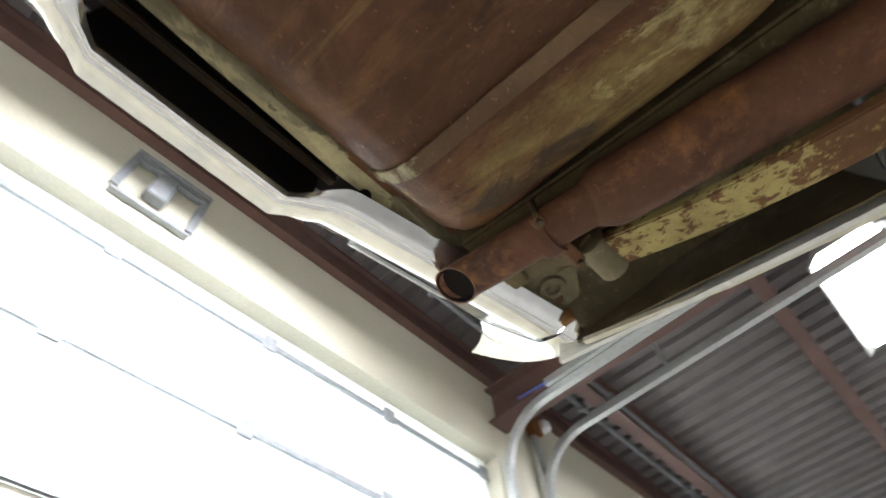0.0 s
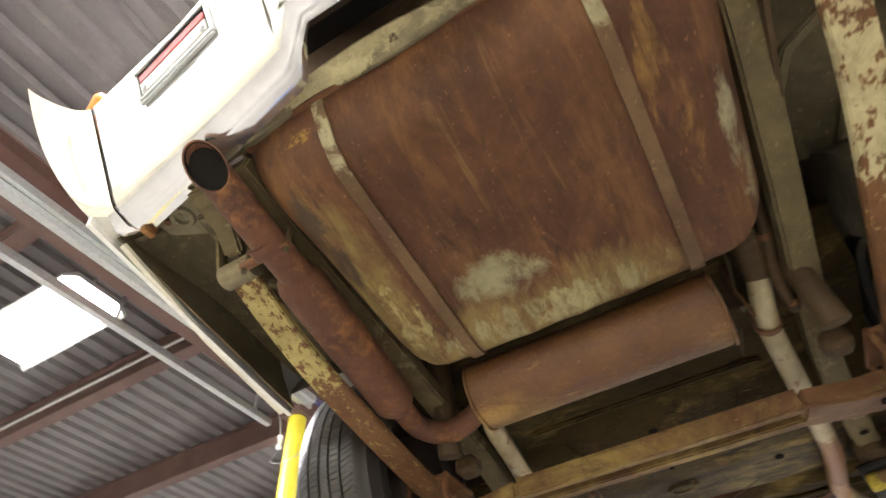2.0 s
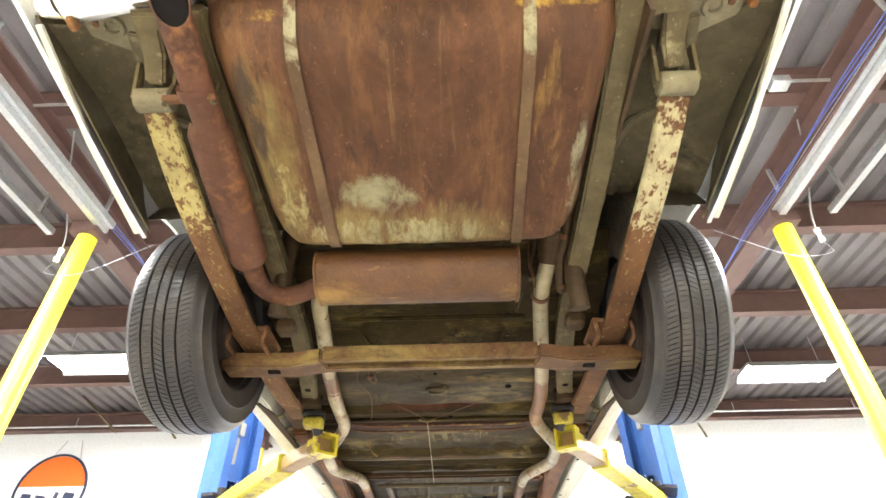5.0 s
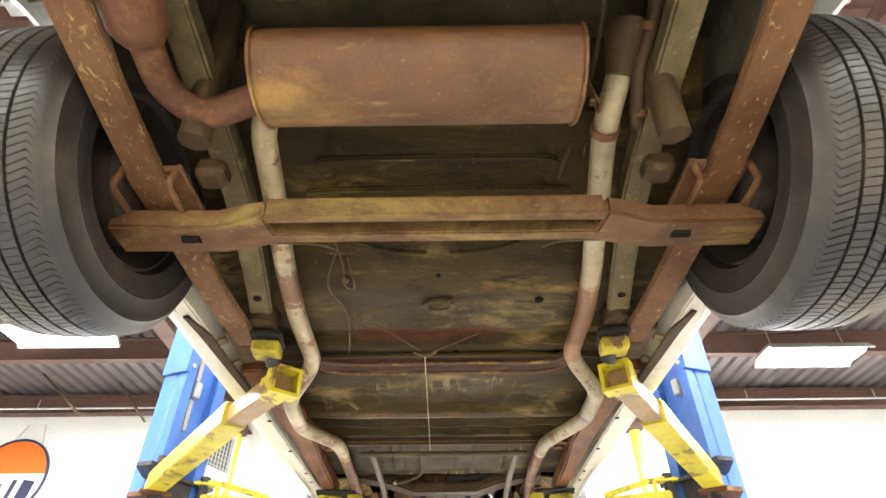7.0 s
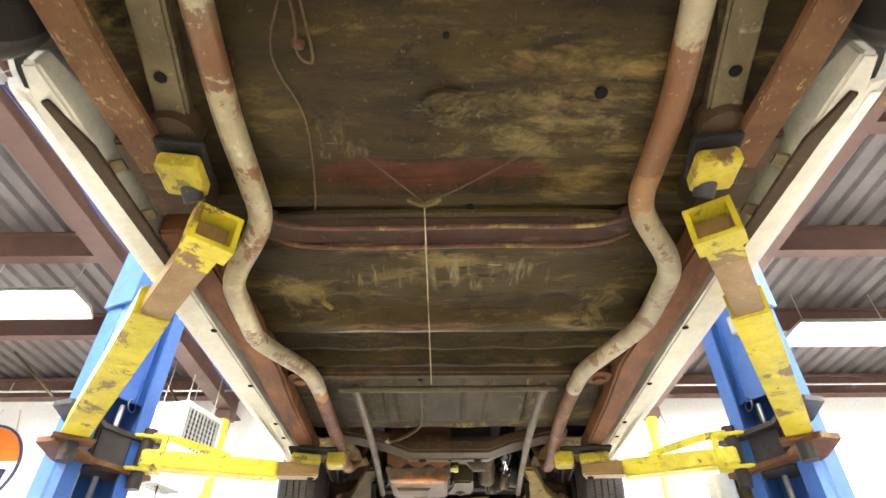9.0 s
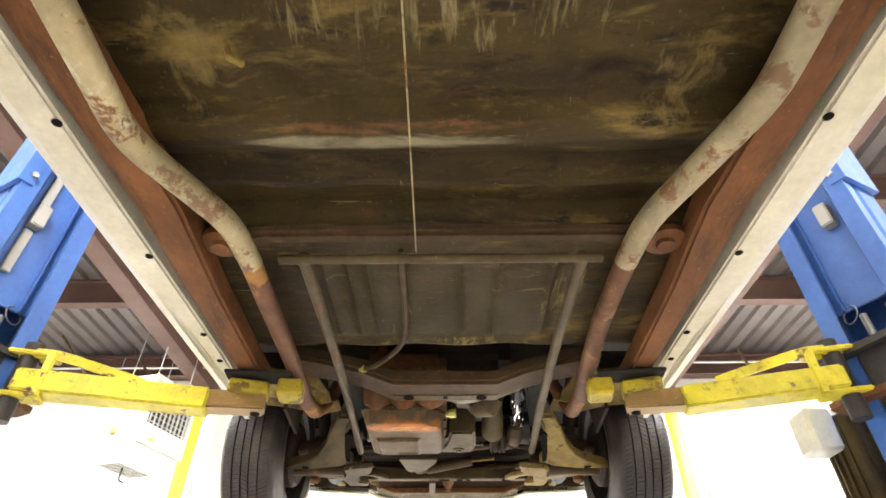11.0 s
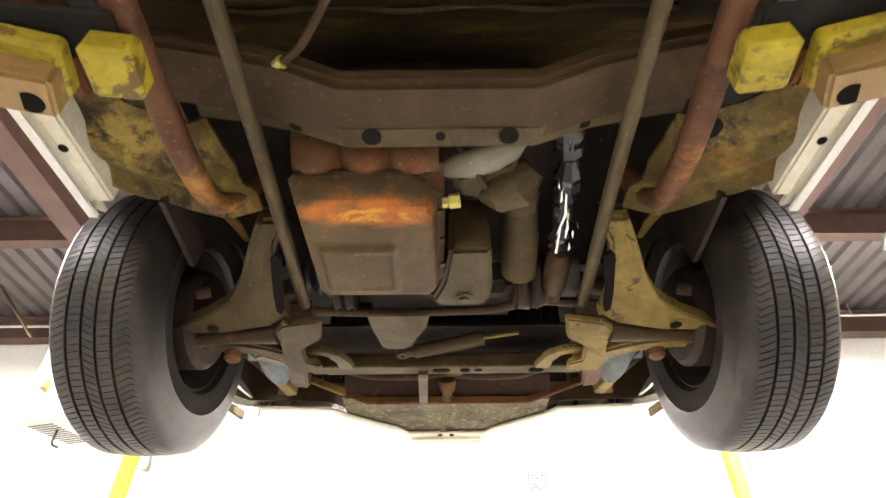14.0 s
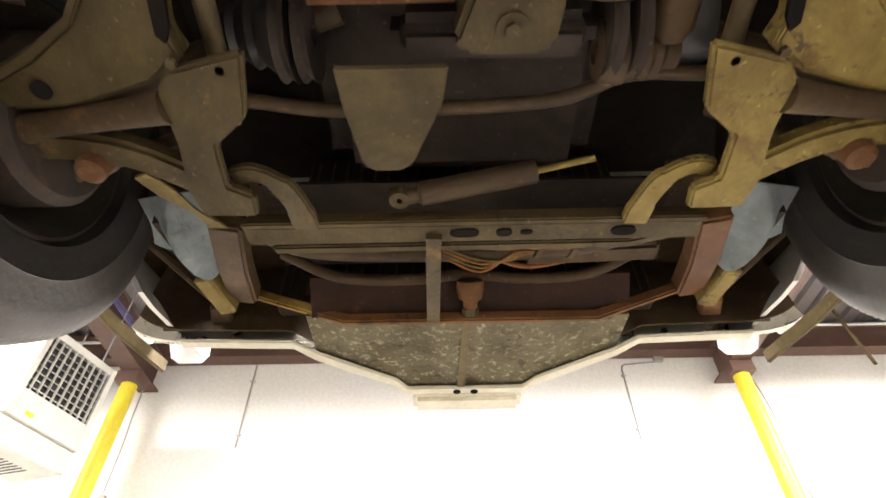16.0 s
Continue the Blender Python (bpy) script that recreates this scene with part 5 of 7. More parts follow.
PLATE = Matrix.Translation((0, -1.024, 2.352)) @ Euler((radians(8), 0, 0)).to_matrix().to_4x4()


def on_plate(name, outline, depth, mat, parent):
    """a flat piece lying on the plate, drawn in its own plane"""
    bm = prism(outline, 1, -depth - 0.0012, -depth)
    bmesh.ops.transform(bm, matrix=PLATE, verts=bm.verts[:])
    return part(name, bm, M[mat], parent, smooth=False)


bm = box((0, 0, 0), (0.305, 0.004, 0.152), bevel=0.001)
bmesh.ops.transform(bm, matrix=PLATE, verts=bm.verts[:])
plate = part("number_plate", bm, M["plate"], rb, "white dealer plate with a dark emblem")
on_plate("emblem", [(-0.115, -0.028), (0.125, -0.028), (0.135, -0.005), (0.115, 0.012), (0.075, 0.018), (0.05, 0.044), (-0.035, 0.046), (-0.065, 0.018), (-0.115, 0.008), (-0.125, -0.012)], 0.0025, "plate_blue", plate)
for k in range(5):
    on_plate("emblem_bar", [(-0.055 + k * 0.027, 0.012), (-0.036 + k * 0.027, 0.012), (-0.034 + k * 0.027, 0.034), (-0.052 + k * 0.027, 0.036)], 0.004, "plate_red", plate)
for k, hh in enumerate((0.036, 0.022, 0.030, 0.036, 0.022, 0.022, 0.038)):
    on_plate("emblem_bar", [(-0.125 + k * 0.037, -0.032), (-0.097 + k * 0.037, -0.032), (-0.098 + k * 0.037, -0.032 + hh), (-0.122 + k * 0.037, -0.030 + hh)], 0.004, "plate_red", plate)
on_plate("emblem_bar", [(-0.08, -0.052), (0.08, -0.052), (0.08, -0.046), (-0.08, -0.046)], 0.004, "plate_blue", plate)
on_plate("frame_edge", [(-0.155, -0.082), (0.155, -0.082), (0.155, -0.074), (-0.155, -0.074)], 0.003, "dark_void", plate)
for x in (-0.09, 0.09):
    on_plate("bolt_slot", [(x - 0.012, 0.062), (x + 0.012, 0.062), (x + 0.012, 0.067), (x - 0.012, 0.067)], 0.003, "dark_void", plate)

# fuel tank
TANK_Z = [(-0.82, 2.255), (-0.80, 2.218), (-0.77, 2.170), (-0.73, 2.138), (-0.675, 2.122), (-0.6, 2.108), (-0.42, 2.068), (-0.27, 2.036), (-0.228, 2.032), (-0.208, 2.040), (-0.198, 2.06)]


def tank_point(u, v):
    w = lerp_table([(-0.82, 0.452), (-0.55, 0.428), (-0.3, 0.414), (-0.25, 0.404), (-0.222, 0.388), (-0.198, 0.35)], u)
    e = max(0.0, (abs(v) - 0.86) / 0.14)
    z = lerp_table(TANK_Z, u) + 0.055 * e * e
    z += 0.012 * max(0, abs(v) - 0.62)
    for c in (-0.30, 0.0, 0.30):
        z -= 0.004 * math.exp(-(((v - c) / 0.10) ** 2)) * (1 if u > -0.7 else 0)
    return (0.004 + v * w, u, z)


tk_u = steps(-0.82, -0.70, 8) + steps(-0.685, -0.28, 16) + steps(-0.27, -0.198, 8)
tank = part("fuel_tank", sheet(tank_point, tk_u, steps(-1, 1, 44), 0.12), M["tank"], car, "rusty brown fuel tank with pale worn patches")
for x0, x1 in ((-0.254, -0.243), (0.257, 0.254)):
    pts = []
    for u in tk_u:
        x = x0 + (x1 - x0) * (u + 0.82) / 0.6
        p = Vector(tank_point(u, (x - 0.004) / 0.42))
        pts.append((x, u, p.z - 0.006))
    part("tank_strap", sweep_box(pts, 0.027, 0.005), M["strap"], tank, "thin steel tank strap")
part("tank_lip", sweep_box([(-0.44, -0.815, 2.262), (0.42, -0.815, 2.262)], 0.03, 0.02), M["rust"], tank)

# rear sill behind the tank
def rear_panel_point(u, v):
    y = lerp_table([(0, -0.80), (0.25, -0.825), (0.6, -0.842), (1, -0.862 + 0.006 * math.sin(u * 11))], v)
    z = lerp_table([(0, 2.27), (0.25, 2.245), (0.6, 2.247), (1, 2.262)], v) + 0.006 * math.sin(u * 19) * math.sin(v * 5)
    z += 0.012 * math.exp(-((abs(u) - 0.26) / 0.05) ** 2) * math.sin(v * 3.1) - 0.008 * math.exp(-((abs(u) - 0.40) / 0.03) ** 2)
    w = max(0.0, (abs(u) - 0.5) / 0.3)
    return (u, y * (1 - w) + (y + 0.06) * w, z)


rp = part("rear_panel", sheet(rear_panel_point, steps(-0.80, 0.80, 90), steps(0, 1, 14), 0.01), M["rear_cream"], car, "flaking cream rear panel")
# added dark sheets: shade behind the bumper, hiding the lit trunk and bumper back
part("bumper_shade_sheet", sheet(lambda u, v: (u, -0.98 + 0.12 * v, 2.40), steps(-0.72, 0.72, 4), steps(0, 1, 3), 0.008), M["dark_void"], rp)
part("notch_shade_sheet", sheet(lambda u, v: (u, -0.950 + 0.004 * v, 2.246 + 0.17 * v), steps(-0.215, 0.215, 4), steps(0, 1, 3), 0.004, (0, 1, 0)), M["dark_void"], rp)
part("tail_shade_sheet", sheet(lambda u, v: (u, -0.856 - 0.006 * v, 2.262 + 0.16 * v), steps(-0.80, 0.80, 4), steps(0, 1, 3), 0.006, (0, 1, 0)), M["frame_dark"], rp)
part("reinforcement", sweep_box([(-0.24, -0.925, 2.355), (0.24, -0.925, 2.355)], 0.02, 0.02, bevel=0.004), M["engine"], rp)
for x, y, r in ((0.50, -0.815, 0.010), (-0.27, -0.865, 0.013), (0.25, -0.875, 0.014)):
    part("panel_hole", lathe([(0.001, 0), (r, 0), (r, 0.003), (0.001, 0.003)], (x, y, rear_panel_point(x, 0.35)[2] - 0.006), "z", 14, close=False), M["dark_void"], rp)
part("trunk_floor", sheet(lambda u, v: (u, v, 2.36), steps(-0.8, 0.8, 2), steps(-0.78, 0.1, 2), 0.01), M["well_olive"], car)

# rear frame rails over the axle, and quarter wells
for s in (-1, 1):
    part("rear_rail", sweep_box(rounded([(s * 0.475, -0.80, 2.235), (s * 0.480, -0.55, 2.20), (s * 0.475, -0.20, 2.145), (s * 0.462, 0.05, 2.085), (s * 0.458, 0.25, 2.045), (s * 0.475, 0.45, 2.01), (s * 0.500, 0.64, 1.985), (s * 0.52, 0.72, 1.98)], 0.08), 0.062, 0.05, bevel=0.006), M["pan_pale"], car)
    part("rail_hole", lathe([(0.001, 0), (0.011, 0), (0.011, 0.002), (0.001, 0.002)], (s * 0.495, 0.588, 1.961), "z", 14, close=False), M["dark_void"], car)
    part("body_mount", tube([(s * 0.512, 0.70, 1.93), (s * 0.512, 0.70, 1.94), (s * 0.512, 0.70, 1.985)], [0.02, 0.045, 0.05], 20), M["frame_dark"], car)
    part("well", sheet(lambda u, v, s=s: (s * (0.50 + 0.33 * v), u, 2.34 - 0.08 * v + 0.02 * math.sin(u * 9)), steps(-0.80, -0.1, 12), steps(0, 1, 6), 0.01), M["well_olive"], car)
    # darker than the well: shade of the gap beside the rail, in the colour
    part("well_side", sheet(lambda u, v, s=s: (s * 0.50, u, 2.16 + 0.2 * v), steps(-0.80, -0.1, 6), steps(0, 1, 2), 0.01, (s, 0, 0)), M["frame_dark"], car)
    part("corner_gusset", prism([(s * 0.60, -0.80), (s * 0.74, -0.80), (s * 0.735, -0.73), (s * 0.68, -0.70), (s * 0.61, -0.66)], 2, 2.252, 2.266, bevel=0.004), M["rear_cream"], car)
    part("gusset_bolt", tube([(s * 0.705, -0.765, 2.243), (s * 0.705, -0.765, 2.255)], 0.008, 6), M["rust"], car)
    part("rust_tab", box((s * 0.742, -0.778, 2.232), (0.016, 0.03, 0.03), bevel=0.003), M["rust_bright"], car)
    part("stamped_boss", lathe([(0.001, 0.004), (0.014, 0.004), (0.016, -0.004), (0.026, -0.004), (0.03, 0.006), (0.001, 0.01)], (s * 0.672, -0.757, 2.248), "z", 24, close=False), M["rear_cream"], car)
    part("shackle_bracket", prism([(s * 0.50, -0.80), (s * 0.62, -0.80), (s * 0.62, -0.72), (s * 0.595, -0.60), (s * 0.575, -0.60), (s * 0.57, -0.70), (s * 0.50, -0.72)], 2, 2.245, 2.262, bevel=0.004), M["well_olive"], car)
    part("well_brace", sweep_box([(s * 0.63, -0.74, 2.25), (s * 0.70, -0.42, 2.27), (s * 0.66, -0.12, 2.28)], 0.03, 0.02, bevel=0.004), M["well_olive"], car)
    # front wells are coloured darker than the rear ones to carry their shade
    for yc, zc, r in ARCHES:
        part("wheel_well", sheet(lambda u, v, s=s, yc=yc, zc=zc, r=r: (s * (0.60 + 0.22 * v), yc - (r + 0.02) * math.cos(u), zc - 0.04 + (r + 0.02) * math.sin(u)), steps(0.42, math.pi - (0.3 if yc < 1 else 0.5), 20), steps(0, 1, 4), 0.012), M["wheelhouse" if yc < 1 else "shade_black"], car)
        part("well_wall", sheet(lambda u, v, s=s, yc=yc, zc=zc, r=r: (s * 0.60, yc - (r + 0.02) * v * math.cos(u), zc - 0.04 + (r + 0.02) * v * math.sin(u)), steps(0.35 if yc < 1 else 0.1, math.pi - 0.2, 16), steps(0.55, 1, 3), 0.012, (s, 0, 0)), M["wheelhouse" if yc < 1 else "shade_black"], car)
    # shackle and leaf spring
    spring_pts = [(s * 0.603, -0.60, 2.145), (s * 0.598, -0.49, 2.095), (s * 0.588, -0.37, 2.045), (s * 0.580, -0.2, 2.0), (s * 0.575, 0.10, 1.945), (s * 0.571, 0.35, 1.928), (s * 0.567, 0.55, 1.922), (s * 0.560, 0.775, 1.93)]
    sp = part("leaf_spring", sweep_box(spline(spring_pts, 6), 0.070, 0.02, bevel=0.003), M["spring"] if s < 0 else M["spring_pale"], car, "rusty leaf spring with flaking paint")
    part("eye", tube([(s * 0.602 - 0.042, -0.625, 2.152), (s * 0.602 - 0.040, -0.625, 2.152), (s * 0.602 + 0.040, -0.625, 2.152), (s * 0.602 + 0.042, -0.625, 2.152)], [0.022, 0.028, 0.028, 0.022], 18), M["rear_cream"], sp)
    part("eye", tube([(s * 0.560 - 0.036, 0.80, 1.942), (s * 0.560 + 0.036, 0.80, 1.942)], 0.028, 18), M["frame_dark"], sp)
    for k in (-1, 1):
        part("shackle", sweep_box([(s * 0.602 + k * 0.046, -0.628, 2.15), (s * 0.598 + k * 0.046, -0.665, 2.235)], 0.026, 0.008, up=(1, 0, 0)), M["pan_pale"], sp)
    part("hanger", sweep_box([(s * 0.580, -0.81, 2.25), (s * 0.588, -0.70, 2.220), (s * 0.598, -0.648, 2.182)], [0.062, 0.05, 0.044], 0.03, bevel=0.006), M["pan_pale"], sp)
    part("rail_gusset", prism([(s * 0.475, -0.80), (s * 0.60, -0.80), (s * 0.60, -0.765), (s * 0.49, -0.755), (s * 0.485, -0.44), (s * 0.475, -0.42)], 2, 2.212, 2.226, bevel=0.004), M["pan_pale"], car)
    part("front_hanger", prism([(0.70, 1.925), (0.90, 1.925), (0.94, 2.02), (0.66, 2.02)], 0, s * 0.565 - 0.055, s * 0.565 + 0.055, bevel=0.005), M["frame_dark"], car)
    part("well_stay", sweep_box([(s * 0.492, -0.36, 2.185), (s * 0.545, -0.47, 2.215), (s * 0.65, -0.50, 2.25)], 0.026, 0.018, bevel=0.004), M["well_olive"], car)
    part("shock_absorber", tube([(s * 0.46, 0.03, 1.96), (s * 0.44, -0.05, 2.3)], 0.03, 16), M["engine"], car)
    part("brake_backing", lathe([(0.02, 0), (0.12, 0.004), (0.125, 0.02), (0.02, 0.02)], (s * 0.665, 0.19, 2.02), "x", 32), M["frame_dark"], car)

# rear axle beam
bm = bmesh.new()
for k in (-1, 1):
    sweep_box([(k * 0.66, 0.204, 1.885), (k * 0.44, 0.202, 1.88), (k * 0.365, 0.185, 1.881), (k * 0.33, 0.178, 1.882)], [0.085, 0.085, 0.092, 0.092], [0.05, 0.05, 0.046, 0.044], bm, bevel=0.006)
sweep_box([(-0.335, 0.146, 1.882), (0.335, 0.146, 1.882)], 0.026, 0.044, bm, bevel=0.004)
sweep_box([(-0.335, 0.206, 1.878), (0.335, 0.206, 1.878)], 0.03, 0.036, bm, bevel=0.004)
sweep_box([(-0.335, 0.172, 1.905), (0.335, 0.172, 1.905)], 0.07, 0.008, bm)
axle = part("rear_axle", bm, M["axle_rust"], car, "rusty pressed-steel rear axle beam")
for s in (-1, 1):
    part("axle_hole", tube([(s * 0.497 - 0.018, 0.197, 1.860), (s * 0.497 + 0.018, 0.197, 1.860)], 0.012, 12), M["dark_void"], axle)
    ub = part("spring_plate", box((s * 0.57, 0.165, 1.955), (0.13, 0.15, 0.014), bevel=0.003), M["rust"], axle)
    for k in (-1, 1):
        part("u_bolt", tube(rounded([(s * 0.57 + k * 0.055, 0.10, 1.965), (s * 0.57 + k * 0.055, 0.085, 1.90), (s * 0.57 + k * 0.055, 0.245, 1.90), (s * 0.57 + k * 0.055, 0.23, 1.965)], 0.02), 0.007, 8), M["rust"], ub)
    part("bump_stop", box((s * 0.46, 0.13, 1.975), (0.06, 0.06, 0.05), bevel=0.012), M["frame_dark"], axle)
    part("brake_hose", tube(spline([(s * 0.50, 0.245, 1.87), (s * 0.40, 0.27, 1.90), (s * 0.30, 0.36, 1.97), (s * 0.26, 0.42, 2.0)], 6), 0.0028, 8), M["torsion"], axle)

# muffler and exhaust
mp = [(-0.322, 0.1), (-0.318, 0.975), (-0.30, 1.0), (0.25, 1.0), (0.268, 0.975), (0.272, 0.1)]
bm = bmesh.new()
rings = []
for x, k in mp:
    rings.append([bm.verts.new((x, -0.052 + 0.094 * k * math.cos(t), 2.037 + 0.076 * k * math.sin(t))) for t in (2 * math.pi * j / 40 for j in range(40))])
for a, b in zip(rings, rings[1:]):
    for j in range(40):
        bm.faces.new((a[j], a[(j + 1) % 40], b[(j + 1) % 40], b[j]))
bm.faces.new(rings[0])
bm.faces.new(rings[-1][::-1])
muf = part("muffler", bm, M["muffler"], car, "orange-brown rusted transverse muffler")
for x in (-0.318, 0.268):
    bm = bmesh.new()
    P = [(x, -0.052 + 0.095 * math.cos(t), 2.037 + 0.077 * math.sin(t)) for t in steps(0, 2 * math.pi, 40)]
    part("end_seam", tube(P, 0.004, 8, bm), M["muffler"], muf)
part("tail_resonator", tube([(-0.508, -0.125, 2.040), (-0.508, -0.145, 2.042), (-0.507, -0.16, 2.045), (-0.494, -0.55, 2.124), (-0.493, -0.565, 2.127), (-0.491, -0.58, 2.130)], [0.03, 0.045, 0.053, 0.053, 0.046, 0.038], 24), M["resonator"], car, "dark rusty resonator")
bm = bmesh.new()
ax = Vector((0.008, -0.297, 0.051)).normalized()
ea = ax.cross(Vector((0, 0, 1))).normalized()
eb = ea.cross(ax)
tip = Vector((-0.478, -0.852, 2.169))
rings = []
TURN = [2 * math.pi * k / 28 for k in range(28)]
face = Vector((0.36, -0.60, -0.71)).normalized()  # the way the slanted end looks
long_axis = (ax - face * ax.dot(face)).normalized()
short_axis = face.cross(long_axis)
if short_axis.dot(ea) < 0:
    short_axis = -short_axis


def pipe_ring(mesh, k, grow, off):
    """k blends the round pipe into the slanted oval of its mouth"""
    out = []
    for t in TURN:
        round_p = tip + ax * off + 0.036 * grow * (math.cos(t) * ea + math.sin(t) * eb)
        oval_p = tip + face * off * 0.3 + grow * (0.038 * math.cos(t) * short_axis + 0.056 * math.sin(t) * long_axis)
        out.append(mesh.verts.new(round_p.lerp(oval_p, k)))
    return out


for k, grow, off in ((0.0, 1.0, -0.30), (0.0, 1.0, -0.16), (0.0, 1.0, -0.10), (0.55, 1.0, -0.04), (1.0, 1.0, 0.0), (1.0, 0.93, 0.0), (1.0, 0.92, -0.03)):
    rings.append(pipe_ring(bm, k, grow, off))
for a, b in zip(rings, rings[1:]):
    for k in range(28):
        bm.faces.new((a[k], a[(k + 1) % 28], b[(k + 1) % 28], b[k]))
part("tailpipe", bm, M["resonator"], car, "dark rusty tailpipe with a slanted open end")
# black cup in the pipe's mouth: the shade inside it, painted
bm = bmesh.new()
ra, rb2 = pipe_ring(bm, 1.0, 0.928, -0.006), pipe_ring(bm, 1.0, 0.85, -0.04)
for k in range(28):
    bm.faces.new((ra[k], ra[(k + 1) % 28], rb2[(k + 1) % 28], rb2[k]))
bm.faces.new(rb2)
part("shaded_bore", bm, M["dark_void"], car, "black inside of the tailpipe with its shade painted in")
part("pipe_clamp", tube([(-0.488, -0.645, 2.133), (-0.489, -0.672, 2.139)], 0.042, 20), M["resonator"], car)
part("clamp_saddle", box((-0.500, -0.652, 2.116), (0.125, 0.022, 0.016), (18, 0, 0), bevel=0.004), M["rust"], car)
for dx in (-0.055, 0.055):
    part("clamp_bolt", tube([(-0.500 + dx, -0.65, 2.10), (-0.500 + dx, -0.65, 2.17)], 0.006, 8), M["torsion"], car)
part("connecting_pipe", tube(spline([(-0.508, -0.14, 2.04), (-0.497, -0.05, 2.018), (-0.435, 0.0, 2.01), (-0.33, -0.02, 2.03)], 8), 0.029, 16), M["resonator"], car)
for s in (-1, 1):
    if s < 0:
        rear = rounded([(-0.300, -0.03, 2.04), (-0.352, 0.06, 2.035), (-0.362, 0.20, 2.012), (-0.388, 0.46, 1.970), (-0.404, 0.68, 1.957), (-0.406, 0.945, 1.945), (-0.512, 1.085, 1.882), (-0.545, 1.40, 1.902), (-0.446, 1.655, 1.925), (-0.446, 1.80, 1.93)], 0.06, 6)
    else:
        rear = rounded([(0.392, -0.08, 2.19), (0.384, 0.0, 2.13), (0.356, 0.085, 2.055), (0.370, 0.235, 2.02), (0.393, 0.47, 1.970), (0.411, 0.67, 1.957), (0.405, 0.905, 1.945), (0.512, 1.040, 1.882), (0.524, 1.32, 1.895), (0.428, 1.655, 1.925), (0.424, 1.80, 1.93)], 0.06, 6)
    ep = part("exhaust_pipe", tube(rear, 0.026, 16), M["exhaust_pale"] if s < 0 else M["exhaust_rust"], car, "pale pipe with rust patches")
    if s > 0:
        part("pipe_flange", tube([(0.390, -0.075, 2.185), (0.388, -0.062, 2.172), (0.380, -0.02, 2.13), (0.376, 0.0, 2.11)], [0.040, 0.042, 0.032, 0.027], 18), M["frame_dark"], ep, "dark pipe flange")
        part("flange_ear", box((0.415, -0.055, 2.165), (0.03, 0.03, 0.05), (-40, 20, 0), bevel=0.005), M["rust"], ep)
    part("front_pipe", tube(rounded([(s * (0.446 if s < 0 else 0.424), 1.79, 1.93), (s * (0.454 if s < 0 else 0.422), 2.05, 1.93), (s * (0.462 if s < 0 else 0.436), 2.30, 1.93), (s * (0.483 if s < 0 else 0.462), 2.60, 1.935), (s * (0.486 if s < 0 else 0.468), 2.76, 1.955), (s * 0.45, 2.80, 2.02), (s * 0.42, 2.81, 2.10)], 0.06, 6), 0.025, 16), M["pipe_brown"], ep, "brown rusted front pipe")

# hanger, hose and lines beside the muffler
part("vent_hose", tube(spline([(0.435, -0.20, 2.24), (0.43, -0.10, 2.16), (0.412, -0.02, 2.11), (0.418, 0.06, 2.06), (0.44, 0.12, 2.09)], 6), 0.014, 12), M["frame_dark"], car, "dark rubber hose")
for y, z in ((-0.09, 2.155), (0.05, 2.068)):
    part("hose_clip", tube([(0.422, y, z), (0.420, y + 0.012, z - 0.008)], 0.018, 14), M["rust"], car)
hang = part("pipe_hanger", sweep_box([(0.335, 0.035, 2.05), (0.327, 0.045, 2.14), (0.335, 0.05, 2.23)], 0.022, 0.005, up=(1, 0, 0)), M["rust"], car, "rusty strap hanger")
part("hanger_bolt", tube([(0.318, 0.038, 2.075), (0.34, 0.038, 2.075)], 0.008, 6), M["torsion"], hang)
part("hanger_clamp", lathe([(0.027, -0.010), (0.030, -0.010), (0.030, 0.010), (0.027, 0.010)], (0.357, 0.09, 2.052), "y", 20), M["rust"], hang)
part("fuel_line", tube(spline([(0.30, -0.21, 2.08), (0.33, -0.14, 2.17), (0.345, 0.0, 2.19), (0.33, 0.15, 2.16), (0.30, 0.30, 2.12)], 6), 0.005, 8), M["torsion"], car)
part("brake_line", tube(spline([(-0.34, 0.26, 1.915), (-0.2, 0.262, 1.92), (0.05, 0.262, 1.918), (0.33, 0.262, 1.915)], 5), 0.0035, 8), M["rust"], car)

# floor pan
FLOOR_Z = [(0.0, 2.24), (0.06, 2.22), (0.12, 2.15), (0.38, 2.12), (0.46, 2.04), (0.52, 2.005), (0.60, 1.99), (0.80, 1.988), (0.82, 2.01), (0.89, 2.02), (0.91, 1.99), (0.94, 1.985), (0.96, 2.0), (0.985, 2.0), (1.0, 1.985), (1.02, 1.99), (1.045, 2.01), (1.075, 2.005), (1.10, 1.99), (1.34, 1.99), (1.385, 1.99), (1.41, 1.962), (1.44, 1.956), (1.465, 1.960), (1.50, 1.984), (1.525, 2.0), (1.545, 1.99), (1.57, 1.965), (1.59, 1.97), (1.605, 1.995), (1.625, 2.022), (1.69, 2.024), (1.705, 2.0), (1.72, 1.982), (1.80, 1.985), (2.22, 1.98), (2.26, 1.97), (2.30, 1.99), (2.36, 2.06), (2.55, 2.22), (2.66, 2.3)]


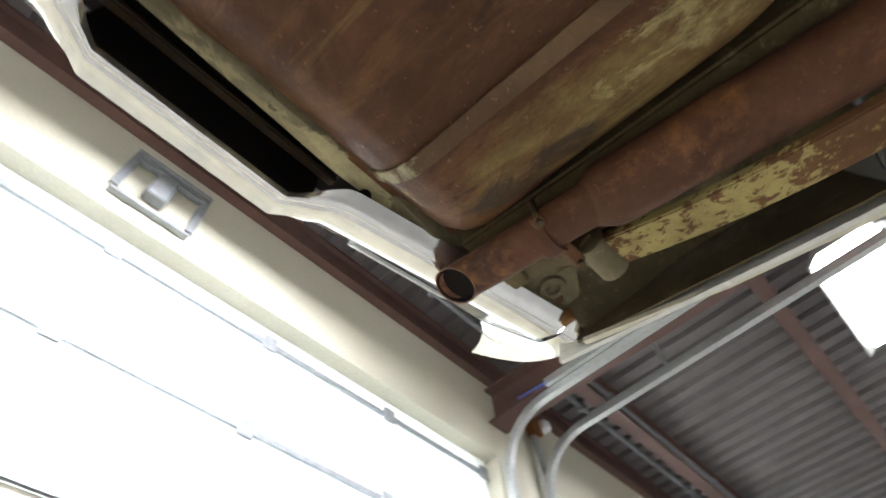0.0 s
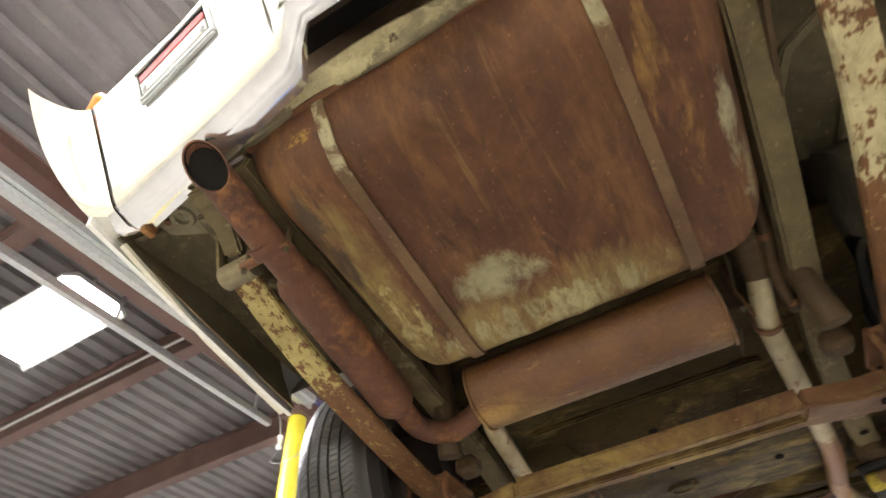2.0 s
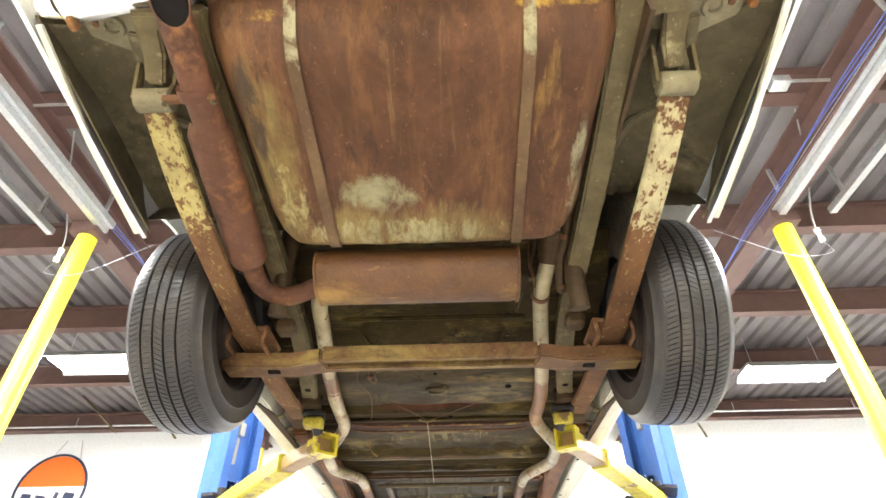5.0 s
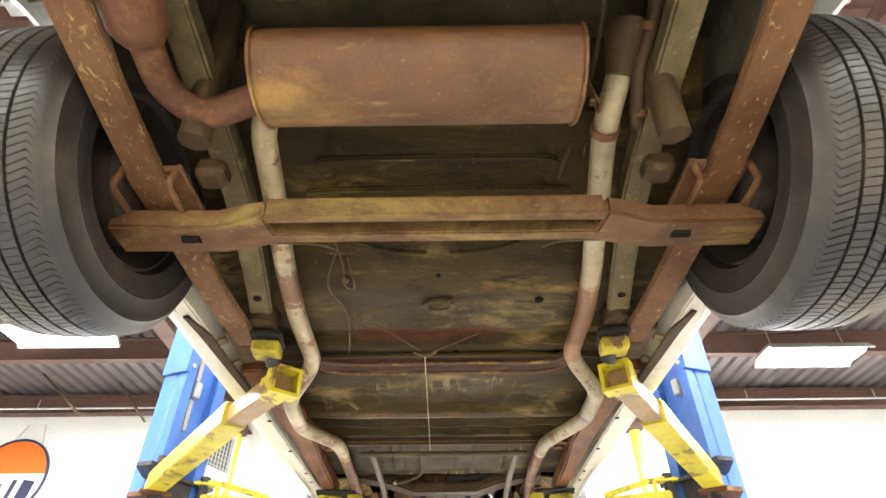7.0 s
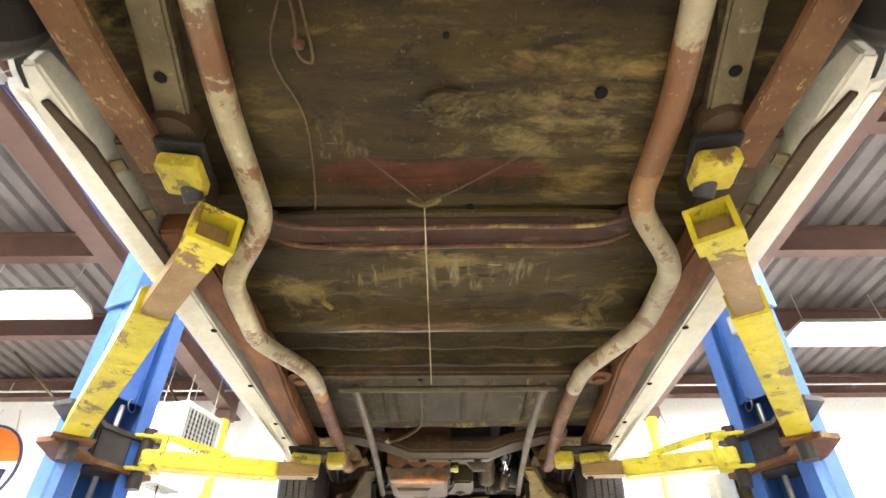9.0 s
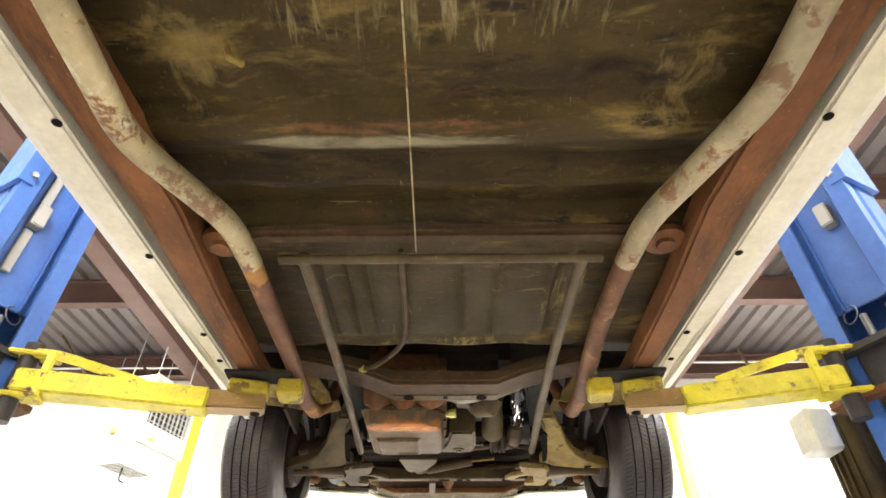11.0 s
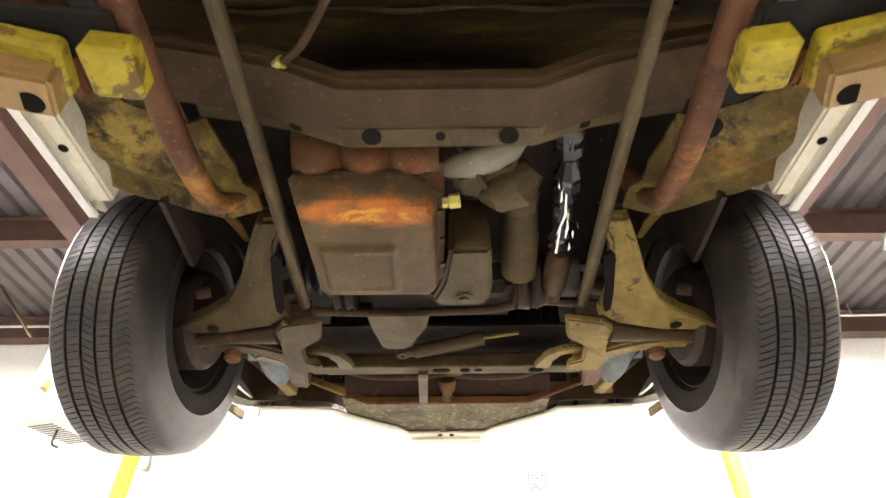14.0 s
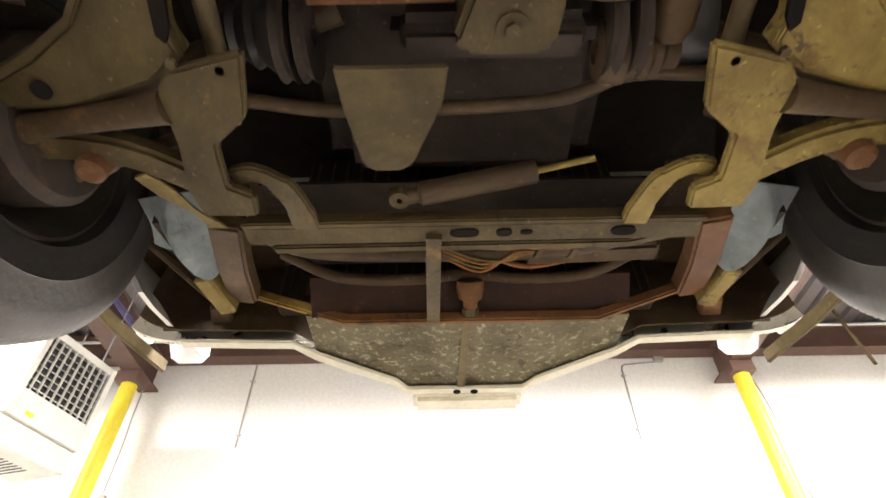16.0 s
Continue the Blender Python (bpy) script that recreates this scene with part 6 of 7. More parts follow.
def floor_point(u, v):
    z = lerp_table(FLOOR_Z, u)
    if 1.84 < u < 2.22:
        for c in (-0.30, -0.24, -0.19, 0.05, 0.14, 0.28):
            z -= 0.012 * math.exp(-(((v - c) / 0.010) ** 2))
    if 0.10 < u < 0.42:
        e = min((u - 0.10) / 0.03, (0.42 - u) / 0.03, (0.27 - abs(v)) / 0.03)
        z += 0.022 * max(0.0, min(1.0, e))
    if 0.55 < u < 0.75:
        r = math.hypot(v, (u - 0.668) / 0.62)
        z += 0.012 * math.exp(-((r / 0.035) ** 4)) - 0.006 * math.exp(-(((r - 0.055) / 0.012) ** 2))
    if 1.05 < u < 1.45:
        for c in (-0.30, 0.30):
            r = math.hypot(v - c, (u - 1.34) * 1.3)
            z += 0.016 * math.exp(-((r / 0.045) ** 4)) - 0.007 * math.exp(-(((r - 0.07) / 0.015) ** 2))
    if 1.15 < u < 1.36:
        for c in (-0.22, -0.08, 0.06, 0.2):
            z += 0.008 * math.exp(-(((v - c) / 0.02) ** 2)) * math.sin((u - 1.15) * 15)
    z += 0.004 * math.sin(v * 23 + u * 7) * math.sin(u * 17) * (1 if u > 0.55 else 0)
    z += 0.02 * max(0, abs(v) - 0.38) ** 1.0 * (1 if u > 0.5 else 0)
    return (v, u, z)


fl_u = sorted(set([u for u, _ in FLOOR_Z] + [round(v, 3) for v in steps(0.0, 2.66, 110)]))
part("floor_pan", sheet(floor_point, fl_u, steps(-0.60, 0.60, 120), 0.01), M["pan"], car, "dusty dark undercoated floor pan with shade painted at the front")
for s in (-1, 1):
    part("frame_rail", sweep_box([(s * 0.605, 0.95, 1.955), (s * 0.587, 1.25, 1.945), (s * 0.572, 1.6, 1.945), (s * 0.588, 1.9, 1.945), (s * 0.604, 2.46, 1.95)], [0.08, 0.085, 0.088, 0.074, 0.062], 0.07, bevel=0.008), M["rust_rail"], car, "brown rusty frame rail")
    rk = part("rocker_panel", sweep_box([(s * 0.690, 0.545, 1.965), (s * 0.684, 0.63, 1.955), (s * 0.686, 0.80, 1.956), (s * 0.692, 1.4, 1.963), (s * 0.702, 1.8, 1.975), (s * 0.716, 2.2, 1.990), (s * 0.728, 2.75, 1.995)], [0.03, 0.062, 0.068, 0.070, 0.072, 0.074, 0.074], [0.05, 0.073, 0.075, 0.075, 0.075, 0.075, 0.075], bevel=0.006), M["rocker"], car, "cream sill underside with drain holes")
    part("sill", sheet(lambda u, v, s=s: (s * (0.722 + 0.03 * v), u, 1.940 + 0.012 * v + 0.012 * max(0.0, u - 1.4)), steps(0.60, 2.78, 4), steps(0, 1, 3), 0.01), M["rocker"], rk)
    part("pinch_flange", sweep_box([(s * 0.684, 0.60, 1.918), (s * 0.664, 0.70, 1.916), (s * 0.656, 1.12, 1.918)], [0.016, 0.034, 0.026], 0.008, bevel=0.002), M["frame_dark"], rk)
    for y in (0.76, 0.90, 1.02):
        part("flange_tab", box((s * 0.638, y, 1.928), (0.026, 0.03, 0.008), (0, s * 20, 0), bevel=0.002), M["pan_pale"], rk)
    for y, hx, hz in ((0.80, 0.672, 1.918), (1.08, 0.664, 1.9215), (1.385, 0.664, 1.9235), (1.776, 0.676, 1.9345), (2.16, 0.690, 1.9485), (2.33, 0.700, 1.9525), (2.60, 0.715, 1.955)):
        part("drain_hole", lathe([(0.001, 0), (0.009, 0), (0.009, 0.002), (0.001, 0.002)], (s * hx, y, hz - 0.0015), "z", 16, close=False), M["dark_void"], rk)
    part("body_bolt", lathe([(0.001, -0.01), (0.02, -0.01), (0.022, 0.0), (0.045, 0.004), (0.045, 0.02), (0.001, 0.02)], (s * 0.50, 1.745, 1.938), "z", 24, close=False), M["rust_rail"], car)
# brown seat crossmember strips across the floor
part("floor_lip", sweep_box(spline([(-0.43, 0.985, 1.985), (-0.30, 0.962, 1.978), (0.0, 0.958, 1.976), (0.30, 0.962, 1.978), (0.43, 0.985, 1.985)], 5), 0.022, 0.010, bevel=0.003), M["pan"], car)
part("seat_crossmember", sheet(lambda u, v: (v, 0.984 + 0.84 * (u - 1.015) + 0.9 * max(0.0, abs(v) - 0.34) ** 2 * (-8 if u < 1.05 else -3), lerp_table([(1.015, 1.985), (1.03, 1.972), (1.06, 1.976), (1.095, 1.972), (1.11, 1.974), (1.125, 1.988)], u) + 0.05 * max(0, abs(v) - 0.36)), [1.015, 1.022, 1.03, 1.045, 1.06, 1.08, 1.095, 1.10, 1.11, 1.118, 1.125], steps(-0.42, 0.42, 44), 0.006), M["pan_brown"], car, "brown primed cross strip with curled ends")
for y0, z0 in ((0.994, 1.966), (1.066, 1.966)):
    part("strip_edge", tube(spline([(-0.43, y0 - 0.03, z0 + 0.014), (-0.38, y0 - 0.008, z0 + 0.006), (-0.3, y0, z0), (-0.1, y0 + 0.002, z0), (0.1, y0 - 0.002, z0), (0.3, y0, z0), (0.38, y0 - 0.008, z0 + 0.006), (0.43, y0 - 0.03, z0 + 0.014)], 5), 0.0055, 8), M["ridge"], car)
for x, y, r, z in ((-0.002, 0.425, 0.013, 2.062), (0.0, 0.534, 0.006, 1.996), (0.283, 0.648, 0.012, 1.9895), (0.05, 0.945, 0.009, 1.985)):
    part("floor_hole", lathe([(0.001, 0), (r, 0), (r, 0.004), (0.001, 0.004)], (x, y, z - 0.004), "z", 18, close=False), M["dark_void"], car)
bm = lathe([(0.001, 0.002), (0.03, 0.002), (0.034, -0.004), (0.046, -0.004), (0.052, 0.006), (0.001, 0.008)], (-0.001, 0.668, 1.985), "z", 28, close=False)
for v in bm.verts:
    v.co.y = 0.668 + (v.co.y - 0.668) * 0.62
part("floor_plug", bm, M["pan"], car)
for sx in (-1, 1):
    part("arched_rib", sweep_box(spline([(sx * 0.26, 0.40, 2.09), (sx * 0.215, 0.445, 2.045), (sx * 0.12, 0.468, 2.028), (sx * 0.03, 0.474, 2.025)], 6), 0.012, 0.012, bevel=0.003), M["pan"], car)
for y0, z0, w in ((0.235, 2.128, 0.30), (0.33, 2.118, 0.34)):
    part("pressed_rib", sweep_box(spline([(-w, y0 + 0.03, z0 + 0.012), (-w + 0.05, y0, z0), (0.0, y0 - 0.006, z0 - 0.003), (w - 0.05, y0, z0), (w, y0 + 0.03, z0 + 0.012)], 6), 0.018, 0.016, bevel=0.005), M["pan"], car)
part("rear_wiring", tube(spline([(-0.27, 0.44, 2.05), (-0.25, 0.50, 2.0), (-0.255, 0.56, 1.985), (-0.23, 0.57, 1.985), (-0.24, 0.48, 2.02)], 6), 0.0025, 6), M["strap"], car)
part("wire_clip", box((-0.252, 0.545, 1.992), (0.022, 0.02, 0.014), (0, 0, 20), bevel=0.005), M["rust"], car)
# cross bars
part("cross_tube", tube([(-0.37, 1.767, 1.915), (0.36, 1.765, 1.915)], 0.011, 12), M["torsion"], car)
part("torsion_crossmember", sweep_box([(-0.50, 1.755, 1.968), (-0.40, 1.725, 1.955), (0.38, 1.725, 1.955), (0.49, 1.750, 1.968)], 0.04, 0.032, bevel=0.01), M["frame_dark"], car)
for s in (-1, 1):
    part("torsion_bar", tube(spline([(s * 0.315, 1.76, 1.918), (s * 0.319, 2.2, 1.921), (s * 0.334, 2.65, 1.925), (s * 0.358, 3.105, 1.929)], 5), 0.0145, 14), M["torsion"], car)
part("brake_cable", tube(spline([(-0.05, 0.895, 1.948), (-0.055, 1.3, 1.945), (-0.06, 1.76, 1.93)], 4), 0.0017, 6), M["exhaust_pale"], car)
for s in (-1, 1):
    part("brake_cable", tube(spline([(-0.05, 0.895, 1.948), (s * 0.06 - 0.03, 0.862, 1.962), (s * 0.2, 0.755, 1.982)], 4), 0.0018, 6), M["strap"], car)
part("cable_equaliser", sweep_box(spline([(-0.085, 0.885, 1.951), (-0.06, 0.899, 1.947), (-0.04, 0.899, 1.947), (-0.015, 0.885, 1.951)], 4), 0.012, 0.006, bevel=0.002), M["toe"], car, "small yellowed cable equaliser")
part("brake_line", tube(spline([(-0.26, 0.45, 2.03), (-0.30, 0.56, 1.985), (-0.27, 0.7, 1.985), (-0.29, 0.9, 1.98), (-0.31, 0.97, 1.985)], 5), 0.0018, 6), M["strap"], car)
part("drip_stub", tube([(-0.345, 1.265, 1.975), (-0.335, 1.275, 1.945), (-0.31, 1.275, 1.925)], [0.004, 0.007, 0.006], 10), M["toe"], car)

# front crossmember, engine and gearbox
bm = sweep_box([(-0.52, 2.47, 2.03), (-0.40, 2.48, 2.012), (-0.27, 2.495, 1.985), (-0.17, 2.515, 1.956), (0.17, 2.515, 1.956), (0.27, 2.495, 1.985), (0.40, 2.48, 2.012), (0.52, 2.47, 2.03)], 0.13, 0.05, bevel=0.012)
xm = part("engine_crossmember", bm, M["frame_dark"], car, "dark steel crossmember with round holes")
part("lower_flange", sweep_box([(-0.46, 2.55, 2.014), (-0.36, 2.557, 2.0), (-0.27, 2.560, 1.975), (-0.17, 2.562, 1.932), (0.17, 2.562, 1.932), (0.27, 2.560, 1.975), (0.36, 2.557, 2.0), (0.46, 2.55, 2.014)], 0.046, 0.008, bevel=0.003), M["arm_grey"], xm, "paler flange along the crossmember")
for x, r, z in ((-0.262, 0.016, 1.965), (-0.124, 0.018, 1.926), (0.0, 0.009, 1.926), (0.123, 0.018, 1.926), (0.260, 0.016, 1.965)):
    part("hole", lathe([(0.001, 0), (r, 0), (r, 0.003), (0.001, 0.003)], (x, 2.558, z), "z", 16, close=False), M["dark_void"], xm)
gear = part("gearbox", box((-0.14, 2.84, 2.06), (0.29, 0.42, 0.24), bevel=0.03, seg=2), M["rust"], car, "rust-stained gearbox casing")
part("lumpy_casing", sheet(lambda u, v: (u, 2.575 + 0.085 * v, 2.03 - 0.085 * math.sin(v * 1.7) - 0.042 * abs(math.sin((u + 0.29) * 33)) * math.sin(v * 3.1)), steps(-0.29, -0.005, 60), steps(0, 1, 14), 0.02), M["casing_rust"], gear, "rusty lumpy casing end")
part("bell_housing", tube([(-0.01, 2.70, 1.99), (0.01, 2.692, 1.985), (0.05, 2.672, 1.975), (0.10, 2.648, 1.972), (0.145, 2.632, 1.98), (0.165, 2.627, 1.99)], [0.008, 0.022, 0.033, 0.035, 0.027, 0.008], 18, flat=0.55), M["aluminium"], gear, "pale aluminium housing")
part("housing_web", prism([(0.02, 2.70), (0.15, 2.65), (0.17, 2.74), (0.10, 2.78), (0.03, 2.76)], 2, 1.97, 2.05, bevel=0.015), M["engine_grey"], gear)
part("side_cover", tube([(0.09, 2.76, 2.0), (0.12, 2.75, 1.985), (0.16, 2.73, 1.985), (0.19, 2.70, 2.0)], [0.03, 0.05, 0.055, 0.03], 18), M["engine_grey"], gear)
pan_poly = [(-0.300, 2.665), (-0.282, 2.645), (-0.06, 2.645), (0.0, 2.70), (0.002, 2.985), (-0.015, 3.012), (-0.285, 3.012), (-0.302, 2.985)]
part("pan_flange", prism(pan_poly, 2, 1.925, 1.937, bevel=0.003), M["frame_dark"], gear)
for x, y in [(-0.285, 2.70), (-0.29, 2.80), (-0.293, 2.90), (-0.003, 2.75), (0.0, 2.84), (0.0, 2.93), (-0.2, 2.65), (-0.1, 2.65)]:
    part("pan_bolt", tube([(x, y, 1.919), (x, y, 1.927)], 0.0065, 6), M["torsion"], gear)


def inset_poly(poly, k, back=0.0, cx=-0.147, cy=2.835):
    return [(cx + (x - cx) * k, cy + (y - cy) * k + back) for x, y in poly]


bm = bmesh.new()
rows = [(inset_poly(pan_poly, 0.93), 1.925), (inset_poly(pan_poly, 0.92, 0.0), 1.91), (inset_poly(pan_poly, 0.90, 0.0), 1.89), (inset_poly(pan_poly, 0.87, 0.0), 1.880), (inset_poly(pan_poly, 0.82, 0.0), 1.877)]
rings = [[bm.verts.new((x, y, z)) for x, y in poly] for poly, z in rows]
for a, b in zip(rings, rings[1:]):
    for k in range(len(a)):
        bm.faces.new((a[k], a[(k + 1) % len(a)], b[(k + 1) % len(b)], b[k]))
bm.faces.new(rings[-1])
gp = part("gearbox_pan", bm, M["pan_orange"], gear, "grey-brown gearbox pan with an orange rust stain")


def pan_floor(u, v):
    """the pan's underside, with a pressed panel and a crease across it"""
    def rim(a, lo, hi):
        return 1 / (1 + math.exp(-(a - lo) / 0.002)) / (1 + math.exp((a - hi) / 0.002))
    z = 1.8765 - 0.011 * rim(u, -0.255, -0.098) * rim(v, 2.805, 2.962)
    z += 0.006 * rim(u, -0.183, -0.112) * rim(v, 2.822, 2.950)
    z += 0.004 * rim(u, -0.262, -0.090) * rim(v, 2.792, 2.806)
    return (u, v, z)


part("pressed_panel", sheet(pan_floor, steps(-0.268, -0.030, 80), steps(2.685, 2.978, 90), 0.003), M["pan_orange"], gp)
part("fitting", tube([(0.002, 2.748, 1.946), (0.014, 2.746, 1.946), (0.016, 2.745, 1.946), (0.038, 2.742, 1.946)], [0.012, 0.012, 0.016, 0.016], 6), M["brass"], gear, "yellow hexagon fitting")
# block coloured near-black, with the engine bay's shade in it
part("engine_block", box((-0.01, 3.04, 2.28), (0.52, 0.82, 0.40), bevel=0.05, seg=2), M["shade_black"], car)
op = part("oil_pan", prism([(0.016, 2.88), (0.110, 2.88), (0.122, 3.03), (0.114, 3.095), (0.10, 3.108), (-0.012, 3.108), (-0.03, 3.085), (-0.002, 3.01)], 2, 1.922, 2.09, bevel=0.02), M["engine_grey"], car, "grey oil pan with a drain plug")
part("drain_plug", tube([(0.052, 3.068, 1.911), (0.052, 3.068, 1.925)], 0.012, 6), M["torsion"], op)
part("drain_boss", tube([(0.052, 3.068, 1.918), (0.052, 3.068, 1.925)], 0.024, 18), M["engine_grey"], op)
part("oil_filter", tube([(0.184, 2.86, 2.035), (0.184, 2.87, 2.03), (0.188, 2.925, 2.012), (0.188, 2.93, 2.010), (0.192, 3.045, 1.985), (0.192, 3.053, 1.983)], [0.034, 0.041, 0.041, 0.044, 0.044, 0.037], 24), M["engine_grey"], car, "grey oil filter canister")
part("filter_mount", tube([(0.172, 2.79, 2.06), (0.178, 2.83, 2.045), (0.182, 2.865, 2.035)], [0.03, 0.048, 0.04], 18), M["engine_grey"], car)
# cover and pulleys are darkened too, as if in the bay's shade
part("front_cover", box((0.03, 3.10, 2.0), (0.30, 0.07, 0.10), bevel=0.025, seg=3), M["shade_black"], car)
for x in (-0.27, -0.24, 0.20, 0.235):
    part("pulley", lathe([(0.02, -0.008), (0.07, -0.010), (0.062, 0.0), (0.07, 0.010), (0.02, 0.008)], (x, 3.10, 1.99), "x", 28), M["shade_black"], car)
part("starter", tube([(0.285, 2.97, 1.985), (0.285, 3.0, 1.98), (0.285, 3.09, 1.972), (0.285, 3.11, 1.97)], [0.02, 0.032, 0.032, 0.02], 18), M["frame_dark"], car)
part("inner_joint", lathe([(0.02, -0.07), (0.045, -0.066), (0.05, -0.03), (0.042, -0.024), (0.046, -0.014), (0.039, -0.006), (0.043, 0.004), (0.036, 0.012), (0.039, 0.022), (0.03, 0.03), (0.03, 0.05), (0.02, 0.055)], (0.255, 3.132, 1.985), "x", 28), M["engine"], car, "greasy ribbed driveshaft joint boot")
part("splash_plate", prism([(-0.195, 3.105), (-0.035, 3.105), (-0.045, 3.165), (-0.092, 3.268), (-0.112, 3.282), (-0.155, 3.282), (-0.172, 3.268), (-0.190, 3.165)], 2, 1.895, 1.903, bevel=0.003), M["engine_grey"], car)
dm = part("steering_damper", tube([(-0.118, 3.362, 1.928), (-0.09, 3.36, 1.930), (-0.085, 3.359, 1.931), (0.115, 3.338, 1.962)], [0.014, 0.014, 0.021, 0.021], 18), M["engine"], car, "dark steering damper with a bright rod")
part("damper_rod", tube([(0.115, 3.338, 1.962), (0.215, 3.312, 1.963)], 0.006, 10), M["damper_brass"], dm)
part("damper_eye", lathe([(0.006, -0.01), (0.018, -0.01), (0.018, 0.01), (0.006, 0.01)], (-0.122, 3.362, 1.926), "z", 16), M["engine_grey"], dm)
part("centre_link", tube(spline([(-0.36, 3.19, 1.965), (-0.2, 3.22, 1.978), (0.12, 3.21, 1.978), (0.24, 3.165, 1.975), (0.36, 3.16, 1.965)], 5), 0.012, 12), M["engine"], car)
for x0, y0, z0, x1, y1, z1 in ((0.02, 2.62, 2.0, 0.09, 2.72, 1.96), (0.16, 2.60, 2.02, 0.10, 2.76, 1.955)):
    part("hose", tube(spline([(x0, y0, z0), ((x0 + x1) / 2 + 0.01, (y0 + y1) / 2, (z0 + z1) / 2 - 0.012), (x1, y1, z1)], 5), 0.007, 8), M["engine"], car)
part("speedometer_cable", tube(spline([(-0.10, 1.80, 1.965), (-0.107, 2.1, 1.964), (-0.13, 2.25, 1.962), (-0.215, 2.39, 1.968), (-0.269, 2.44, 1.976), (-0.34, 2.51, 1.985)], 5), 0.0075, 8), M["frame_dark"], car)
part("cable_nut", tube([(-0.262, 2.434, 1.975), (-0.276, 2.446, 1.977)], 0.012, 8), M["brass"], car)
# crumpled bright heat wrap beside the engine
rng = random.Random(5)
wrap_pts = spline([(0.25, 2.58, 2.03), (0.27, 2.72, 2.022), (0.278, 2.85, 2.018), (0.283, 2.95, 2.01), (0.285, 3.03, 2.0)], 7)
foil = part("heat_wrap_core", tube(wrap_pts, [0.022 + rng.uniform(-0.006, 0.010) for _ in wrap_pts], 9), M["wrap_black"], car, "crumpled glossy black heat wrap", smooth=False)
for k in range(30):
    y = rng.uniform(2.58, 3.03)
    x = lerp_table([(2.58, 0.25), (2.85, 0.29), (3.03, 0.285)], y) + rng.uniform(-0.035, 0.035)
    if y < 2.68:
        x += rng.uniform(-0.08, 0.07)
    z = 1.985 + rng.uniform(-0.01, 0.025)
    bm = bmesh.new()
    e = rng.uniform(0.003, 0.009)
    an = rng.uniform(0, 6.28)
    p = [Vector((x + 0.4 * e * math.cos(an + q) * rng.uniform(0.3, 1.0) + 0.35 * e * math.sin(an + q), y + 3.6 * e * math.sin(an + q) * rng.uniform(0.4, 1.0), z + rng.uniform(-0.008, 0.008))) for q in (0, 1.6, 3.1, 4.7)]
    lo = [bm.verts.new(v) for v in p]
    hi = [bm.verts.new(v + Vector((0, 0, 0.003))) for v in p]
    for t3 in ((0, 1, 2), (0, 2, 3)):
        bm.faces.new([lo[i] for i in t3])
        bm.faces.new([hi[i] for i in t3])
    for i in range(4):
        bm.faces.new((lo[i], lo[(i + 1) % 4], hi[(i + 1) % 4], hi[i]))
    part("foil_flake", bm, M["foil"], foil, smooth=False)

for pts in ([(0.278, 3.046, 1.985), (0.274, 2.965, 1.978), (0.272, 2.862, 1.985)], [(0.289, 2.91, 1.984), (0.287, 2.87, 1.98), (0.282, 2.82, 1.99)], [(0.268, 2.90, 1.986), (0.276, 2.83, 1.982), (0.270, 2.77, 1.99)]):
    part("foil_strip", sweep_box(pts, [0.002, 0.006, 0.003], 0.003, up=(0.5, 0, 0.86)), M["foil"], foil)


def rise(bm):
    """lifts the rear of a control arm, which slopes up towards its bushing"""
    for v in bm.verts:
        up = 0.34 * max(0.0, 3.10 - v.co.y)
        k = 1 + 0.75 * up / 0.73
        v.co.x *= 1 + (k - 1) * 0.6
        v.co.y = 3.10 - (3.10 - v.co.y) * (1 - 0.35 * (k - 1))
        v.co.z += up
    return bm


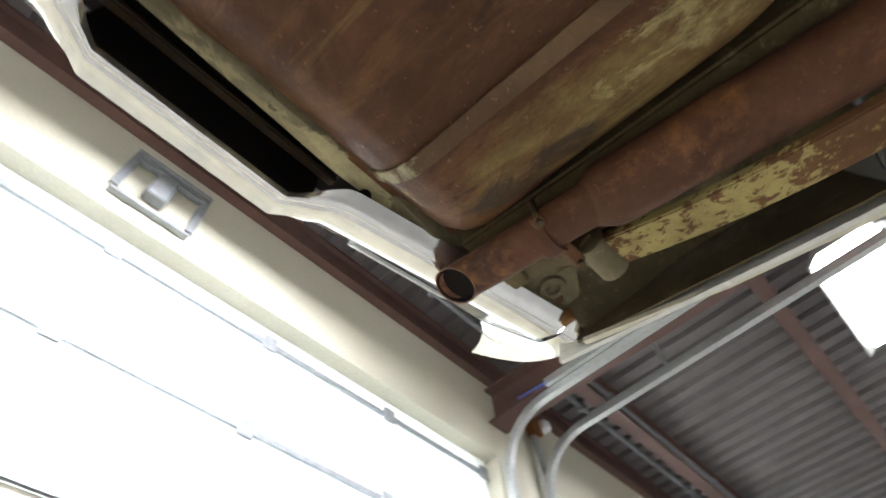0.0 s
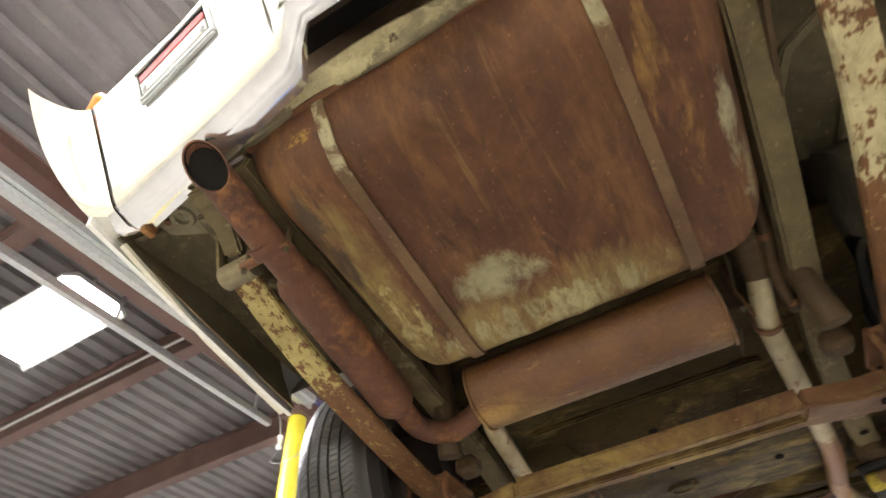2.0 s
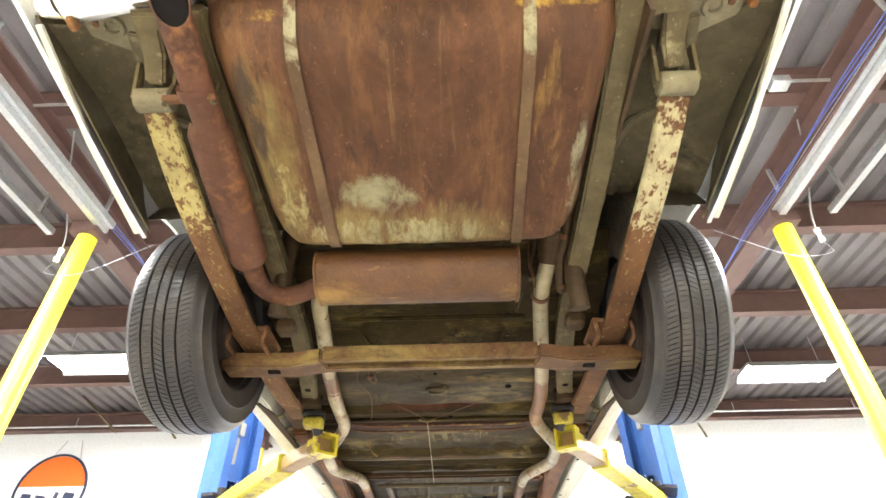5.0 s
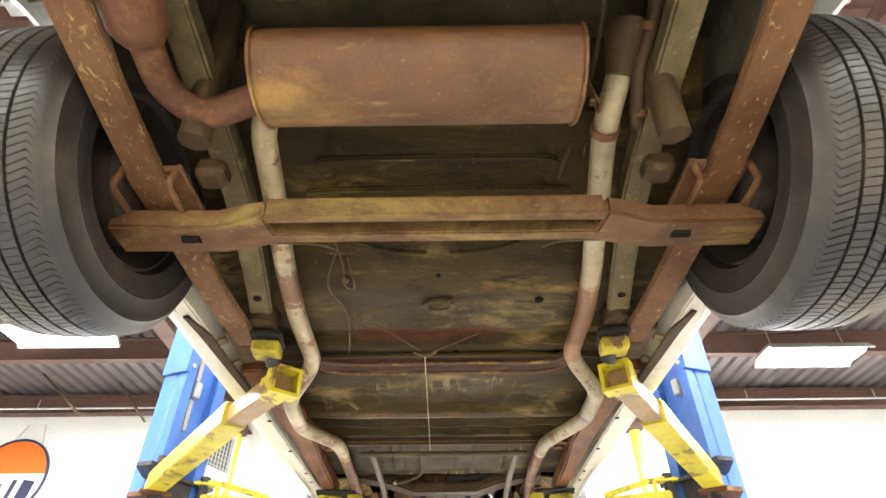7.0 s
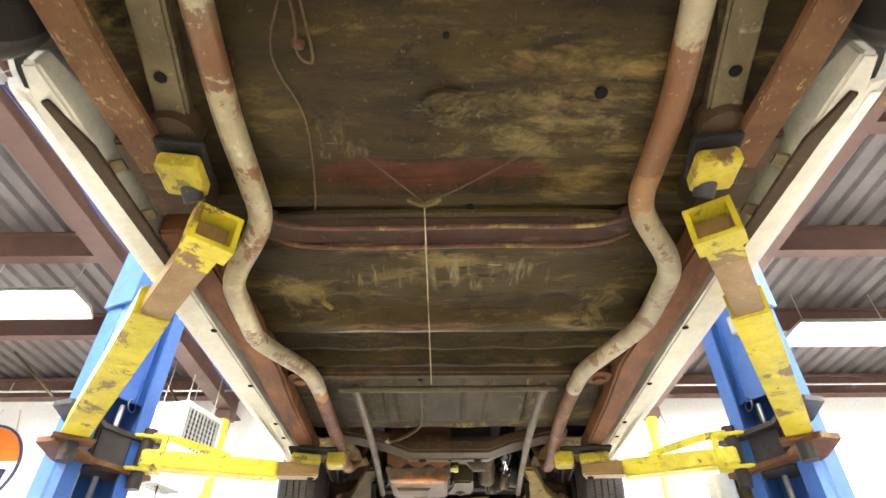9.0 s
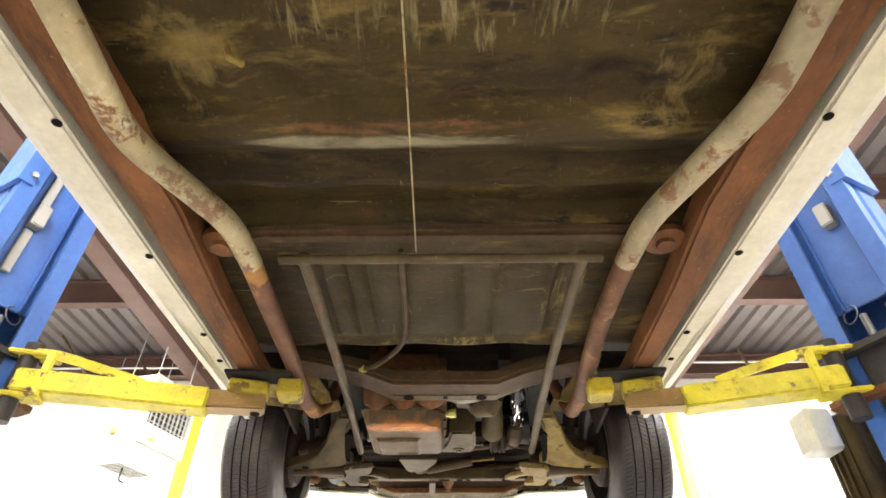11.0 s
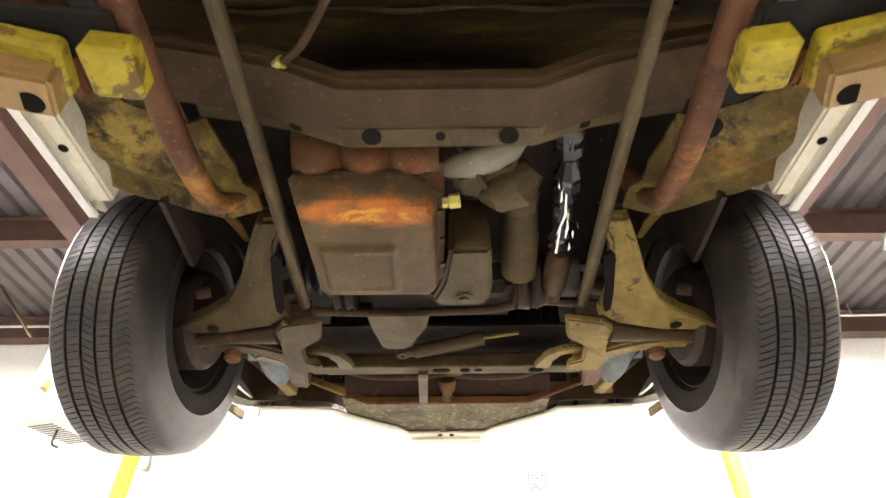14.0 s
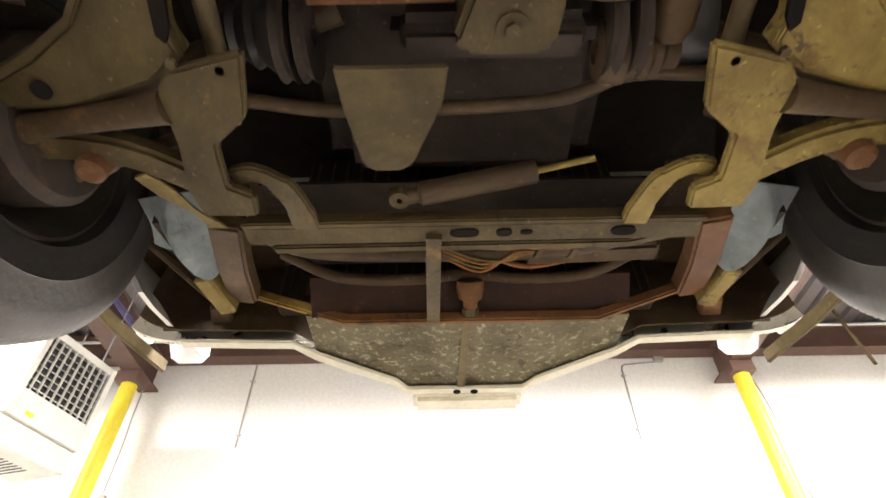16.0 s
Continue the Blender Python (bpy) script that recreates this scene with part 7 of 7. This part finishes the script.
for s in (-1, 1):
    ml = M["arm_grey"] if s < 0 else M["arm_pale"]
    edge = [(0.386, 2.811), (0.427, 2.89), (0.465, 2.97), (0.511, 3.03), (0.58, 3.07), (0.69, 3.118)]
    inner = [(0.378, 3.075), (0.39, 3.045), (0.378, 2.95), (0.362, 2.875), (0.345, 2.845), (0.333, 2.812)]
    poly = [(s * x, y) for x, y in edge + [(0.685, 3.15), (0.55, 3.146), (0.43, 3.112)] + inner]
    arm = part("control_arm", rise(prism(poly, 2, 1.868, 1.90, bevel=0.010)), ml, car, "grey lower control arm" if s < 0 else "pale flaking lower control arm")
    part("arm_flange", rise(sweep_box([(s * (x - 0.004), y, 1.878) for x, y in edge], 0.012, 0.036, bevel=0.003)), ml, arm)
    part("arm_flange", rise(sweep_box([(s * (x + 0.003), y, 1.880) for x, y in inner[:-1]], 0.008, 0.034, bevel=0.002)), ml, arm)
    part("arm_slot", rise(prism([(s * x, y) for x, y in ((0.352, 2.90), (0.366, 2.888), (0.378, 2.90), (0.396, 3.0), (0.400, 3.045), (0.390, 3.055), (0.381, 3.04), (0.374, 2.99))], 2, 1.853, 1.862)), M["dark_void"], arm)
    part("arm_hole", lathe([(0.001, 0), (0.014, 0), (0.014, 0.002), (0.001, 0.002)], (s * 0.582, 3.114, 1.8645), "z", 16, close=False), M["dark_void"], arm)
    part("ball_joint", tube([(s * 0.565, 3.235, 1.838), (s * 0.565, 3.235, 1.845), (s * 0.565, 3.235, 1.875)], [0.014, 0.022, 0.024], 14), M["rust"], arm)
    part("knob", tube([(s * 0.56, 3.0, 1.90), (s * 0.585, 2.99, 1.885)], [0.016, 0.012], 12), M["rust_dark"], arm)
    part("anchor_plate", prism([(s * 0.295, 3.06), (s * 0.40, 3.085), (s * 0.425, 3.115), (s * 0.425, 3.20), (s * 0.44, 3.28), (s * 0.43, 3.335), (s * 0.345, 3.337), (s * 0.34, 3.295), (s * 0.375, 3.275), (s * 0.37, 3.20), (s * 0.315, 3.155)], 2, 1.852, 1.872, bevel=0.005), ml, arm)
    for bx, by in ((0.33, 3.085), (0.39, 3.075)):
        part("anchor_bolt", tube([(s * bx, by, 1.852), (s * bx, by, 1.86)], 0.007, 6), M["torsion"], arm)
    part("well_lip", sweep_box([(s * 0.53, 2.865, 2.05), (s * 0.507, 2.93, 2.05), (s * 0.498, 2.99, 2.05)], [0.03, 0.026, 0.014], 0.008, bevel=0.002), M["toe"], car)
    part("half_shaft", tube([(s * 0.2, 3.08, 2.04), (s * 0.66, 3.21, 1.97)], 0.026, 14), M["engine"], car)
    part("cv_boot", lathe([(0.03, -0.08), (0.05, -0.06), (0.042, -0.05), (0.058, -0.03), (0.05, -0.02), (0.066, 0.0), (0.07, 0.05), (0.02, 0.05)], (s * 0.30, 3.11, 2.03), "x", 24), M["rubber"], car)
    part("tie_rod", tube([(s * 0.36, 3.20, 1.93), (s * 0.70, 3.31, 1.91)], 0.012, 10), M["engine"], car)
    part("knuckle", tube([(s * 0.56, 3.235, 1.875), (s * 0.62, 3.225, 1.96)], [0.03, 0.05], 14), M["engine"], car)
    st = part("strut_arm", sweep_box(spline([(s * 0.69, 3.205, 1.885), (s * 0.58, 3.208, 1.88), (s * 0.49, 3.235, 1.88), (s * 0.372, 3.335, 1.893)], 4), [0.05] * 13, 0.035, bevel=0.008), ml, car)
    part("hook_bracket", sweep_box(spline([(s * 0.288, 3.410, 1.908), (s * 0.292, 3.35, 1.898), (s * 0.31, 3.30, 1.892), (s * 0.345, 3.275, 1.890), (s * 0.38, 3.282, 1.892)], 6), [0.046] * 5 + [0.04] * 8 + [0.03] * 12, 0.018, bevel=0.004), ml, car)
    part("steering_arm", tube([(s * 0.68, 3.185, 1.878), (s * 0.60, 3.170, 1.874), (s * 0.50, 3.155, 1.868), (s * 0.42, 3.14, 1.862)], [0.026, 0.020, 0.020, 0.024], 14), M["engine"], car)
    part("front_rail_end", sweep_box([(s * 0.440, 3.41, 1.935), (s * 0.475, 3.56, 1.965), (s * 0.505, 3.71, 2.01)], 0.06, 0.05, bevel=0.006), M["rust"] if s > 0 else M["frame_dark"], car)
    part("bracket_pad", box((s * 0.585, 3.80, 2.01), (0.05, 0.11, 0.03), (0, 0, s * -14), bevel=0.006), M["rust"] if s > 0 else M["frame_dark"], car)
    part("bumper_bracket", box((s * 0.545, 3.66, 1.985), (0.04, 0.12, 0.06), (0, 0, s * 12), bevel=0.005), M["arm_pale"], car)
    part("fender_brace", tube([(s * 0.50, 3.56, 1.99), (s * 0.70, 3.42, 2.06)], 0.009, 8), M["frame_dark"], car)
    part("fender_brace", tube([(s * 0.55, 3.72, 1.98), (s * 0.74, 3.60, 2.10)], 0.012, 8), M["frame_dark"], car)
    part("inner_fender", sheet(lambda u, v, s=s: (s * (0.46 + 0.38 * v), u, 2.20 - 0.05 * v), steps(3.50, 3.92, 4), steps(0, 1, 3), 0.01), M["frame_dark"], car)
    # toe panel curving round behind the front wheel, and the dark liner under it
    arc = [(s * 0.80, 2.50), (s * 0.765, 2.62), (s * 0.714, 2.705), (s * 0.64, 2.768), (s * 0.56, 2.810), (s * 0.48, 2.828), (s * 0.40, 2.81)]
    def toe(u, v, arc=arc, s=s):
        k = u * (len(arc) - 1)
        i = min(int(k), len(arc) - 2)
        p = Vector(arc[i]).lerp(Vector(arc[i + 1]), k - i)
        c = Vector((s * 0.52, 2.42))
        q = c.lerp(p, 0.45 + 0.55 * v)
        z = 2.035 - 0.04 * math.sin(v * math.pi / 2) + 0.013 * math.cos(v * 15) * max(0.0, min(1.0, (v - 0.4) / 0.15)) + 0.006 * math.sin(u * 13)
        return (q.x, q.y, z)
    part("toe_panel", sheet(toe, steps(0, 1, 24), steps(0, 1, 14), 0.008), M["toe"], car, "yellowed rusty toe panel behind the wheel")
    def liner(u, v, arc=arc, s=s):
        k = u * (len(arc) - 1)
        i = min(int(k), len(arc) - 2)
        p = Vector(arc[i]).lerp(Vector(arc[i + 1]), k - i)
        return (p.x + s * 0.10 * v * (1 - u), p.y + 0.14 * v, 2.0 + 0.13 * v)
    # the liner's dark colour paints the shade inside the wheel well
    part("splash_liner", sheet(liner, steps(0, 1, 16), steps(0, 1, 5), 0.008), M["shade_black"], car)
    part("toe_hole", lathe([(0.001, 0), (0.026, 0), (0.026, 0.002), (0.001, 0.002)], (s * 0.515, 2.60, 1.992), "z", 20, close=False), M["dark_void"], car)

fx = part("front_crossmember", sweep_box([(-0.405, 3.432, 1.925), (0.415, 3.430, 1.925)], 0.05, 0.04, bevel=0.006), M["arm_grey"], car, "grey front crossmember with oval holes")
part("crossmember_lip", sweep_box([(-0.405, 3.404, 1.909), (0.415, 3.402, 1.909)], 0.014, 0.016, bevel=0.003), M["arm_grey"], fx)
for x, rx, ry in ((-0.010, 0.026, 0.010), (0.061, 0.014, 0.009), (0.101, 0.011, 0.005), (0.274, 0.022, 0.011)):
    part("hole", prism([(x + rx * math.cos(t) * abs(math.cos(t)) ** -0.35, 3.428 + ry * math.sin(t)) for t in steps(0.01, 2 * math.pi - 0.2, 20)], 2, 1.9015, 1.9045), M["dark_void"], fx)
part("centre_strut", sweep_box([(-0.065, 3.43, 1.897), (-0.074, 3.715, 1.928)], 0.028, 0.012), M["arm_grey"], car)
# tray darkened to paint the shade ahead of the engine
part("radiator_tray", sheet(lambda u, v: (u, 3.44 + 0.24 * v, 2.065 + 0.01 * math.sin(v * 9)), steps(-0.42, 0.42, 6), steps(0, 1, 12), 0.01), M["shade_black"], car)
for k, (xa, xb, y) in enumerate(((-0.36, -0.10, 3.47), (-0.34, 0.30, 3.435), (0.02, 0.33, 3.485))):
    part("cooler_pipe", tube(spline([(xa, y + 0.03, 1.975), ((xa + xb) / 2, y + 0.042, 1.965), (xb, y + 0.026, 1.975)], 5), 0.009, 8), M["rust" if k == 2 else "frame_dark"], car)
part("radiator_support", sweep_box([(-0.495, 3.735, 2.03), (-0.27, 3.715, 1.934), (0.285, 3.715, 1.934), (0.505, 3.70, 2.01)], 0.016, 0.026, bevel=0.004), M["support_rust"], car, "rust-red radiator support")
# added radiator, painted as shade; it hides the white nose from below
rad = part("radiator", box((0.0, 3.78, 2.30), (0.90, 0.05, 0.58), bevel=0.01), M["shade_black"], car, "radiator core darkened for the engine bay's shade")
for k in range(-10, 11):
    part("radiator_fin", box((k * 0.042, 3.752, 2.30), (0.006, 0.008, 0.52)), M["engine"], rad)
part("radiator_shroud", sheet(lambda u, v: (u, 3.722 - 0.10 * v, 1.945 + 0.075 * v), steps(-0.345, 0.36, 12), steps(0, 0.72, 6), 0.008), M["rust_dark"], car, "dark red rusty shroud behind the bumper")
part("radiator_hose", tube(spline([(-0.42, 3.52, 2.01), (-0.30, 3.56, 1.996), (0.0, 3.575, 2.0), (0.22, 3.555, 1.992), (0.40, 3.52, 2.01)], 6), 0.02, 14), M["engine"], car, "dark radiator hose")
part("lower_hose", tube(spline([(-0.40, 3.60, 2.03), (-0.28, 3.645, 1.998), (-0.12, 3.652, 1.993), (0.0, 3.645, 2.0), (0.12, 3.655, 1.995), (0.26, 3.65, 1.998), (0.36, 3.61, 2.02)], 6), 0.013, 12), M["frame_dark"], car, "dark perished hose")
for k in range(4):
    part("wire", tube(spline([(-0.05, 3.545 + 0.01 * k, 1.985), (0.03, 3.575 + 0.012 * k, 1.976), (0.10, 3.572 - 0.006 * k, 1.975), (0.18, 3.535 + 0.008 * k, 1.982), (0.25, 3.52 + 0.012 * k, 1.99)], 6), 0.0035, 6), M["rust_bright" if k % 2 else "toe"], car)
for x in (0.145, 0.215):
    part("wire_clip", box((x, 3.555, 1.972), (0.010, 0.03, 0.006), (0, 0, 20)), M["torsion"], car)
part("lower_tube", sweep_box([(-0.37, 3.488, 1.932), (0.30, 3.485, 1.932), (0.39, 3.465, 1.938)], 0.02, 0.016, bevel=0.004), M["arm_grey"], car)
tb = part("tow_bolt", tube([(0.007, 3.638, 1.975), (0.007, 3.650, 1.966), (0.007, 3.672, 1.955), (0.007, 3.676, 1.952), (0.007, 3.690, 1.945), (0.007, 3.700, 1.940)], [0.028, 0.030, 0.026, 0.016, 0.016, 0.013], 16), M["support_rust"], car)
part("bolt_nut", tube([(0.007, 3.692, 1.944), (0.007, 3.706, 1.937)], 0.019, 6), M["torsion"], tb)
FB = [(-0.68, 3.84), (-0.41, 3.84), (-0.355, 3.875), (-0.18, 3.978), (-0.148, 4.018), (0.148, 4.018), (0.18, 3.978), (0.355, 3.875), (0.41, 3.84), (0.68, 3.84)]
def bumper_foot(x):
    """height of the bumper's lower edge: lowest in the middle"""
    return lerp_table([(0.0, 1.930), (0.15, 1.930), (0.36, 1.942), (0.42, 1.955), (0.70, 1.962)], abs(x))


part("valance", sheet(lambda u, v: (u, lerp_table(FB, u) - 0.012 - v * max(0.02, lerp_table(FB, u) - 3.735), bumper_foot(u) + 0.008 - 0.004 * v + 0.006 * math.sin(u * 30) * v), steps(-0.36, 0.36, 40), steps(0, 1, 8), 0.01), M["valance"], car, "speckled pale valance")
part("valance_strut", sweep_box([(0.0, 3.72, 1.936), (-0.012, 4.00, 1.932)], 0.018, 0.012), M["pan_pale"], car)
fb = part("front_bumper", sheet(lambda u, v: (u, lerp_table(FB, u) + 0.05 * math.sin(v * 1.5), bumper_foot(u) + 0.22 * v), sorted(set(steps(-0.68, 0.68, 70) + [x for x, _ in FB])), steps(0, 1, 8), 0.016, (0, -1, 0)), M["chrome_worn"], car, "worn bright front bumper")
part("bumper_backing", sheet(lambda u, v: (u, lerp_table(FB, u) - 0.035 + 0.02 * v, bumper_foot(u) + 0.015 + 0.21 * v), sorted(set(steps(-0.72, 0.72, 40) + [x for x, _ in FB])), steps(0, 1, 3), 0.006, (0, -1, 0)), M["engine"], fb, "black inside of the bumper")
part("lower_lip", sweep_box([(x, y - 0.010, bumper_foot(x) - 0.002) for x, y in FB], 0.03, 0.010, bevel=0.003), M["rocker"], fb)
part("bumper_guard", box((0.005, 4.075, 1.945), (0.285, 0.07, 0.05), bevel=0.012, seg=2), M["rocker"], fb)
for x in (-0.022, 0.022):
    part("guard_bolt", tube([(x, 4.01, 1.921), (x, 4.01, 1.929)], 0.010, 10), M["dark_void"], fb)
for s in (-1, 1):
    part("bumper_end", sheet(lambda u, v, s=s: (s * (0.675 + 0.10 * math.sin(u * 1.4)), 3.84 - 0.06 * u**2 + 0.05 * math.sin(v * 1.5), 1.962 + 0.22 * v), steps(0, 1, 8), steps(0, 1, 6), 0.016, (0, -1, 0)), M["chrome_worn"], fb)
    part("end_backing", sheet(lambda u, v, s=s: (s * (0.65 + 0.10 * math.sin(u * 1.4)), 3.805 - 0.06 * u**2 + 0.02 * v, 1.975 + 0.21 * v), steps(0, 1, 8), steps(0, 1, 3), 0.006, (0, -1, 0)), M["engine"], fb, "black inside of the bumper end")
    part("fender_edge", sweep_box([(s * 0.87, 3.56, 1.995), (s * 0.84, 3.80, 1.993), (s * 0.795, 3.992, 1.998)], 0.012, 0.035, bevel=0.003), M["pan_pale"], car)
part("nose", sheet(lambda u, v: (u, 3.88 + 0.1 * v, 2.14 + 0.6 * v), steps(-0.82, 0.82, 12), steps(0, 1, 6), 0.02, (0, -1, 0)), M["white_paint"], car)
# loose strips, pale cloth and painted lit gaps ahead of the front wheels
part("twisted_strap", sweep_box(spline([(-0.505, 3.255, 1.862), (-0.475, 3.33, 1.885), (-0.452, 3.41, 1.915), (-0.438, 3.48, 1.94)], 5), [0.022, 0.026, 0.028, 0.03, 0.026, 0.018, 0.012, 0.010, 0.014, 0.022, 0.028, 0.03, 0.024, 0.02, 0.016, 0.016][:16], 0.005), M["toe"], car, "tan twisted strap")
for s in (-1, 1):
    def cloth(u, v, s=s):
        x = 0.49 + 0.15 * u
        y = 3.37 + 0.06 * u + v * (0.16 - 0.08 * u + 0.05 * math.sin(u * 9))
        return (s * x, y, 1.965 + 0.035 * math.sin(u * 7 + v * 2) * v - 0.035 * v + 0.05 * u)
    part("cloth_scrap", sheet(cloth, steps(0, 1, 16), steps(0, 1, 10), 0.003), M["pale_blue"], car, "pale blue cloth scrap tucked by the wheel")
    # added white boxes stand in for gaps that show the lit wall
    part("lit_gap_box", box((s * 0.70, 3.56, 1.955), (0.010, 0.05, 0.03), (0, 0, s * -28), bevel=0.003), M["plate"], car)
    part("lit_gap_box", box((s * 0.85, 3.94, 2.06), (0.014, 0.05, 0.02), (0, 0, s * 25), bevel=0.003), M["plate"], car)
    part("fender_lamp", tube([(s * 0.775, 4.03, 2.11), (s * 0.775, 4.06, 2.075), (s * 0.775, 4.07, 2.06)], [0.055, 0.05, 0.03], 20), M["plate"], car, "white round fender lamp")
for k, (xa, ya, xb, yb, z) in enumerate(((0.03, 3.52, 0.24, 3.49, 1.993), (-0.05, 3.55, 0.30, 3.51, 1.998), (0.02, 3.57, 0.22, 3.60, 1.996), (-0.36, 3.52, -0.10, 3.55, 1.998))):
    part("wiring", tube(spline([(xa, ya, z), ((xa + xb) / 2, (ya + yb) / 2 + 0.02, z - 0.012), (xb, yb, z)], 6), 0.006, 6), M["rust_bright" if k < 3 else "torsion"], car)
part("oil_cooler", sweep_box([(0.12, 3.585, 2.0), (0.40, 3.575, 2.0)], 0.05, 0.03, bevel=0.008), M["frame_dark"], car)
for x, y, e in ((0.335, 3.77, 0.008), (0.355, 3.80, 0.006), (-0.33, 3.76, 0.007), (-0.345, 3.79, 0.005)):
    part("bright_fleck", box((x, y + 0.03, 1.965), (e, e * 2.2, 0.004), (0, 12, 30)), M["foil"], car)
# added dark sheets under the hood and as firewall behind the engine, painting shade
part("hood_shade_sheet", sheet(lambda u, v: (u, 2.45 + 1.40 * v, 2.62), steps(-0.84, 0.84, 4), steps(0, 1, 4), 0.01), M["shade_black"], car)
part("firewall", sheet(lambda u, v: (u, 2.40 + 0.06 * v, 2.09 + 0.55 * v + 0.01 * math.sin(u * 25)), steps(-0.42, 0.42, 40), steps(0, 1, 4), 0.01, (0, 1, 0)), M["frame_dark"], car)
